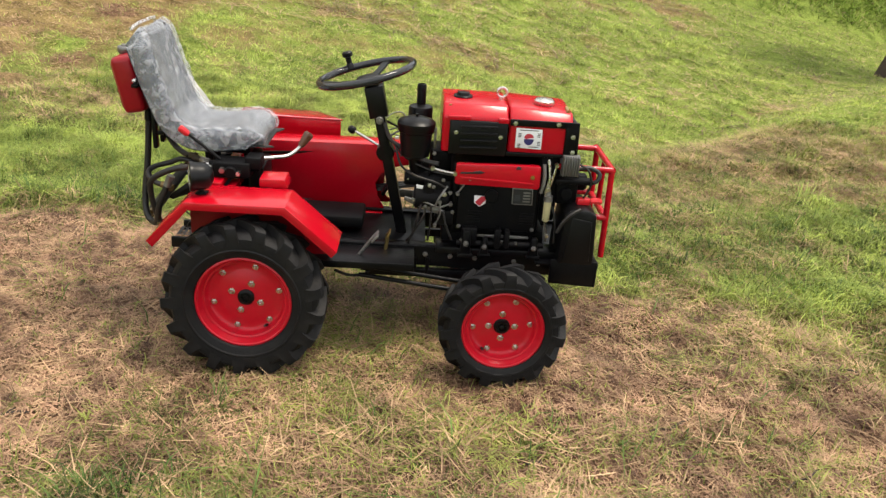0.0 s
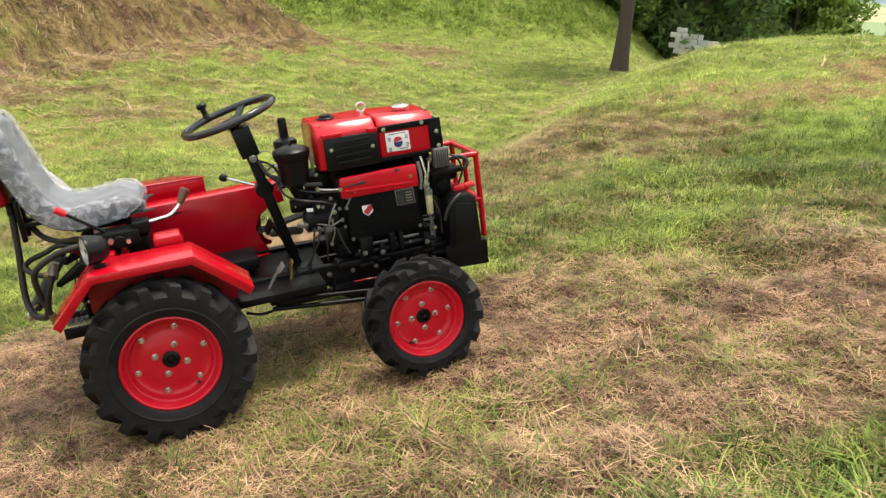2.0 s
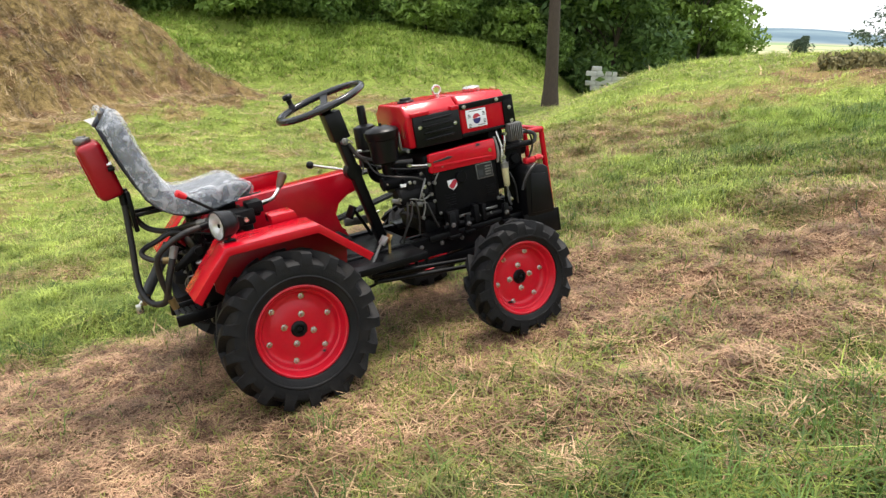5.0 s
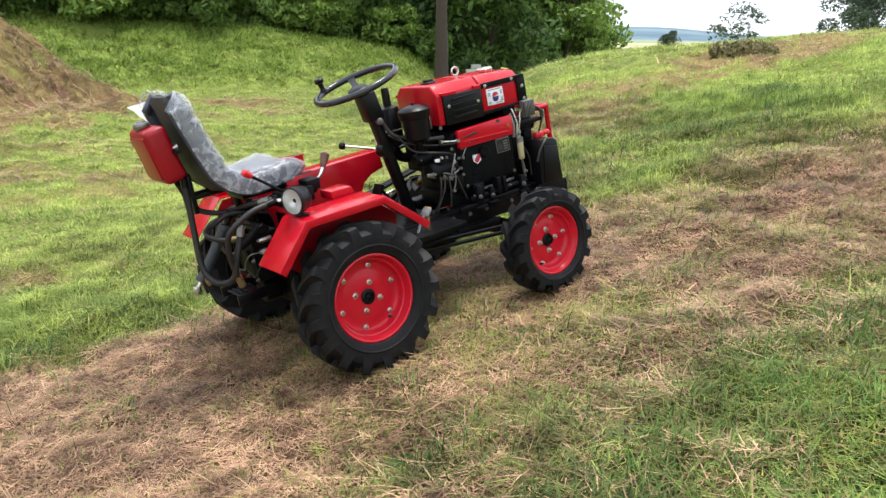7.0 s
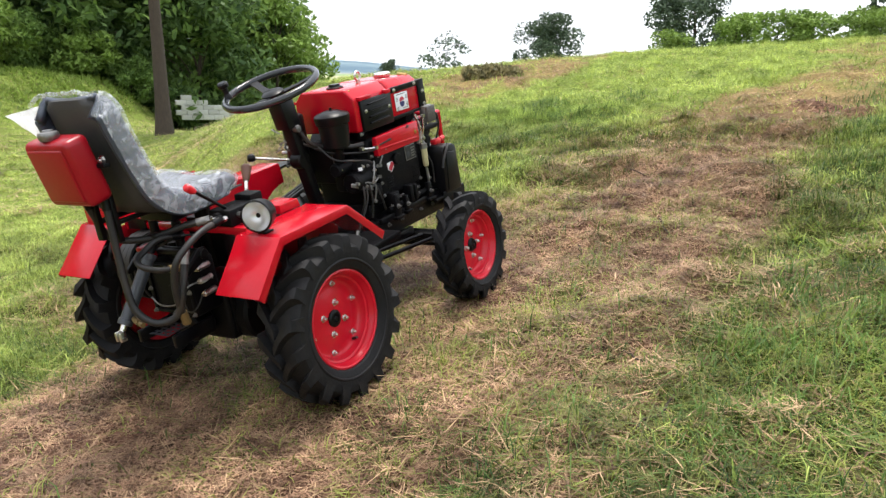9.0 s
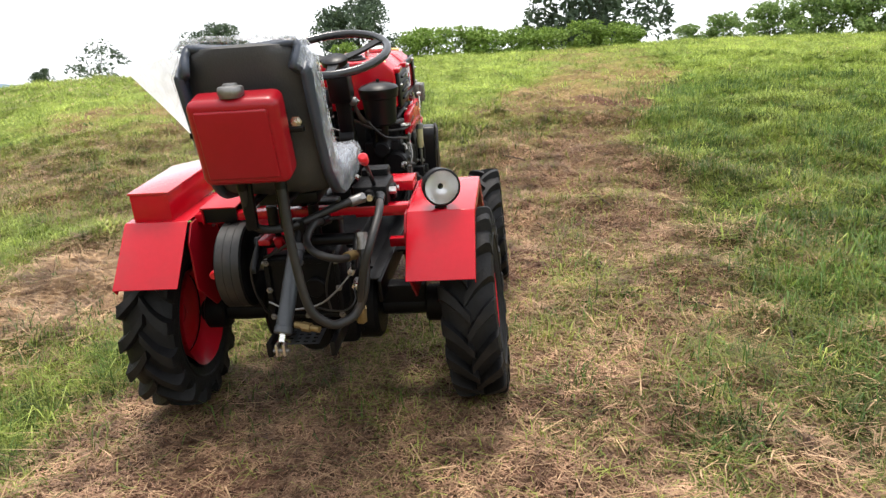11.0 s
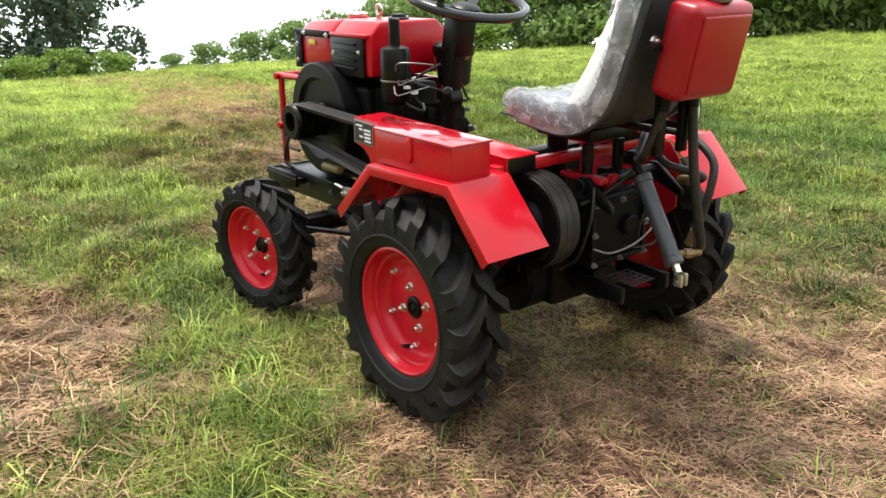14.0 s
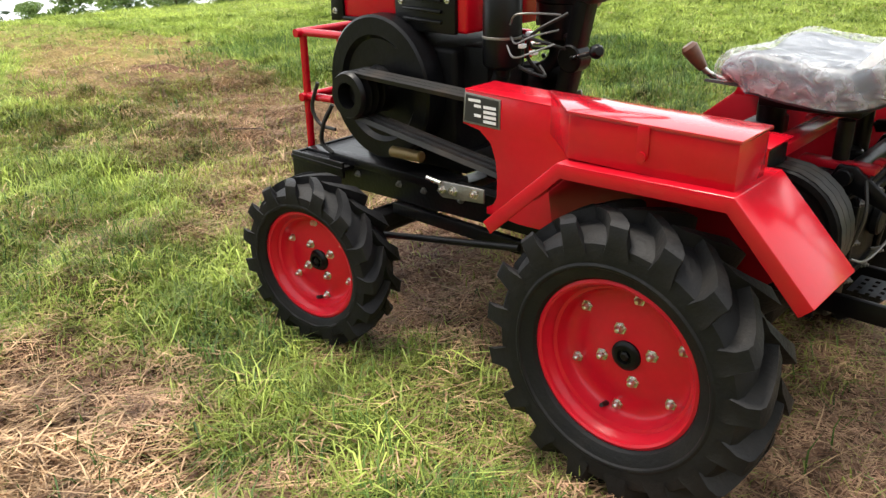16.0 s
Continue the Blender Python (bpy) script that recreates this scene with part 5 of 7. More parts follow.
part("fuel_pipe", bm, STEEL, tractor, "bright bent fuel pipe")
bm = bmesh.new()
tube(bm, [(1.10, -0.19, 0.77), (1.105, -0.2, 0.71), (1.098, -0.2, 0.655)], 0.008, 8)
part("injector_pipe", bm, DULL_STEEL, tractor)
bm = bmesh.new()
lathe(bm, (1.128, -0.205, 0.54), (0, 0, 1), [(0, 0), (0, 0.010), (0.005, 0.014), (0.085, 0.016), (0.09, 0.012), (0.09, 0)], 16)
ff = part("fuel_filter", bm, PALE_FILTER, tractor, "yellowish inline fuel filter")
bm = bmesh.new()
lathe(bm, (1.128, -0.205, 0.625), (0, 0, 1), [(0, 0), (0, 0.018), (0.022, 0.018), (0.026, 0.010), (0.04, 0.008), (0.04, 0)], 12)
part("filter_head", bm, DULL_STEEL, ff)
bm = bmesh.new()
tube(bm, [(1.128, -0.205, 0.54), (1.13, -0.205, 0.48), (1.14, -0.2, 0.45)], 0.006, 8)
part("filter_pipe", bm, DULL_STEEL, ff)
# finned rectifier
bm = bmesh.new()
box(bm, (1.165, -0.215, 0.735), (1.232, -0.185, 0.815), 0.003)
for k in range(7):
    box(bm, (1.167 + k * 0.0095, -0.232, 0.738), (1.171 + k * 0.0095, -0.213, 0.812), 0.0008)
part("rectifier", bm, DULL_STEEL, tractor, "finned aluminium rectifier")
# cylinder head ahead of the block
bm = bmesh.new()
box(bm, (1.16, -0.17, 0.60), (1.25, 0.08, 0.735), 0.015)
rod(bm, (1.235, -0.12, 0.685), (1.285, -0.12, 0.685), 0.035, bevel=0.005, seg=20)
rod(bm, (1.20, -0.19, 0.65), (1.20, -0.15, 0.65), 0.024, bevel=0.004)
box(bm, (1.15, -0.20, 0.695), (1.30, -0.15, 0.715), 0.006)
head = part("cylinder_head", bm, CAST, tractor, "black cylinder head and valve cover")
bm = bmesh.new()
tube(bm, [(1.26, -0.17, 0.70), (1.31, -0.18, 0.705), (1.325, -0.17, 0.735), (1.29, -0.16, 0.755), (1.24, -0.16, 0.75)], 0.009, 8)
part("breather_hose", bm, HOSE, head)
bm = bmesh.new()
tube(bm, [(1.31, 0.16, 0.60), (1.335, 0.17, 0.52), (1.30, 0.17, 0.47), (1.24, 0.16, 0.46)], 0.006, 8)
part("breather_hose", bm, HOSE, head)
# battery box
bm = bmesh.new()
prism(bm, [(1.180, 0.385), (1.330, 0.380), (1.318, 0.595), (1.29, 0.612), (1.215, 0.615), (1.192, 0.59)], -0.265, -0.060, 0.010)
prism(bm, [(1.20, 0.40), (1.31, 0.40), (1.30, 0.57), (1.22, 0.585)], -0.270, -0.260, 0.004)
batt = part("battery_box", bm, PLASTIC, tractor, "black battery under a rubber cover")
bm = bmesh.new()
box(bm, (1.245, -0.20, 0.612), (1.30, -0.165, 0.640), 0.008)
tube(bm, [(1.30, -0.19, 0.63), (1.325, -0.19, 0.632), (1.34, -0.18, 0.625)], 0.012, 8)
part("terminal_cap", bm, RED_KNOB, batt, "red terminal cap")
# front plate
bm = bmesh.new()
prism(bm, [(1.16, 0.295), (1.350, 0.285), (1.350, 0.395), (1.16, 0.400)], -0.262, -0.252)
box(bm, (1.10, -0.26, 0.372), (1.350, 0.26, 0.384), 0.002)
box(bm, (1.338, -0.262, 0.285), (1.352, 0.25, 0.390), 0.003)
prism(bm, [(1.10, 0.350), (1.350, 0.300), (1.350, 0.395), (1.10, 0.400)], 0.246, 0.256)
part("front_tray", bm, BLACK, tractor, "black front weight tray")

# ---- bull bar ----
bm = bmesh.new()
GX0, GZ1, GZ2 = 1.380, 0.747, 0.546
for z in (GZ1, GZ2):
    tube(bm, [(GX0, -0.150, z), (GX0, 0.176, z)], 0.0135, 14, straight=True)
    for s in (-1, 1):
        tube(bm, [(GX0, s * 0.150, z + 0.001), (1.16 if z == GZ1 else 1.25, s * 0.150, z + 0.006)], 0.0125, 12, straight=True)
for s in (-1, 1):
    tube(bm, [(GX0 - 0.002, s * 0.148, GZ1), (GX0 + 0.006, s * 0.148, 0.375)], 0.0125, 12, straight=True)
tube(bm, [(GX0, 0.0, GZ1), (GX0, 0.0, GZ2)], 0.011, 12, straight=True)
guard = part("bull_bar", bm, RED, tractor, "red tubular front guard")

# ---- steering ----
bm = bmesh.new()
box(bm, (-0.021, -0.026, -0.315), (0.021, 0.026, 0.315), 0.006, turn=None)
d = Vector((0.560, 0.0, 0.380)) - Vector((0.425, 0.0, 0.990))
ang_col = math.atan2(d.x, -d.z)
for v in bm.verts:
    v.co = Matrix.Rotation(-ang_col, 3, "Y") @ v.co + Vector((0.492, -0.030, 0.690))
col = part("steering_column", bm, BLACK, tractor, "slanting black steering column")
bm = bmesh.new()
box(bm, (-0.037, -0.038, -0.062), (0.037, 0.038, 0.062), 0.006, turn=Matrix.Rotation(-ang_col, 4, "Y"))
for v in bm.verts:
    v.co += Vector((0.436, -0.030, 0.940))
part("switch_housing", bm, PLASTIC, col, "black switch housing")
bm = bmesh.new()
rod(bm, (0.452, -0.055, 0.872), (0.452, -0.080, 0.872), 0.015, seg=16, bevel=0.002)
hexbolt(bm, (0.452, -0.080, 0.872), (0, -1, 0), 0.007, 0.005)
part("ignition_lock", bm, DULL_STEEL, col, "steel ignition lock")
SW = Vector((0.392, -0.029, 1.046))
SN = Vector((-0.262, 0.0, 0.965)).normalized()
SU = Vector((0.965, 0.0, 0.262)).normalized()
SV = Vector((0, 1, 0))
bm = bmesh.new()
ring = [SW + SU * (0.186 * math.cos(t)) + SV * (0.186 * math.sin(t)) for t in (2 * math.pi * k / 56 for k in range(57))]
tube(bm, ring, 0.0145, 12, straight=True)
sw = part("steering_wheel", bm, RIM_GREY, col, "dark grey three-spoke steering wheel")
bm = bmesh.new()
hub = SW - SN * 0.028
lathe(bm, hub - SN * 0.02, SN, [(0, 0.0), (0, 0.024), (0.012, 0.044), (0.030, 0.046), (0.036, 0.038), (0.040, 0.0)], 28)
for k in range(3):
    t = radians(185 + 120 * k)
    o = SU * math.cos(t) + SV * math.sin(t)
    sd = SU * -math.sin(t) + SV * math.cos(t)
    a, b = hub + o * 0.03, SW + o * 0.182
    rows = []
    for p, w in ((a, 0.020), (a.lerp(b, 0.5) - SN * 0.004, 0.014), (b, 0.018)):
        rows.append([bm.verts.new(p + sd * w + SN * 0.004), bm.verts.new(p - sd * w + SN * 0.004), bm.verts.new(p - sd * w - SN * 0.004), bm.verts.new(p + sd * w - SN * 0.004)])
    for x, y in zip(rows, rows[1:]):
        for i in range(4):
            bm.faces.new((x[i], x[(i + 1) % 4], y[(i + 1) % 4], y[i]))
    bm.faces.new(rows[0][::-1])
    bm.faces.new(rows[-1])
part("spokes", bm, PLASTIC, sw, "black hub and spokes")
bm = bmesh.new()
t = radians(115)
kp = SW + (SU * math.cos(t) + SV * math.sin(t)) * 0.180
lathe(bm, kp, SN, [(0.0, 0.0), (0.0, 0.016), (0.018, 0.014), (0.022, 0.011), (0.045, 0.012), (0.050, 0.021), (0.064, 0.022), (0.070, 0.016), (0.071, 0)], 18)
part("spinner_knob", bm, PLASTIC, sw, "black spinner knob")
bm = bmesh.new()
rod(bm, (0.478, -0.055, 0.735), (0.478, 0.0, 0.735), 0.036, bevel=0.004, seg=24)
part("throttle_disc", bm, BLACK, col)
bm = bmesh.new()
rod(bm, (0.470, 0.0, 0.738), (0.345, 0.090, 0.778), 0.0055)
part("throttle_lever", bm, STEEL, col, "bright throttle lever")
bm = bmesh.new()
lathe(bm, (0.345, 0.090, 0.778), (-0.82, 0.5, 0.25), [(0, 0), (0, 0.011), (0.008, 0.017), (0.022, 0.017), (0.030, 0.011), (0.031, 0)], 8)
part("throttle_knob", bm, PLASTIC, col, "black star knob")
for p, q in (((0.40, -0.30, 0.31), (0.92, -0.32, 0.255)), ((0.40, -0.245, 0.325), (0.92, -0.265, 0.27)), ((0.40, 0.29, 0.33), (0.90, 0.33, 0.25))):
    bm = bmesh.new()
    rod(bm, p, q, 0.0095)
    part("track_rod", bm, BLACK, tractor, "black steering track rod")
for yy in (0.2125, -0.2125):
    bm = bmesh.new()
    box(bm, (0.42, yy - 0.0125, 0.275), (0.92, yy + 0.0125, 0.31), 0.003)
    part("radius_arm", bm, BLACK, tractor, "black flat radius arm")

# ---- linkage, feet and fittings along the engine's right side ----
for line, rr, mat in (([(0.668, -0.205, 0.734), (0.70, -0.21, 0.727), (0.755, -0.212, 0.719)], 0.0045, STEEL),
                      ([(0.771, -0.206, 0.636), (0.790, -0.210, 0.668), (0.814, -0.214, 0.703)], 0.0035, DULL_STEEL),
                      ([(0.746, -0.212, 0.593), (0.700, -0.214, 0.577), (0.655, -0.212, 0.592), (0.60, -0.205, 0.600)], 0.004, DULL_STEEL),
                      ([(0.704, -0.214, 0.60), (0.708, -0.216, 0.55), (0.690, -0.212, 0.50)], 0.0035, DULL_STEEL),
                      ([(1.144, -0.214, 0.775), (1.136, -0.216, 0.73), (1.124, -0.212, 0.675)], 0.0045, STEEL),
                      ([(1.125, -0.208, 0.55), (1.131, -0.208, 0.515), (1.140, -0.205, 0.478)], 0.0035, STEEL)):
    bm = bmesh.new()
    tube(bm, line, rr, 7)
    for p in (line[0], line[-1]):
        rod(bm, Vector(p) + Vector((0, 0.008, 0)), Vector(p) - Vector((0, 0.009, 0)), rr + 0.004, seg=8)
    part("linkage_rod", bm, mat, tractor, "thin bright linkage rod")
for line in ([(0.658, -0.200, 0.611), (0.640, -0.215, 0.53), (0.600, -0.205, 0.450), (0.59, -0.19, 0.405)],
             [(0.668, -0.205, 0.615), (0.672, -0.215, 0.52), (0.665, -0.205, 0.43)],
             [(0.72, -0.21, 0.56), (0.735, -0.216, 0.50), (0.76, -0.21, 0.44)],
             [(1.15, -0.20, 0.60), (1.165, -0.215, 0.54), (1.17, -0.21, 0.45)],
             [(1.235, -0.20, 0.78), (1.27, -0.21, 0.76), (1.29, -0.20, 0.70), (1.27, -0.19, 0.64)]):
    bm = bmesh.new()
    tube(bm, line, 0.0045, 7)
    part("control_cable", bm, HOSE, tractor, "thin black control cable")
bm = bmesh.new()
prism(bm, [(0.567, 0.612), (0.640, 0.590), (0.725, 0.560), (0.730, 0.545), (0.70, 0.545), (0.62, 0.572), (0.562, 0.596)], -0.206, -0.198, 0.002)
part("speed_lever", bm, DULL_STEEL, tractor, "flat grey speed lever")
for x0, x1, zt, zb in ((0.800, 0.835, 0.492, 0.384), (0.880, 0.905, 0.466, 0.388), (1.075, 1.105, 0.472, 0.390)):
    bm = bmesh.new()
    prism(bm, [(x0 + 0.006, zt), (x1 - 0.002, zt), (x1 + 0.006, zb), (x0 - 0.006, zb)], -0.236, -0.212, 0.004)
    box(bm, (x0 - 0.012, -0.246, zb - 0.004), (x1 + 0.012, -0.190, zb + 0.010), 0.003)
    foot = part("engine_foot", bm, BLACK, tractor, "black cast engine foot")
    bolts(foot, "foot_bolt", [((x0 + x1) / 2, -0.236, (zt + zb) / 2)], (0, -1, 0), 0.008, 0.009, DULL_STEEL)
# bright strip added for the light along the frame rail's top
bm = bmesh.new()
box(bm, (0.825, -0.196, 0.452), (1.070, -0.188, 0.464), 0.002)
part("lit_rail_strip", bm, DULL_STEEL, engine, "bright strip standing for the lit top of the rail")
bm = bmesh.new()
prism(bm, [(0.608, 0.668), (0.636, 0.664), (0.634, 0.650), (0.610, 0.653)], -0.218, -0.2165, 0.0004)
part("starter_label", bm, WHITE_STICKER, starter, "small pale label")
bm = bmesh.new()
tube(bm, [(1.165, -0.2715, 0.52), (1.185, -0.2735, 0.565), (1.215, -0.2735, 0.60), (1.25, -0.262, 0.618)], 0.007, 7)
part("battery_strap", bm, HOSE, batt, "black rubber hold-down strap")
bolts(engine, "stud_nut", [(xx, -0.214, zz) for xx, zz in ((0.676, 0.660), (0.670, 0.795), (0.742, 0.640), (0.756, 0.560), (0.80, 0.445), (0.96, 0.445), (1.02, 0.44), (0.712, 0.69), (0.648, 0.578))], (0, -1, 0), 0.0055, 0.007, DULL_STEEL)
bolts(tractor, "rail_bolt", [(xx, -0.212, zz) for xx, zz in ((0.52, 0.375), (0.66, 0.372), (0.76, 0.368), (0.86, 0.366), (1.02, 0.36), (1.12, 0.356), (1.20, 0.36))], (0, -1, 0), 0.0075, 0.008, DULL_STEEL)
bolts(tractor, "rail_bolt", [(xx, 0.212, zz) for xx, zz in ((0.66, 0.372), (0.80, 0.368), (0.90, 0.366), (1.08, 0.36), (1.22, 0.352))], (0, 1, 0), 0.0075, 0.008, DULL_STEEL)
# thin bright wires behind the muffler
for line in ([(0.56, 0.135, 0.83), (0.535, 0.145, 0.855), (0.500, 0.115, 0.858), (0.47, 0.05, 0.85)],
             [(0.565, 0.14, 0.78), (0.535, 0.15, 0.755), (0.505, 0.12, 0.765), (0.48, 0.06, 0.78)],
             [(0.57, 0.12, 0.80), (0.545, 0.13, 0.785), (0.52, 0.10, 0.80), (0.49, 0.03, 0.81)]):
    bm = bmesh.new()
    tube(bm, line, 0.0026, 6)
    part("thin_wire", bm, DULL_STEEL, tractor, "thin pale wire")
for x, y, z in ((0.548, 0.10, 0.775), (0.520, 0.09, 0.76), (0.556, 0.06, 0.80)):
    bm = bmesh.new()
    box(bm, (x - 0.010, y - 0.008, z - 0.005), (x + 0.010, y + 0.008, z + 0.005), 0.002, turn=Matrix.Rotation(x * 9, 4, "Z"))
    part("wire_connector", bm, WHITE_STICKER, tractor, "small white wire connector")
# long bottom filter under the belts, left side
bm = bmesh.new()
rod(bm, (0.78, 0.235, 0.475), (0.90, 0.235, 0.470), 0.016, seg=14, bevel=0.004)
part("oil_pipe", bm, ZINC, tractor, "yellow-zinc pipe under the belts")
bm = bmesh.new()
tube(bm, [(1.17, 0.22, 0.56), (1.20, 0.235, 0.50), (1.215, 0.235, 0.44), (1.18, 0.225, 0.41)], 0.007, 8)
part("drain_hose", bm, HOSE, tractor, "looped black drain hose")

# ---- foot plates and pedals ----
bm = bmesh.new()
prism(bm, [(0.20, 0.398), (0.615, 0.398), (0.615, 0.372), (0.600, 0.372), (0.600, 0.390), (0.20, 0.390)], -0.375, -0.19, 0.0015)
box(bm, (0.20, -0.377, 0.370), (0.615, -0.371, 0.398), 0.002)
plate = part("foot_plate", bm, BLACK, tractor, "worn black foot plate")
bm = bmesh.new()
prism(bm, [(0.06, 0.396), (0.60, 0.394), (0.60, 0.388), (0.06, 0.390)], -0.19, 0.185, 0.0015)
part("floor_plate", bm, BLACK, plate, "black floor plate")
bm = bmesh.new()
tube(bm, [(0.40, -0.30, 0.395), (0.43, -0.30, 0.44), (0.455, -0.30, 0.475)], 0.007, 8)
box(bm, (0.440, -0.330, 0.470), (0.480, -0.270, 0.478), 0.003, turn=Matrix.Rotation(radians(-50), 4, "Y"))
part("brake_pedal", bm, DULL_STEEL, tractor, "bare steel pedal")
bm = bmesh.new()
tube(bm, [(0.50, -0.24, 0.395), (0.505, -0.24, 0.43), (0.508, -0.24, 0.462)], 0.007, 8)
box(bm, (0.490, -0.262, 0.458), (0.526, -0.215, 0.464), 0.002, turn=Matrix.Rotation(radians(-60), 4, "Y"))
part("clutch_pedal", bm, BRASS, tractor, "yellow-zinc pedal bracket")
bm = bmesh.new()
box(bm, (0.475, 0.08, 0.50), (0.49, 0.15, 0.56), 0.004, turn=Matrix.Rotation(radians(30), 4, "Y"))
tube(bm, [(0.50, 0.11, 0.53), (0.53, 0.11, 0.47), (0.56, 0.11, 0.40)], 0.008, 8)
part("left_pedal", bm, BLACK, tractor, "black foot pedal")
bm = bmesh.new()
tube(bm, [(0.30, -0.25, 0.30), (0.36, -0.26, 0.285), (0.42, -0.25, 0.29), (0.46, -0.23, 0.32)], 0.006, 7)
box(bm, (0.40, -0.25, 0.30), (0.56, -0.10, 0.375), 0.01)
rod(bm, (0.62, -0.22, 0.28), (0.62, -0.22, 0.36), 0.008)
rod(bm, (0.67, -0.22, 0.285), (0.67, -0.22, 0.36), 0.008)
part("brake_linkage", bm, BLACK, tractor)

# ---- hydraulic valve and levers beside the seat ----
bm = bmesh.new()
box(bm, (-0.16, -0.265, 0.665), (-0.02, -0.165, 0.725), 0.008)
rod(bm, (-0.09, -0.28, 0.69), (-0.09, -0.15, 0.69), 0.024, bevel=0.004, seg=16)
rod(bm, (-0.18, -0.215, 0.70), (0.01, -0.215, 0.70), 0.018, bevel=0.003, seg=14)
box(bm, (-0.04, -0.25, 0.70), (0.02, -0.17, 0.745), 0.006)
valve = part("hydraulic_valve", bm, CAST, tractor, "black hydraulic control valve")
for p, q, rr in (((-0.165, -0.25, 0.70), (-0.200, -0.25, 0.702), 0.010), ((-0.165, -0.22, 0.70), (-0.200, -0.22, 0.702), 0.010), ((-0.165, -0.19, 0.70), (-0.200, -0.19, 0.702), 0.010),
                 ((-0.12, -0.285, 0.70), (-0.12, -0.262, 0.70), 0.011), ((-0.06, -0.285, 0.69), (-0.06, -0.262, 0.69), 0.009)):
    bm = bmesh.new()
    rod(bm, p, q, rr, seg=6)
    part("valve_fitting", bm, STEEL, valve)
bm = bmesh.new()
rod(bm, (-0.135, -0.225, 0.725), (-0.255, -0.229, 0.822), 0.006)
lv = part("valve_lever", bm, BLACK, valve, "black lever with red knob")
bm = bmesh.new()
lathe(bm, (-0.248, -0.2288, 0.816), (-0.78, -0.03, 0.62), [(0, 0), (0, 0.009), (0.012, 0.013), (0.036, 0.014), (0.042, 0.009), (0.043, 0)], 14)
part("red_knob", bm, RED_KNOB, lv)
bm = bmesh.new()
tube(bm, [(-0.03, -0.165, 0.715), (0.05, -0.12, 0.712), (0.095, -0.09, 0.712), (0.125, -0.065, 0.728), (0.145, -0.05, 0.748)], 0.0075, 10)
gl = part("gear_lever", bm, STEEL, tractor, "bright bent gear lever with brown knob")
bm = bmesh.new()
lathe(bm, (0.140, -0.054, 0.742), (0.40, 0.22, 0.60), [(0, 0), (0, 0.011), (0.03, 0.017), (0.058, 0.020), (0.066, 0.014), (0.067, 0)], 16)
part("brown_knob", bm, WOOD_KNOB, gl, "brown tapered knob")

# ---- seat ----
def seat_line(t):
    """Middle line of the bucket from the front lip (t = 0) to the top of the back (t = 1): x, z and the outward normal."""
    pts = [Vector((-0.012, 0, 0.752)), Vector((-0.001, 0, 0.788)), Vector((-0.052, 0, 0.817)), Vector((-0.15, 0, 0.806)), Vector((-0.245, 0, 0.806)), Vector((-0.310, 0, 0.848)),
           Vector((-0.342, 0, 0.92)), Vector((-0.370, 0, 1.00)), Vector((-0.394, 0, 1.08)), Vector((-0.412, 0, 1.140)), Vector((-0.440, 0, 1.166))]
    s = spline(pts, 5)
    i = t * (len(s) - 1)
    a = min(int(i), len(s) - 2)
    return s[a].lerp(s[a + 1], i - a), (s[a + 1] - s[a]).normalized()


def seat_skin(off, half, rows=44, cols=26, wrinkle=0.0, depth=0.058):
    """The upper skin of the seat, off metres outside the padding; its sides turn down by depth."""
    bm = bmesh.new()
    grid = []
    for i in range(rows + 1):
        t = i / rows
        p, d = seat_line(t)
        nrm = Vector((d.z, 0, -d.x))
        end = min(1.0, (1.12 - t) / 0.12)
        row = []
        for j in range(cols + 1):
            s = -1 + 2 * j / cols
            # flat top, then a rounded turn and a side wall
            k = abs(s)
            w = half * (1 - 0.16 * max(t - 0.86, 0) / 0.14 - 0.30 * max(1 - t / 0.19, 0) ** 2)
            if k < 0.72:
                u, drop = k / 0.72 * 0.90, -0.014 * (k / 0.72) ** 2
            else:
                e = (k - 0.72) / 0.28
                u = 0.90 + 0.13 * math.sin(min(e * 1.8, 1.0) * math.pi / 2) - 0.05 * max(e - 0.55, 0) / 0.45
                drop = -0.014 + (depth * end + 0.014) * e ** 1.5
            q = p + nrm * (off - drop) + Vector((0, math.copysign(u * w, s) if s else 0.0, 0))
            if wrinkle:
                f = noise.noise(Vector((q.x * 9, q.y * 17, q.z * 7))) + 0.6 * noise.noise(Vector((q.x * 28, q.y * 40, q.z * 22)))
                q += (nrm * (1 - max(k - 0.7, 0) * 3) + Vector((0, math.copysign(max(k - 0.7, 0) * 3, s), 0))) * wrinkle * f
            row.append(bm.verts.new(q))
        grid.append(row)
    for a, b in zip(grid, grid[1:]):
        for j in range(cols):
            bm.faces.new((a[j], a[j + 1], b[j + 1], b[j]))
    return bm, grid


bm, grid = seat_skin(0.0, 0.167, depth=0.070)
seat = part("seat", bm, VINYL, tractor, "grey vinyl bucket seat still wrapped in clear film", angle=60)
solid = seat.modifiers.new("pad", "SOLIDIFY")
solid.thickness, solid.offset = 0.020, -1
bm = bmesh.new()
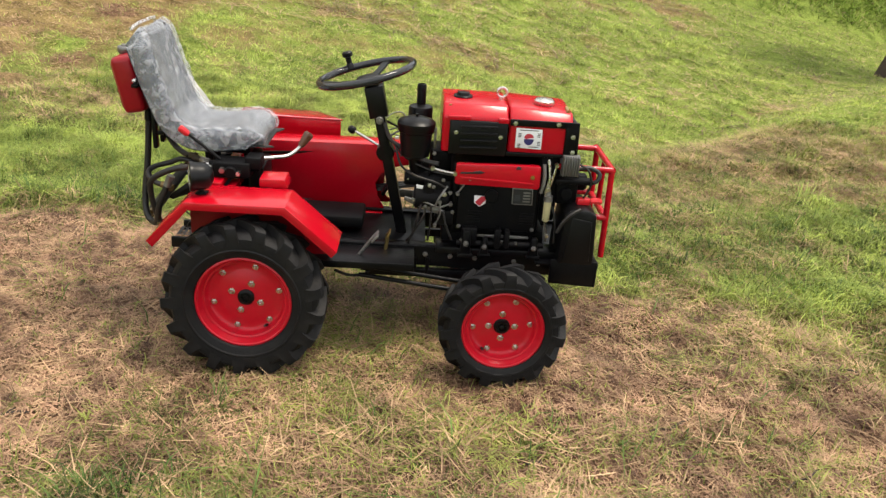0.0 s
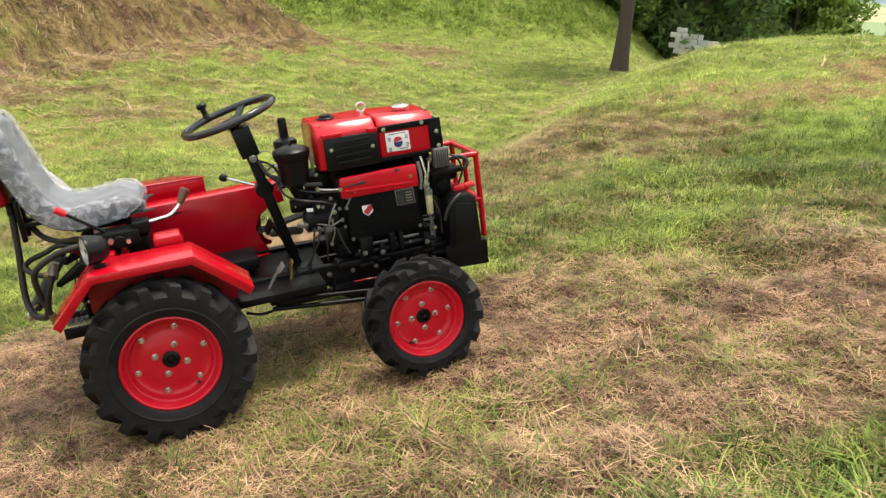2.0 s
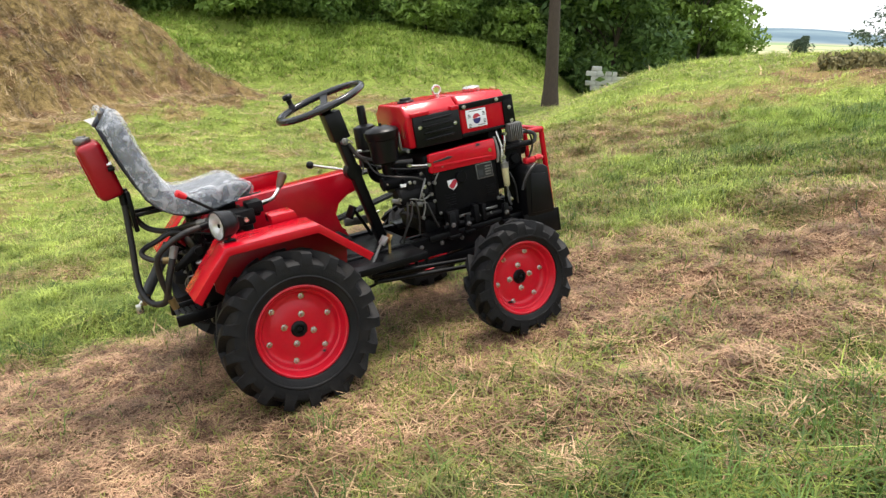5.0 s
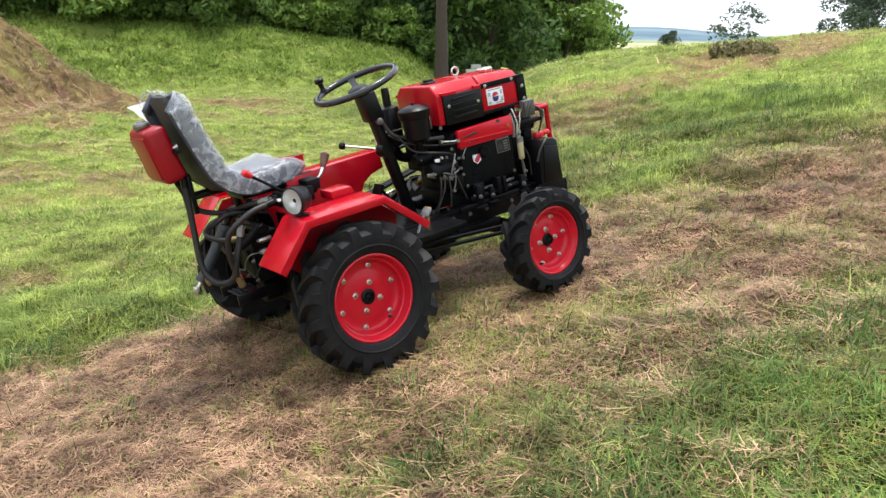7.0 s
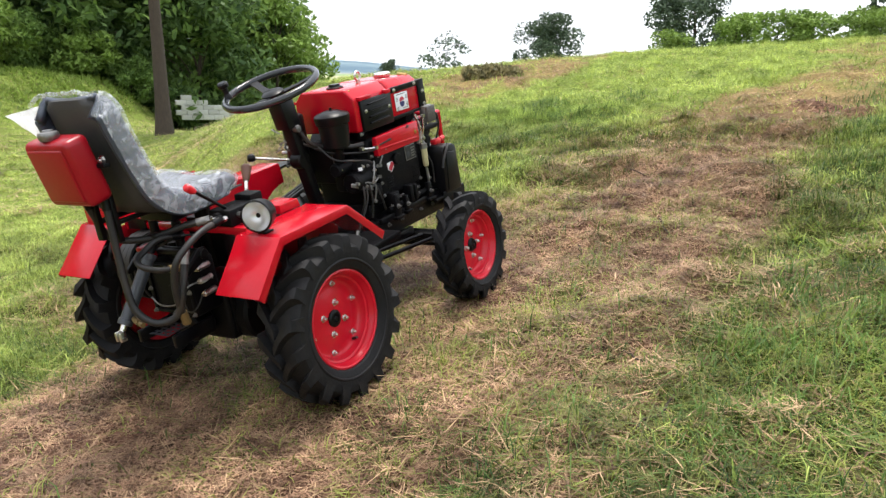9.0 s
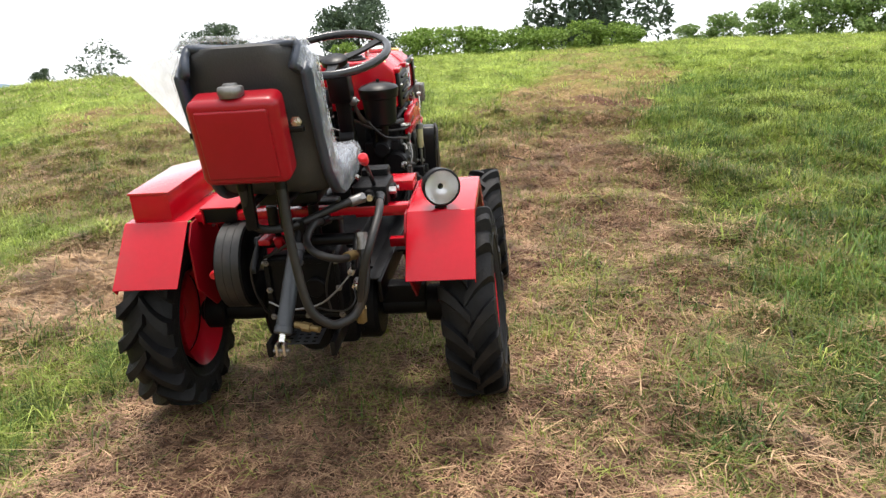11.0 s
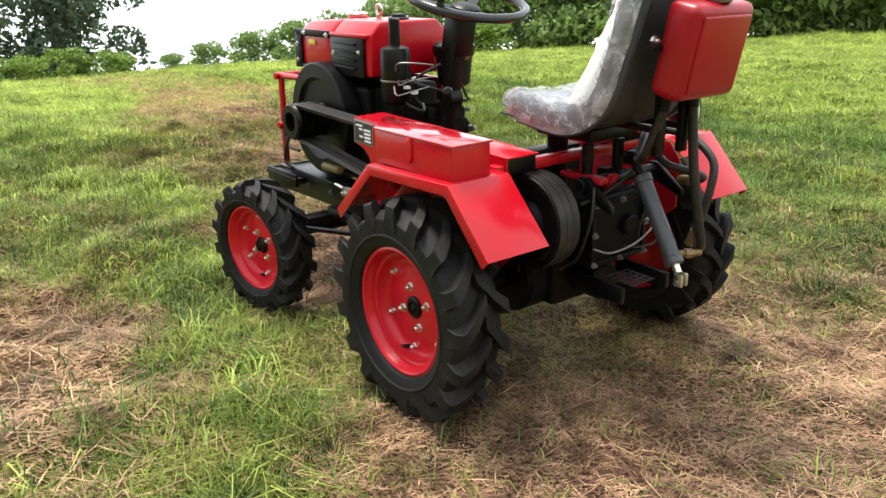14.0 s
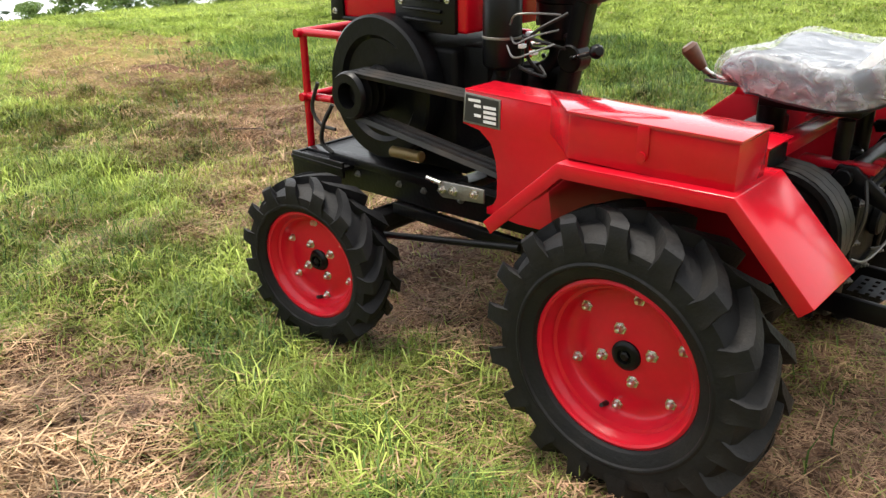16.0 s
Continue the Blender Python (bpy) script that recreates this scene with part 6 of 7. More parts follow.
# moulded shell behind the padding
tmp = bmesh.new()
rows = []
for k, (x, z, w) in enumerate([(-0.458, 1.166, 0.108), (-0.472, 1.160, 0.138), (-0.476, 1.138, 0.160), (-0.455, 1.06, 0.170), (-0.430, 0.95, 0.174), (-0.408, 0.86, 0.174), (-0.390, 0.805, 0.171), (-0.36, 0.768, 0.166),
                               (-0.28, 0.743, 0.155), (-0.15, 0.738, 0.145), (-0.005, 0.742, 0.14)]):
    rows.append([tmp.verts.new((x + 0.018 + (0.022 if abs(u) > 0.95 else 0.0) + 0.012 * u * u, u * w * 0.945, z + (0.012 * u * u if k > 5 else 0))) for u in (-1, -0.97, -0.75, -0.4, 0, 0.4, 0.75, 0.97, 1)])
for a, b in zip(rows, rows[1:]):
    for j in range(8):
        tmp.faces.new((a[j], a[j + 1], b[j + 1], b[j]))
bmesh.ops.recalc_face_normals(tmp, faces=tmp.faces)
bmesh.ops.solidify(tmp, geom=list(tmp.faces), thickness=0.006)
join(bm, tmp)
part("seat_shell", bm, SEAT_SHELL, seat, "dark moulded seat back", angle=50)
bm, grid = seat_skin(0.010, 0.174, 76, 44, 0.0070, 0.074)
part("plastic_film", bm, FILM, seat, "clear creased polythene film", angle=80)
# film sleeve flaring out behind the left edge and over the top
bm = bmesh.new()
rows = []
for k in range(15):
    t = k / 14
    z = 0.822 + (1.150 - 0.822) * t
    xb = -0.395 - 0.075 * t
    row = []
    for j in range(7):
        s = j / 6
        flare = (0.012 + 0.090 * t ** 1.4) * s
        w = 0.006 * noise.noise(Vector((t * 9, s * 5, 2.0)))
        row.append(bm.verts.new((xb + 0.060 + s * (0.085 - 0.175 * t) + w, 0.166 + flare + w, z - 0.018 * s * t + 0.5 * w)))
    rows.append(row)
for a, b in zip(rows, rows[1:]):
    for j in range(6):
        bm.faces.new((a[j], a[j + 1], b[j + 1], b[j]))
part("film_flap", bm, FLAP, seat, "loose flap of polythene film", angle=80)
# film rolled over the top rim of the back
bm = bmesh.new()
rim_line = [(-0.458, -0.142, 1.172), (-0.455, -0.08, 1.182), (-0.455, 0.0, 1.184), (-0.455, 0.08, 1.182), (-0.459, 0.142, 1.174), (-0.466, 0.172, 1.15)]
tube(bm, rim_line, 0.007, 8, 5)
for v in bm.verts:
    v.co += Vector((1, 0.6, 0.8)) * 0.006 * noise.noise(v.co * 28)
part("film_edge", bm, FILM, seat, "bunched edge of the film", angle=80)
bm = bmesh.new()
box(bm, (-0.25, -0.085, 0.708), (-0.05, 0.085, 0.742), 0.006)
base = part("seat_base", bm, BLACK, tractor, "black seat spring base")
for yy in (-0.06, 0.06):
    bm = bmesh.new()
    rod(bm, (-0.22, yy, 0.60), (-0.22, yy, 0.70), 0.016)
    part("seat_post", bm, BLACK, base)
bm = bmesh.new()
rod(bm, (-0.05, 0.0, 0.47), (-0.05, 0.0, 0.70), 0.030)
box(bm, (-0.06, -0.09, 0.47), (0.0, 0.09, 0.66), 0.008)
part("seat_pedestal", bm, BLACK, base)
for yy in (-0.045, 0.045):
    bm = bmesh.new()
    box(bm, (-0.43, yy - 0.010, 0.755), (-0.30, yy + 0.010, 0.770), 0.003)
    box(bm, (-0.440, yy - 0.015, 0.70), (-0.422, yy + 0.015, 0.86), 0.004)
    part("back_bracket", bm, BLACK, base)

# ---- oil tank behind the seat ----
bm = bmesh.new()
LEAN = radians(11)
box(bm, (-0.044, -0.109, -0.108), (0.044, 0.109, 0.108), 0.022, 4)
box(bm, (-0.050, -0.088, -0.086), (-0.040, 0.088, 0.086), 0.006, 3)
m = Matrix.Translation((-0.503, 0.006, 0.955)) @ Matrix.Rotation(-LEAN, 4, "Y")
bmesh.ops.transform(bm, matrix=m, verts=bm.verts)
tank = part("oil_tank", bm, SHADED_RED, tractor, "red oil tank on the seat back, shade put into its colour")
bm = bmesh.new()
c = m @ Vector((-0.012, 0.0, 0.105))
lathe(bm, c, (0.05, 0, 1), [(0, 0.0), (0, 0.026), (0.008, 0.030), (0.010, 0.031), (0.022, 0.031), (0.026, 0.028), (0.028, 0.018), (0.033, 0.016), (0.034, 0)], 26)
part("tank_cap", bm, DULL_STEEL, tank, "bright breather cap")
for s in (-1, 1):
    bolts(tank, "tank_bolt", [m @ Vector((0.045, s * 0.122, 0.015))], (-1, 0, 0), 0.010, 0.010, STEEL)
bm = bmesh.new()
box(bm, (-0.478, -0.135, 0.955), (-0.455, 0.148, 0.968), 0.002)
part("tank_strap", bm, BLACK, tank)

# ---- work lamp on the right fender ----
bm = bmesh.new()
LP = Vector((-0.190, -0.425, 0.722))
LD = Vector((-0.94, -0.34, 0.03)).normalized()
lathe(bm, LP - LD * 0.075, LD, [(0, 0.0), (0, 0.014), (0.006, 0.030), (0.02, 0.043), (0.04, 0.049), (0.066, 0.051), (0.072, 0.054), (0.082, 0.054), (0.085, 0.050), (0.076, 0.047)], 32)
lamp = part("work_lamp", bm, PLASTIC, tractor, "round black rear work lamp")
bm = bmesh.new()
lathe(bm, LP - LD * 0.02, LD, [(0.0, 0.008), (0.004, 0.020), (0.014, 0.038), (0.026, 0.0475)], 28)
part("reflector", bm, SILVER, lamp, "silver reflector")
bm = bmesh.new()
lathe(bm, LP + LD * 0.0, LD, [(0.005, 0.0485), (0.008, 0.0485), (0.011, 0.034), (0.013, 0.0)], 28)
lens = part("lens", bm, LENS, lamp, "clear glass lens")
lens.visible_shadow = False
bm = bmesh.new()
tube(bm, [LP - LD * 0.03 + Vector((0, 0, -0.045)), (-0.160, -0.418, 0.655)], 0.008, 8, straight=True)
box(bm, (-0.180, -0.435, 0.657), (-0.140, -0.400, 0.663), 0.002)
part("lamp_foot", bm, BLACK, lamp)


# ================= trees and shrubs =================
def leaf_cloud(centres, radii3, count, size, seed):
    """Small pointed leaves on and in a number of clumps: places and triangles."""
    g = np.random.default_rng(seed)
    pick = g.integers(0, len(centres), count)
    v = g.normal(size=(count, 3))
    v /= np.linalg.norm(v, axis=1, keepdims=True)
    rad = g.uniform(0.55, 1.08, (count, 1)) ** 0.7
    p = np.asarray(centres)[pick] + v * rad * np.asarray(radii3)[pick]
    a = g.normal(size=(count, 3)) * 0.7 + v * 0.5
    a /= np.linalg.norm(a, axis=1, keepdims=True)
    b = np.cross(a, g.normal(size=(count, 3)))
    b /= np.linalg.norm(b, axis=1, keepdims=True)
    s = size * g.uniform(0.6, 1.4, (count, 1))
    verts = np.stack([p - a * s, p + b * s * 0.42, p + a * s, p - b * s * 0.42], 1).reshape(-1, 3)
    faces = np.arange(count * 4).reshape(-1, 4)
    return verts, faces


def crown_clumps(height, width, base, n, seed, lean=0.0):
    """Uneven clumps that fill an egg-shaped crown."""
    g = np.random.default_rng(seed)
    cs, rs = [], []
    for k in range(n):
        t = g.uniform(0.0, 1.0)
        z = base + (height - base) * t
        prof = (math.sin(math.pi * min(max(0.12 + 0.80 * t, 0), 1))) ** 0.7
        r = width / 2 * prof * math.sqrt(g.uniform(0.05, 1.0))
        a = g.uniform(0, 2 * math.pi)
        s = width * g.uniform(0.10, 0.21)
        cs.append((r * math.cos(a) + lean * t, r * math.sin(a), z))
        rs.append((s, s, s * g.uniform(0.6, 0.9)))
    return cs, rs


def make_tree(name, label, height, width, base, clumps, leaves, size, leaf_mat, trunk_r, seed, category="tree"):
    """A tapered trunk with limbs and a crown of leaves."""
    g = random.Random(seed)
    root = new(name)
    tagged(root, label, category)
    cs, rs = crown_clumps(height, width, base, clumps, seed)
    bm = bmesh.new()
    bend = [Vector((0.04 * height * g.uniform(-0.3, 0.3) * k, 0.04 * height * g.uniform(-0.3, 0.3) * k, height * 0.82 * k / 4 - (0.15 if k == 0 else 0))) for k in range(5)]
    line = spline(bend, 4)
    rings = []
    for i, p in enumerate(line):
        t = i / (len(line) - 1)
        r = trunk_r * (1.0 - 0.85 * t) * (1.35 if i == 0 else 1.1 if i == 1 else 1)
        rings.append([bm.verts.new(p + Vector((math.cos(a) * r, math.sin(a) * r, 0))) for a in (2 * math.pi * k / 10 for k in range(10))])
    for x, y in zip(rings, rings[1:]):
        for k in range(10):
            bm.faces.new((x[k], x[(k + 1) % 10], y[(k + 1) % 10], y[k]))
    for c in cs[: min(16, len(cs))]:
        c = Vector(c)
        start = line[min(int(len(line) * min(max((c.z * 0.7) / height, 0.12), 0.8)), len(line) - 2)]
        tube(bm, [start, start.lerp(c, 0.5) + Vector((0, 0, 0.05 * height)), c], trunk_r * 0.16, 5, 3)
    part("trunk", bm, BARK, root, "dark bark", angle=60)
    verts, faces = leaf_cloud(cs, rs, leaves, size, seed)
    me = arrays_mesh("crown", verts, faces)
    me.materials.append(leaf_mat)
    crown = new("crown", me)
    crown.parent = root
    return root


def polar(az, r, ox=QX, oy=QY):
    x, y = ox + r * math.cos(radians(az)), oy + r * math.sin(radians(az))
    return x, y, float(land(x, y))


HILL_X, HILL_Y = -1.7, 1.5


def plant(tree, az, r, turn=0.0, scale=1.0, wide=1.0, first=False, hill=False):
    x, y, z = polar(az, r, HILL_X, HILL_Y) if hill else polar(az, r)
    m = pose(x, y, z - 0.05, 0, 0, turn)
    if first:
        tree.matrix_basis = m @ Matrix.Diagonal((scale * wide, scale * wide, scale, 1))
        return tree
    t = copy_thing(tree, m)
    t.scale = (scale * wide, scale * wide, scale)
    return t


# the lone tree in the valley: bare lower trunk, crown above
x, y = 11.4, 14.2
z = float(land(x, y))
lone = make_tree("lone_tree", "tall dark tree with a bare straight trunk on the valley lawn", 10.5, 5.0, 5.4, 40, 6000, 0.15, LEAF_MID, 0.20, 5)
lone.matrix_basis = pose(x, y, z, 0, 0, 20)

wood_a = make_tree("woodland_tree", "dense dark-green tree on the grassy bank", 8.5, 6.5, 0.8, 75, 8000, 0.20, LEAF_DARK, 0.16, 11)
wood_b = make_tree("woodland_tree", "dense green tree with lighter leaves on the bank", 7.5, 6.0, 0.6, 70, 7500, 0.20, LEAF_MID, 0.15, 12)
wood_c = make_tree("woodland_tree", "tall light-green tree at the end of the wood", 8.0, 5.5, 0.5, 60, 7000, 0.20, LEAF_LIGHT, 0.14, 13)
bush_a = make_tree("hedge_bush", "leafy green bush at the foot of the wood", 2.6, 3.2, 0.1, 40, 4200, 0.14, LEAF_MID, 0.05, 14, "bush")
bush_b = make_tree("hedge_bush", "pale green bush at the foot of the wood", 2.2, 3.0, 0.1, 36, 3800, 0.14, LEAF_LIGHT, 0.05, 15, "bush")
for t in (wood_a, wood_b, wood_c, bush_a, bush_b):
    t["group"] = "wood on the bank"
plant(wood_a, 66, 36, 0, 1.0, first=True)
plant(wood_b, 60, 37, 40, 1.0, first=True)
plant(wood_c, 43.2, 40, 0, 0.80, first=True)
plant(bush_a, 69, 31, 0, 1.0, first=True)
plant(bush_b, 62, 32, 0, 1.0, first=True)
rnd = random.Random(4)
for k, az in enumerate((49, 52, 55, 58, 63, 69, 72, 75, 78, 82, 87, 92, 98, 105)):
    plant((wood_a, wood_b)[k % 2], az + rnd.uniform(-0.8, 0.8), rnd.uniform(35, 39), rnd.uniform(0, 360), rnd.uniform(0.85, 1.15))
for k, az in enumerate((46, 50, 54, 57, 61, 65, 70, 74, 79, 84, 90, 97)):
    plant((wood_a, wood_b, wood_a)[k % 3], az + rnd.uniform(-0.8, 0.8), rnd.uniform(42, 47), rnd.uniform(0, 360), rnd.uniform(1.1, 1.4))
for k, az in enumerate((53.5, 55.5, 57.5, 59.5, 61, 64, 66.5, 68, 71, 73, 75.5, 78, 80.5, 83)):
    plant((bush_a, bush_b, bush_a)[k % 3], az + rnd.uniform(-0.7, 0.7), np.interp(az, (53, 58, 66, 84), (34, 33, 31.5, 31)) + rnd.uniform(-0.4, 1.0), rnd.uniform(0, 360), rnd.uniform(0.55, 1.0))
for az, s in ((44.6, 0.75), (46.2, 0.8), (41.4, 0.62)):
    plant(wood_c, az, 41 + s, az * 9, s)

# along the crest
crest_a = make_tree("crest_tree", "small open-crowned tree on the crest of the hill", 2.6, 2.4, 0.5, 17, 900, 0.085, LEAF_GREY, 0.04, 21)
for t in (crest_a,):
    t["group"] = "trees on the crest"
plant(crest_a, 31.2, 27.5, 0, 0.66, 1.25, first=True)
crest_b = make_tree("crest_tree", "round dense grey-green tree on the crest", 3.2, 3.9, 0.05, 55, 9000, 0.095, LEAF_GREY, 0.10, 22)
crest_b["group"] = "trees on the crest"
plant(crest_b, 23.6, 27, 0, 0.56, 1.1, first=True)
plant(crest_b, 35.4, 23, 50, 0.21, 0.8)
plant(crest_b, 13.8, 27, 90, 0.74, 1.05)
plant(crest_b, -11.5, 20.0, 140, 0.98, 0.95, hill=True)
shrub = make_tree("crest_shrub", "light green shrub on the crest", 1.2, 2.0, 0.0, 26, 2800, 0.075, LEAF_LIGHT, 0.03, 23, "shrub")
shrub_d = make_tree("crest_shrub", "dark green shrub in the crest hedge", 2.0, 2.6, 0.0, 38, 4500, 0.09, LEAF_HEDGE, 0.04, 24, "shrub")
shrub["group"] = shrub_d["group"] = "hedge along the crest"
plant(shrub, 3.0, 19, 0, 0.55, 1.2, first=True)
plant(shrub_d, -24, 18.5, 0, 0.36, 1.2, first=True, hill=True)
for az, r, s, w in ((6, 21, 0.5, 1.2), (0.5, 18.5, 0.6, 1.1), (-2.5, 18, 0.55, 1.3), (-5, 17.5, 0.5, 1.3), (-9, 17.5, 0.45, 1.3), (-12, 18, 0.5, 1.2), 
                    (-15.0, 17.5, 0.40, 1.3), (-40, 16.5, 0.5, 1.4), (-50, 16.2, 0.5, 1.4)):
    plant(shrub, az, r, az * 37, s, w, hill=az < 8)
for az, r, s, w in ((-18.5, 19, 0.20, 1.3), (-21, 18.8, 0.28, 1.3), (-27, 18.2, 0.44, 1.1), (-30, 18.0, 0.50, 1.0), (-33, 17.8, 0.62, 0.9), (-36.5, 17.6, 0.72, 0.9), (-40, 17.6, 0.76, 0.9),
                    (-43.5, 17.5, 0.90, 0.9), (-47, 17.5, 0.86, 0.95), (-51, 17.4, 0.90, 0.95), (-55, 17.4, 0.94, 0.95), (-59, 17.2, 0.94, 0.95), (-63, 17.2, 1.35, 0.95), (-67, 17.2, 1.35, 0.95),
                    (-71, 17.2, 1.4, 0.95), (-76, 17.2, 1.4, 0.95), (-81, 17.2, 1.4, 1.0), (-46, 19.5, 1.1, 0.9), (-62, 19.5, 1.5, 0.9)):
    plant(shrub_d, az, r, az * 53, s, w, hill=True)
# heap of cut brush on the shoulder
g = np.random.default_rng(31)
hx, hy, hz = polar(27.6, 10.6)
cs = [(hx + g.normal() * 0.15 + k * 0.13 * math.sin(radians(28)), hy + g.normal() * 0.10 - k * 0.13 * math.cos(radians(28)), hz + g.uniform(0.0, 0.05)) for k in range(-2, 3)]
verts, faces = leaf_cloud(cs, [(0.21, 0.21, 0.11)] * len(cs), 1300, 0.045, 33)
me = arrays_mesh("brush_pile", verts, faces)
me.materials.append(WILTED)
tagged(new("brush_pile", me), "low pile of wilted cut brush on the slope", "brush", kind="stuff")

# stepped block wall at the end of the valley
wall = tagged(new("block_wall"), "stepped wall of pale concrete blocks at the valley's end", "wall", kind="structure")
bm = bmesh.new()
box(bm, (-0.205, -0.10, 0.0), (0.205, 0.10, 0.19), 0.008)
brick = part("block", bm, CONCRETE, wall)
WX, WY, WZ = polar(47.8, 33.0)
face_dir = radians(47.8 - 90 + 10)
placed = 0
for row in range(5):
    for k in range(6):
        if k < (row - 1) * 1.4:
            continue
        o = brick if placed == 0 else brick.copy()
        if placed:
            scene.collection.objects.link(o)
        placed += 1
        s = -1.05 + 0.42 * k + (0.21 if row % 2 else 0)
        o.matrix_basis = pose(WX - s * math.cos(face_dir), WY - s * math.sin(face_dir), -1.12 + row * 0.196, 0, 0, math.degrees(face_dir))

# ================= grass =================
def blades(name, label, count, material, xlim, ylim, height, width, want, seed, lean=0.5, flat=False, r_in=0.0, r_out=99.0, segs=2):
    """Blades strewn over the ground where want(x, y) allows; flat: lying straws."""
    g = np.random.default_rng(seed)
    x = g.uniform(*xlim, count)
    y = g.uniform(*ylim, count)
    r = np.hypot(x - 0.3, y + 0.3)
    keep = (g.uniform(size=count) < want(x, y)) & (r >= r_in) & (r < r_out)
    x, y = x[keep], y[keep]
    m = len(x)
    z = ground_z(x, y) - 0.006
    tuft = fbm(x * 2.6, y * 2.6, 77, 3)
    h = height * g.uniform(0.45, 1.25, m) * (0.55 + 0.95 * tuft)
    w = width * g.uniform(0.7, 1.3, m)
    a = g.uniform(0, 2 * np.pi, m)
    side = np.stack([np.cos(a), np.sin(a), np.zeros(m)], 1)
    fwd = np.stack([-np.sin(a), np.cos(a), np.zeros(m)], 1)
    up = np.array([0, 0, 1.0])
    base = np.stack([x, y, z], 1)
    if flat:
        base[:, 2] += g.uniform(0.004, 0.03, m)
        rise = g.normal(0, 0.16, m)
        d = fwd * np.cos(rise)[:, None] + up * np.sin(rise)[:, None]
        curl = g.normal(0, 0.25, m)[:, None]
        mid = base + d * (h * 0.5)[:, None] + side * curl * (h * 0.5)[:, None]
        tip = mid + (d + side * curl * 1.5) * (h * 0.5)[:, None]
        tip[:, 2] = np.maximum(tip[:, 2], ground_z(tip[:, 0], tip[:, 1]) + 0.004)
    else:
        k = g.uniform(0.15, 1.15, m)[:, None] * lean
        mid = base + (up * (1 - 0.12 * k) + fwd * k * 0.5) * (h * 0.55)[:, None]
        tip = base + (up * np.clip(1 - 0.55 * k, 0.05, 1) + fwd * k * 1.25) * h[:, None]
    s = side * w[:, None] * 0.5
    if segs == 1:
        verts = np.stack([base - s, base + s, tip], 1).reshape(-1, 3)
        faces = np.arange(m * 3).reshape(-1, 3)
    else:
        verts = np.stack([base - s, base + s, mid + s * 0.8, tip, mid - s * 0.8], 1).reshape(-1, 3)
        i = np.arange(m)[:, None] * 5
        faces = np.concatenate([i + [0, 1, 2], i + [0, 2, 4], i + [4, 2, 3]], 0)
    me = arrays_mesh(name, verts, faces)
    me.materials.append(material)
    me.polygons.foreach_set("use_smooth", np.ones(len(faces), bool))
    return tagged(new(name, me), label, "grass", kind="stuff")


def tussocks(name, label, count, each, material, xlim, ylim, radius, height, width, want, seed, r_in=0.0, r_out=99.0, spread=1.0, lying=False, segs=2):
    """Clumps of blades that fan out from their middles; lying: tangled wads of straw."""
    g = np.random.default_rng(seed)
    cx, cy = g.uniform(*xlim, count), g.uniform(*ylim, count)
    rc = np.hypot(cx - 0.3, cy + 0.3)
    under = (np.abs(cy) < 0.62) & (cx > -0.4) & (cx < 1.35)
    keep = (g.uniform(size=count) < want(cx, cy)) & (rc >= r_in) & (rc < r_out) & ~under
    cx, cy = cx[keep], cy[keep]
    size = np.repeat(g.uniform(0.55, 1.45, len(cx)), each)
    x0, y0 = np.repeat(cx, each), np.repeat(cy, each)
    m = len(x0)
    a = g.uniform(0, 2 * np.pi, m)
    off = radius * size * np.sqrt(g.uniform(0, 1, m))
    x, y = x0 + np.cos(a) * off, y0 + np.sin(a) * off
    base = np.stack([x, y, ground_z(x, y) - 0.006], 1)
    a2 = a + g.normal(0, 0.7, m)
    out = np.stack([np.cos(a2), np.sin(a2), np.zeros(m)], 1)
    side = np.stack([-np.sin(a2), np.cos(a2), np.zeros(m)], 1)
    up = np.array([0, 0, 1.0])
    h = height * size * g.uniform(0.5, 1.2, m)
    if lying:
        base[:, 2] += 0.045 * size * g.uniform(0, 1, m) * (1 - (off / (radius * size + 1e-6)) ** 2) + 0.008
        a3 = g.uniform(0, 2 * np.pi, m)
        out = np.stack([np.cos(a3), np.sin(a3), g.normal(0, 0.18, m)], 1)
        side = np.stack([-np.sin(a3), np.cos(a3), np.zeros(m)], 1)
        mid = base + out * (h * 0.5)[:, None] + up * 0.010
        tip = base + out * h[:, None]
        tip[:, 2] = np.maximum(tip[:, 2], ground_z(tip[:, 0], tip[:, 1]) + 0.004)
    else:
        k = (spread * (0.25 + 0.9 * off / (radius * 1.4)) * g.uniform(0.6, 1.3, m))[:, None]
        mid = base + (up * (1 - 0.15 * k) + out * k * 0.45) * (h * 0.55)[:, None]
        tip = base + (up * np.clip(1 - 0.5 * k, 0.12, 1) + out * k * 1.1) * h[:, None]
    s = side * (width * g.uniform(0.7, 1.3, m))[:, None] * 0.5
    if segs == 1:
        verts = np.stack([base - s, base + s, tip], 1).reshape(-1, 3)
        faces = np.arange(m * 3).reshape(-1, 3)
    else:
        verts = np.stack([base - s, base + s, mid + s * 0.8, tip, mid - s * 0.8], 1).reshape(-1, 3)
        i = np.arange(m)[:, None] * 5
        faces = np.concatenate([i + [0, 1, 2], i + [0, 2, 4], i + [4, 2, 3]], 0)
    me = arrays_mesh(name, verts, faces)
    me.materials.append(material)
    me.polygons.foreach_set("use_smooth", np.ones(len(faces), bool))
    return tagged(new(name, me), label, "grass", kind="stuff")


def green_want(x, y):
    thin = 1 - 0.45 * smooth(-1.2, -1.5, y) * (np.hypot(x, y) < 4)
    return np.clip(1.15 - 1.15 * dryness(x, y), 0.05, 1) * thin


def dry_want(x, y):
    return np.clip(dryness(x, y) * 1.1, 0.30, 1)


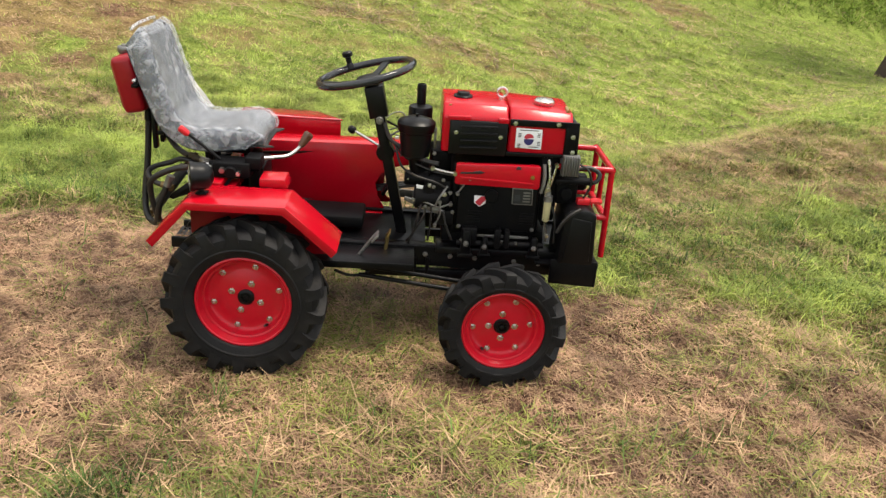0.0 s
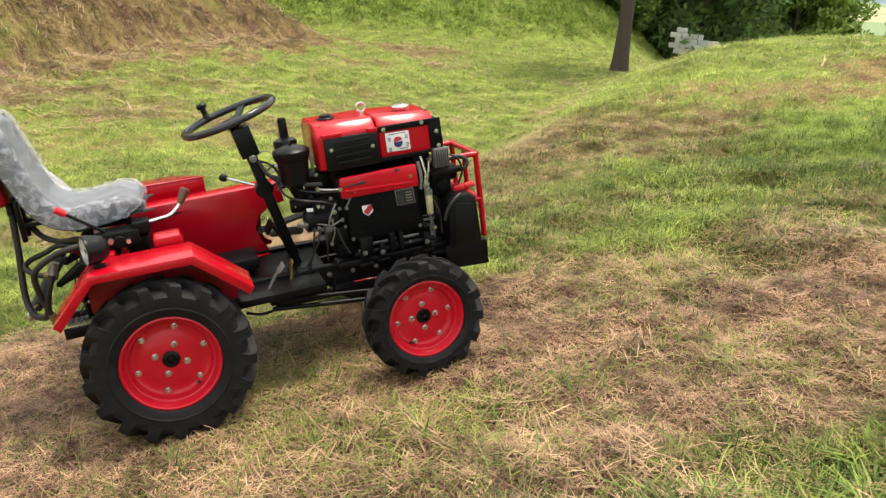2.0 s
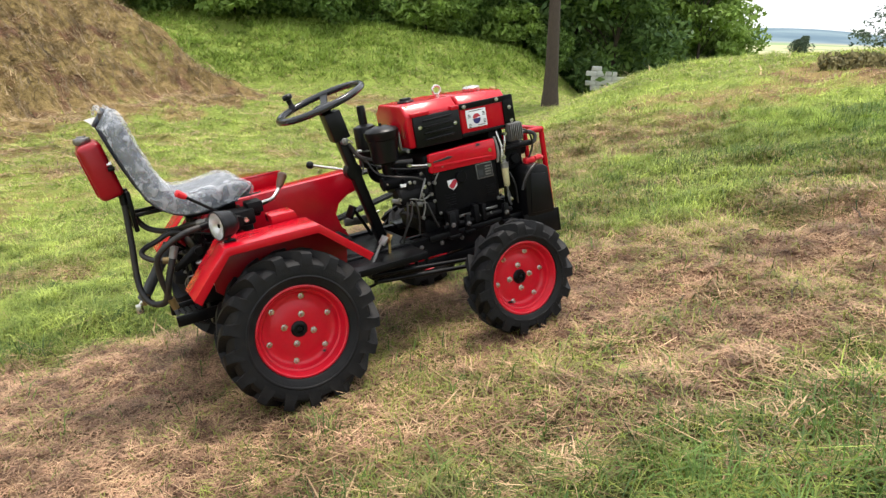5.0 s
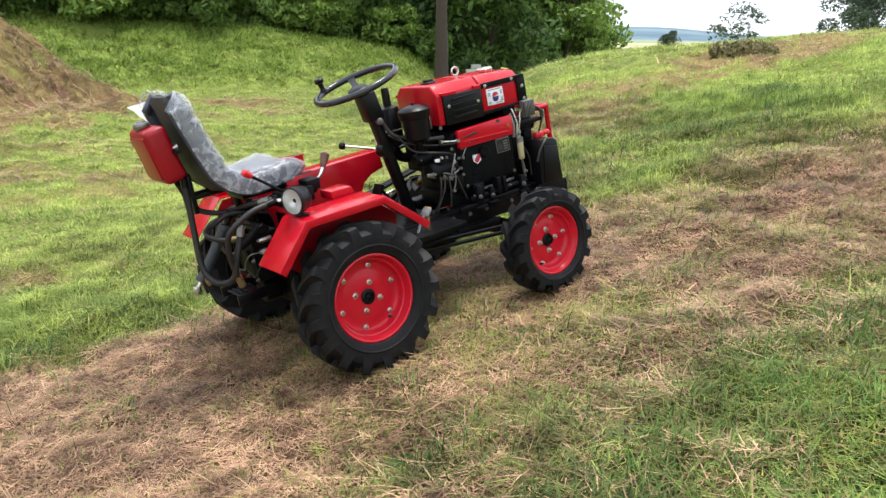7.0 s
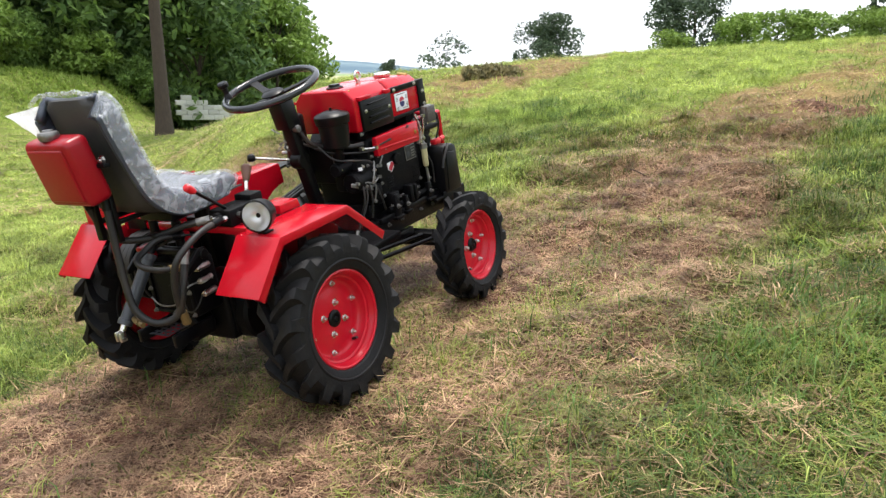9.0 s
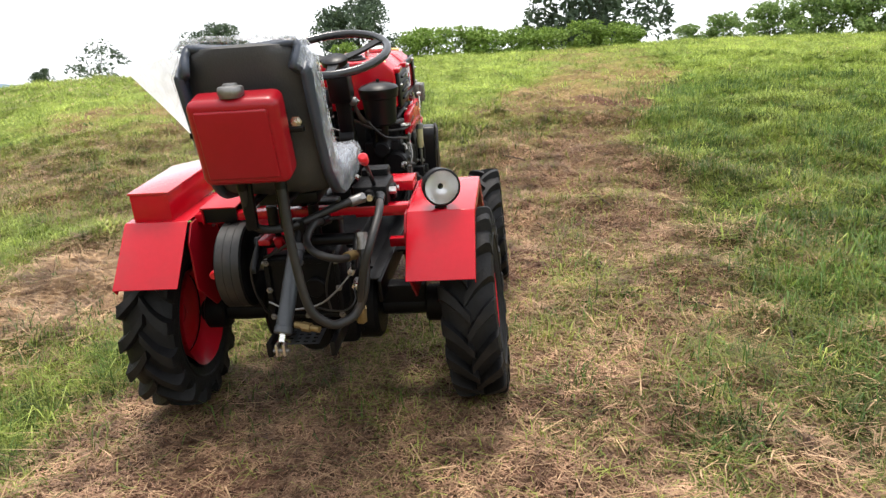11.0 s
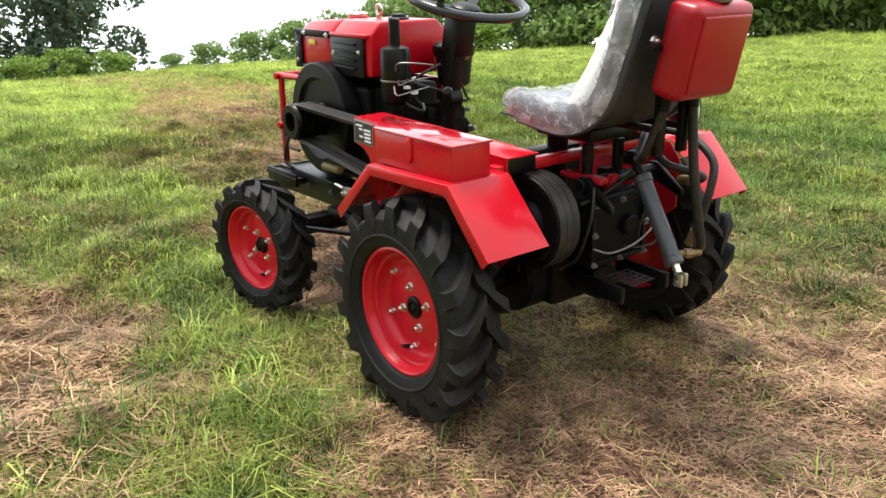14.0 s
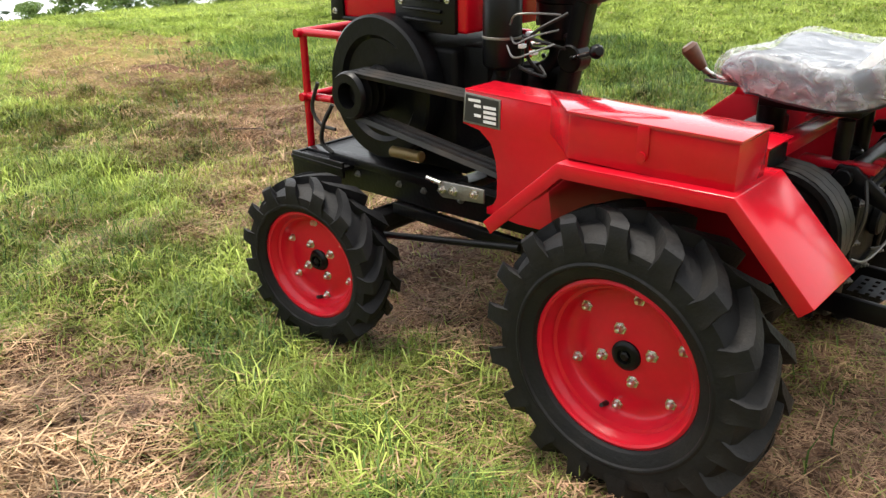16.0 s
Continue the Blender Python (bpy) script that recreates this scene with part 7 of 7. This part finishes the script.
def spot(x, y, cx, cy, rx, ry):
    return np.exp(-(((x - cx) / rx) ** 2 + ((y - cy) / ry) ** 2))


def lush_want(x, y):
    tufts = smooth(0.50, 0.60, fbm(x * 1.7, y * 1.7, 91, 3))
    right = smooth(-1.35, -1.75, y)
    strip = smooth(0.0, 0.25, y - np.interp(x, (-2.5, -0.2, 0.3, 1.0, 3.3), (0.95, 0.85, 0.55, 0.30, 0.15))) * (1 - smooth(1.2, 1.7, y))
    rank = np.maximum.reduce([1.2 * spot(x, y, -0.35, 1.22, 0.55, 0.30), 0.8 * spot(x, y, 0.75, 0.78, 0.7, 0.18), 1.1 * spot(x, y, 0.55, -2.0, 0.6, 0.28),
                              0.9 * spot(x, y, 1.32, -0.86, 0.50, 0.12), 0.7 * spot(x, y, 0.50, -0.90, 0.36, 0.09), 1.0 * spot(x, y, 0.30, -1.30, 0.55, 0.12), 0.6 * spot(x, y, -0.3, -1.18, 0.3, 0.1)])
    return np.clip(np.maximum.reduce([right * 0.75 * (0.3 + tufts), strip * 0.55 * (0.25 + tufts), rank * (0.35 + 0.8 * tufts), tufts * 0.10]), 0, 1) * (1 - 0.75 * dryness(x, y))


def meadow_want(x, y):
    clump = smooth(0.40, 0.62, fbm(x * 3.3, y * 3.3, 95, 3))
    return np.clip(1.1 - 2.2 * dryness(x, y), 0, 1) * (0.15 + 0.85 * clump) * (1 - 0.92 * smooth(-0.5, -0.8, y) * (1 - smooth(2.4, 3.4, x)))


def leafy_want(x, y):
    edge = np.interp(x, (-1.0, 0.0, 2.0, 3.5, 8.0), (-1.70, -1.60, -1.55, -1.65, -2.1))
    return smooth(0.10, -0.35, y - edge) * np.clip(1 - 1.2 * dryness(x, y), 0.1, 1) * (0.4 + 0.6 * smooth(0.42, 0.58, fbm(x * 1.3, y * 1.3, 97, 3))) * (0.45 + 0.55 * smooth(0.6, 1.8, x + 0.5 * (-1.6 - y)))


def track_want(x, y):
    return np.clip(dryness(x, y) * 1.5 - 0.55, 0.02, 1)


def tangle_want(x, y):
    d = dryness(x, y)
    return np.clip(np.exp(-((d - 0.5) / 0.22) ** 2), 0.05, 1)


blades("grass_near", "short mown green grass", 300000, GRASS, (-2.6, 4.6), (-3.2, 4.2), 0.060, 0.0042, green_want, 1, 1.4)
blades("grass_tufts", "longer fresh green grass tufts", 150000, GRASS_LUSH, (-2.6, 6.0), (-4.4, 2.6), 0.115, 0.0046, lush_want, 2, 1.6)
blades("grass_sward", "long pale green grass beside the track", 200000, GRASS_STRIP, (-2.2, 5.4), (0.10, 2.4), 0.085, 0.0044, lambda x, y: np.clip(green_want(x, y) - 0.15, 0, 1) * smooth(0.15, 0.45, y), 16, 1.6, segs=1)
blades("meadow_long", "long bright meadow grass in clumps", 300000, GRASS_SUN, (-2.6, 4.6), (-3.2, 4.2), 0.105, 0.0050, meadow_want, 17, 1.7)
blades("grass_matted", "flattened green grass", 220000, GRASS, (-2.6, 4.6), (-3.2, 4.2), 0.080, 0.0044, green_want, 9, flat=True, segs=1)
blades("hay_near", "dry cut hay lying on the ground", 240000, STRAW, (-2.6, 4.6), (-3.2, 4.2), 0.062, 0.0032, dry_want, 3, flat=True, segs=1)
blades("shreds_near", "shredded tan hay trodden into the track", 420000, SHREDS, (-2.6, 5.2), (-2.2, 3.4), 0.038, 0.0043, track_want, 14, flat=True, segs=1)
blades("hay_tangle", "longer hay tangled in the verge", 90000, STRAW, (-2.6, 4.6), (-3.2, 4.2), 0.140, 0.0042, tangle_want, 15, flat=True)
blades("raked_hay", "loose raked hay lying beside the track", 60000, STRAW, (-0.2, 2.3), (0.8, 2.3), 0.150, 0.0046, lambda x, y: np.clip(spot(x, y, 1.0, 1.52, 0.75, 0.40) * 1.3 - 0.25, 0, 1), 19, flat=True)
blades("stubble", "short dry stubble", 120000, STRAW, (-2.6, 4.6), (-3.2, 4.2), 0.036, 0.0040, dry_want, 4, 1.6, segs=1)
blades("long_straws", "long single straws", 7000, STRAW, (-2.6, 4.6), (-3.2, 4.2), 0.20, 0.0038, dry_want, 10, flat=True)
blades("grass_middle", "green meadow grass up the slope", 520000, GRASS_SUN, (-5.0, 15.0), (-14.0, 13.0), 0.075, 0.0085, lambda x, y: green_want(x, y), 5, 1.4, r_in=3.6, r_out=15.0, segs=1)
blades("hay_middle", "dry hay strewn over the slope", 300000, STRAW, (-5.0, 15.0), (-14.0, 13.0), 0.085, 0.0075, dry_want, 6, flat=True, r_in=3.6, r_out=15.0, segs=1)
tussocks("leafy_herbs", "low leafy herbs covering the hillside", 16000, 12, LEAFY, (-1.2, 9.0), (-8.0, -1.3), 0.055, 0.075, 0.016, leafy_want, 61, r_out=9.0, spread=1.6, segs=1)
tussocks("grass_tussocks", "rounded tussocks of green grass", 1300, 46, GRASS_LUSH, (-2.6, 4.6), (-3.2, 4.2), 0.070, 0.085, 0.0038, lambda x, y: np.clip(green_want(x, y) - 0.35, 0.05, 1) * 0.6, 51, spread=1.3)
tussocks("pale_tussocks", "yellowish tussocks of mown grass", 1700, 46, GRASS, (-2.6, 4.6), (-3.2, 4.2), 0.075, 0.075, 0.0038, lambda x, y: np.clip(green_want(x, y) - 0.2, 0.05, 1) * 0.7, 52, spread=1.5)
tussocks("hay_wads", "tangled wads of dry hay", 900, 50, STRAW, (-2.6, 4.6), (-3.2, 4.2), 0.090, 0.100, 0.0042, tangle_want, 53, lying=True)
tussocks("slope_tussocks", "lumpy green tussocks up the slope", 9000, 26, GRASS_SUN, (-5.0, 15.0), (-14.0, 13.0), 0.12, 0.12, 0.0085, lambda x, y: np.clip(green_want(x, y) - 0.3, 0.05, 1) * 0.8, 54, r_in=3.6, r_out=15.0, spread=1.2, segs=1)
tussocks("slope_clover", "fresh green patches of grass up the slope", 2600, 26, GRASS_STRIP, (-5.0, 15.0), (-14.0, 13.0), 0.13, 0.12, 0.0095, lambda x, y: np.clip(green_want(x, y) - 0.3, 0.05, 1) * 0.8, 57, r_in=3.2, r_out=14.0, spread=1.2, segs=1)
tussocks("slope_hay", "wads of hay strewn up the slope", 4000, 26, STRAW, (-5.0, 15.0), (-14.0, 13.0), 0.13, 0.12, 0.0070, lambda x, y: np.clip(dry_want(x, y) - 0.2, 0.03, 1) * 0.8, 55, r_in=3.6, r_out=15.0, lying=True, segs=1)
tussocks("mound_hay", "matted mown grass on the mound", 9000, 16, MOUND_HAY, (-12.0, 12.0), (4.0, 30.0), 0.25, 0.32, 0.018, lambda x, y: np.clip(dry_want(x, y) - 0.5, 0.0, 1) * 1.4, 56, r_in=8.0, r_out=30.0, lying=True, segs=1)


def bank_want(x, y):
    az, r = np.degrees(np.arctan2(y - QY, x - QX)), np.hypot(x - QX, y - QY)
    foot = np.interp(az, (49, 56, 65, 82), (34, 28.5, 25.5, 25.5))
    return (az > 53) * (az < 84) * smooth(-0.5, 1.5, r - foot) * 1.0


def verge_want(x, y):
    return np.clip(smooth(-1.15, -1.4, y + 0.12 * np.maximum(x, 0)) * 0.8 + tangle_want(x, y) * 0.25, 0, 1)


tussocks("broadleaf_weeds", "low broad-leaved weeds among the grass", 420, 13, GRASS_LUSH, (-2.6, 5.0), (-3.2, 3.6), 0.035, 0.055, 0.016, lambda x, y: np.clip(green_want(x, y) - 0.3, 0.0, 1) * 0.9, 60, spread=1.7)
tussocks("bank_herbs", "rank green herbs covering the bank", 7000, 16, LEAF_BANK, (0.0, 26.0), (12.0, 34.0), 0.40, 0.30, 0.045, bank_want, 58, r_in=15.0, spread=1.3, segs=1)
tussocks("verge_tangle", "tangled olive grass lying over the verge", 1500, 52, GRASS_OLIVE, (-2.6, 5.0), (-3.6, 3.0), 0.10, 0.115, 0.0036, verge_want, 59, lying=True)
# dark twigs lying on the track
for tx, ty, ta, tl in ((1.55, -0.75, 20, 0.16), (2.35, -0.35, -35, 0.20), (0.55, -1.35, 60, 0.13), (-0.75, -0.85, 10, 0.15), (1.0, -0.98, -15, 0.10), (2.9, -0.6, 50, 0.18), (1.9, -1.05, 35, 0.24), (0.2, -1.55, -20, 0.2)):
    pts = []
    for k in range(5):
        px, py = tx + (k / 4 - 0.5) * tl * math.cos(radians(ta)), ty + (k / 4 - 0.5) * tl * math.sin(radians(ta)) + 0.012 * math.sin(k * 2.1)
        pts.append((px, py, float(ground_z(px, py)) + 0.012 + 0.006 * (k % 2)))
    bm = bmesh.new()
    tube(bm, pts, 0.004, 6, 3)
    tube(bm, [pts[2], (pts[2][0] + 0.03, pts[2][1] + 0.03, pts[2][2] + 0.012)], 0.0025, 5, 2)
    tagged(part("twig", bm, BARK), "dark dry twig lying on the track", "twig", "twigs on the track")


def far_sector(x, y):
    az = np.degrees(np.arctan2(y - QY, x - QX))
    return ((az > -85) & (az < 110)) * 1.0


blades("grass_far", "meadow grass on the crest and in the valley", 260000, GRASS_SUN, (-12.0, 30.0), (-24.0, 32.0), 0.095, 0.022, lambda x, y: far_sector(x, y) * green_want(x, y), 7, 1.2, r_in=12.0, r_out=32.0, segs=1)
blades("hay_far", "dry mown grass on the mound", 200000, MOUND_HAY, (-12.0, 20.0), (4.0, 30.0), 0.26, 0.020, lambda x, y: far_sector(x, y) * dry_want(x, y), 8, flat=True, r_in=8.0, r_out=32.0, segs=1)
blades("mound_straws", "long pale straws lying down the mound", 16000, STRAW, (-12.0, 12.0), (4.0, 30.0), 0.75, 0.022, lambda x, y: far_sector(x, y) * np.clip(dry_want(x, y) - 0.35, 0, 1), 18, flat=True, r_in=8.0, r_out=32.0)
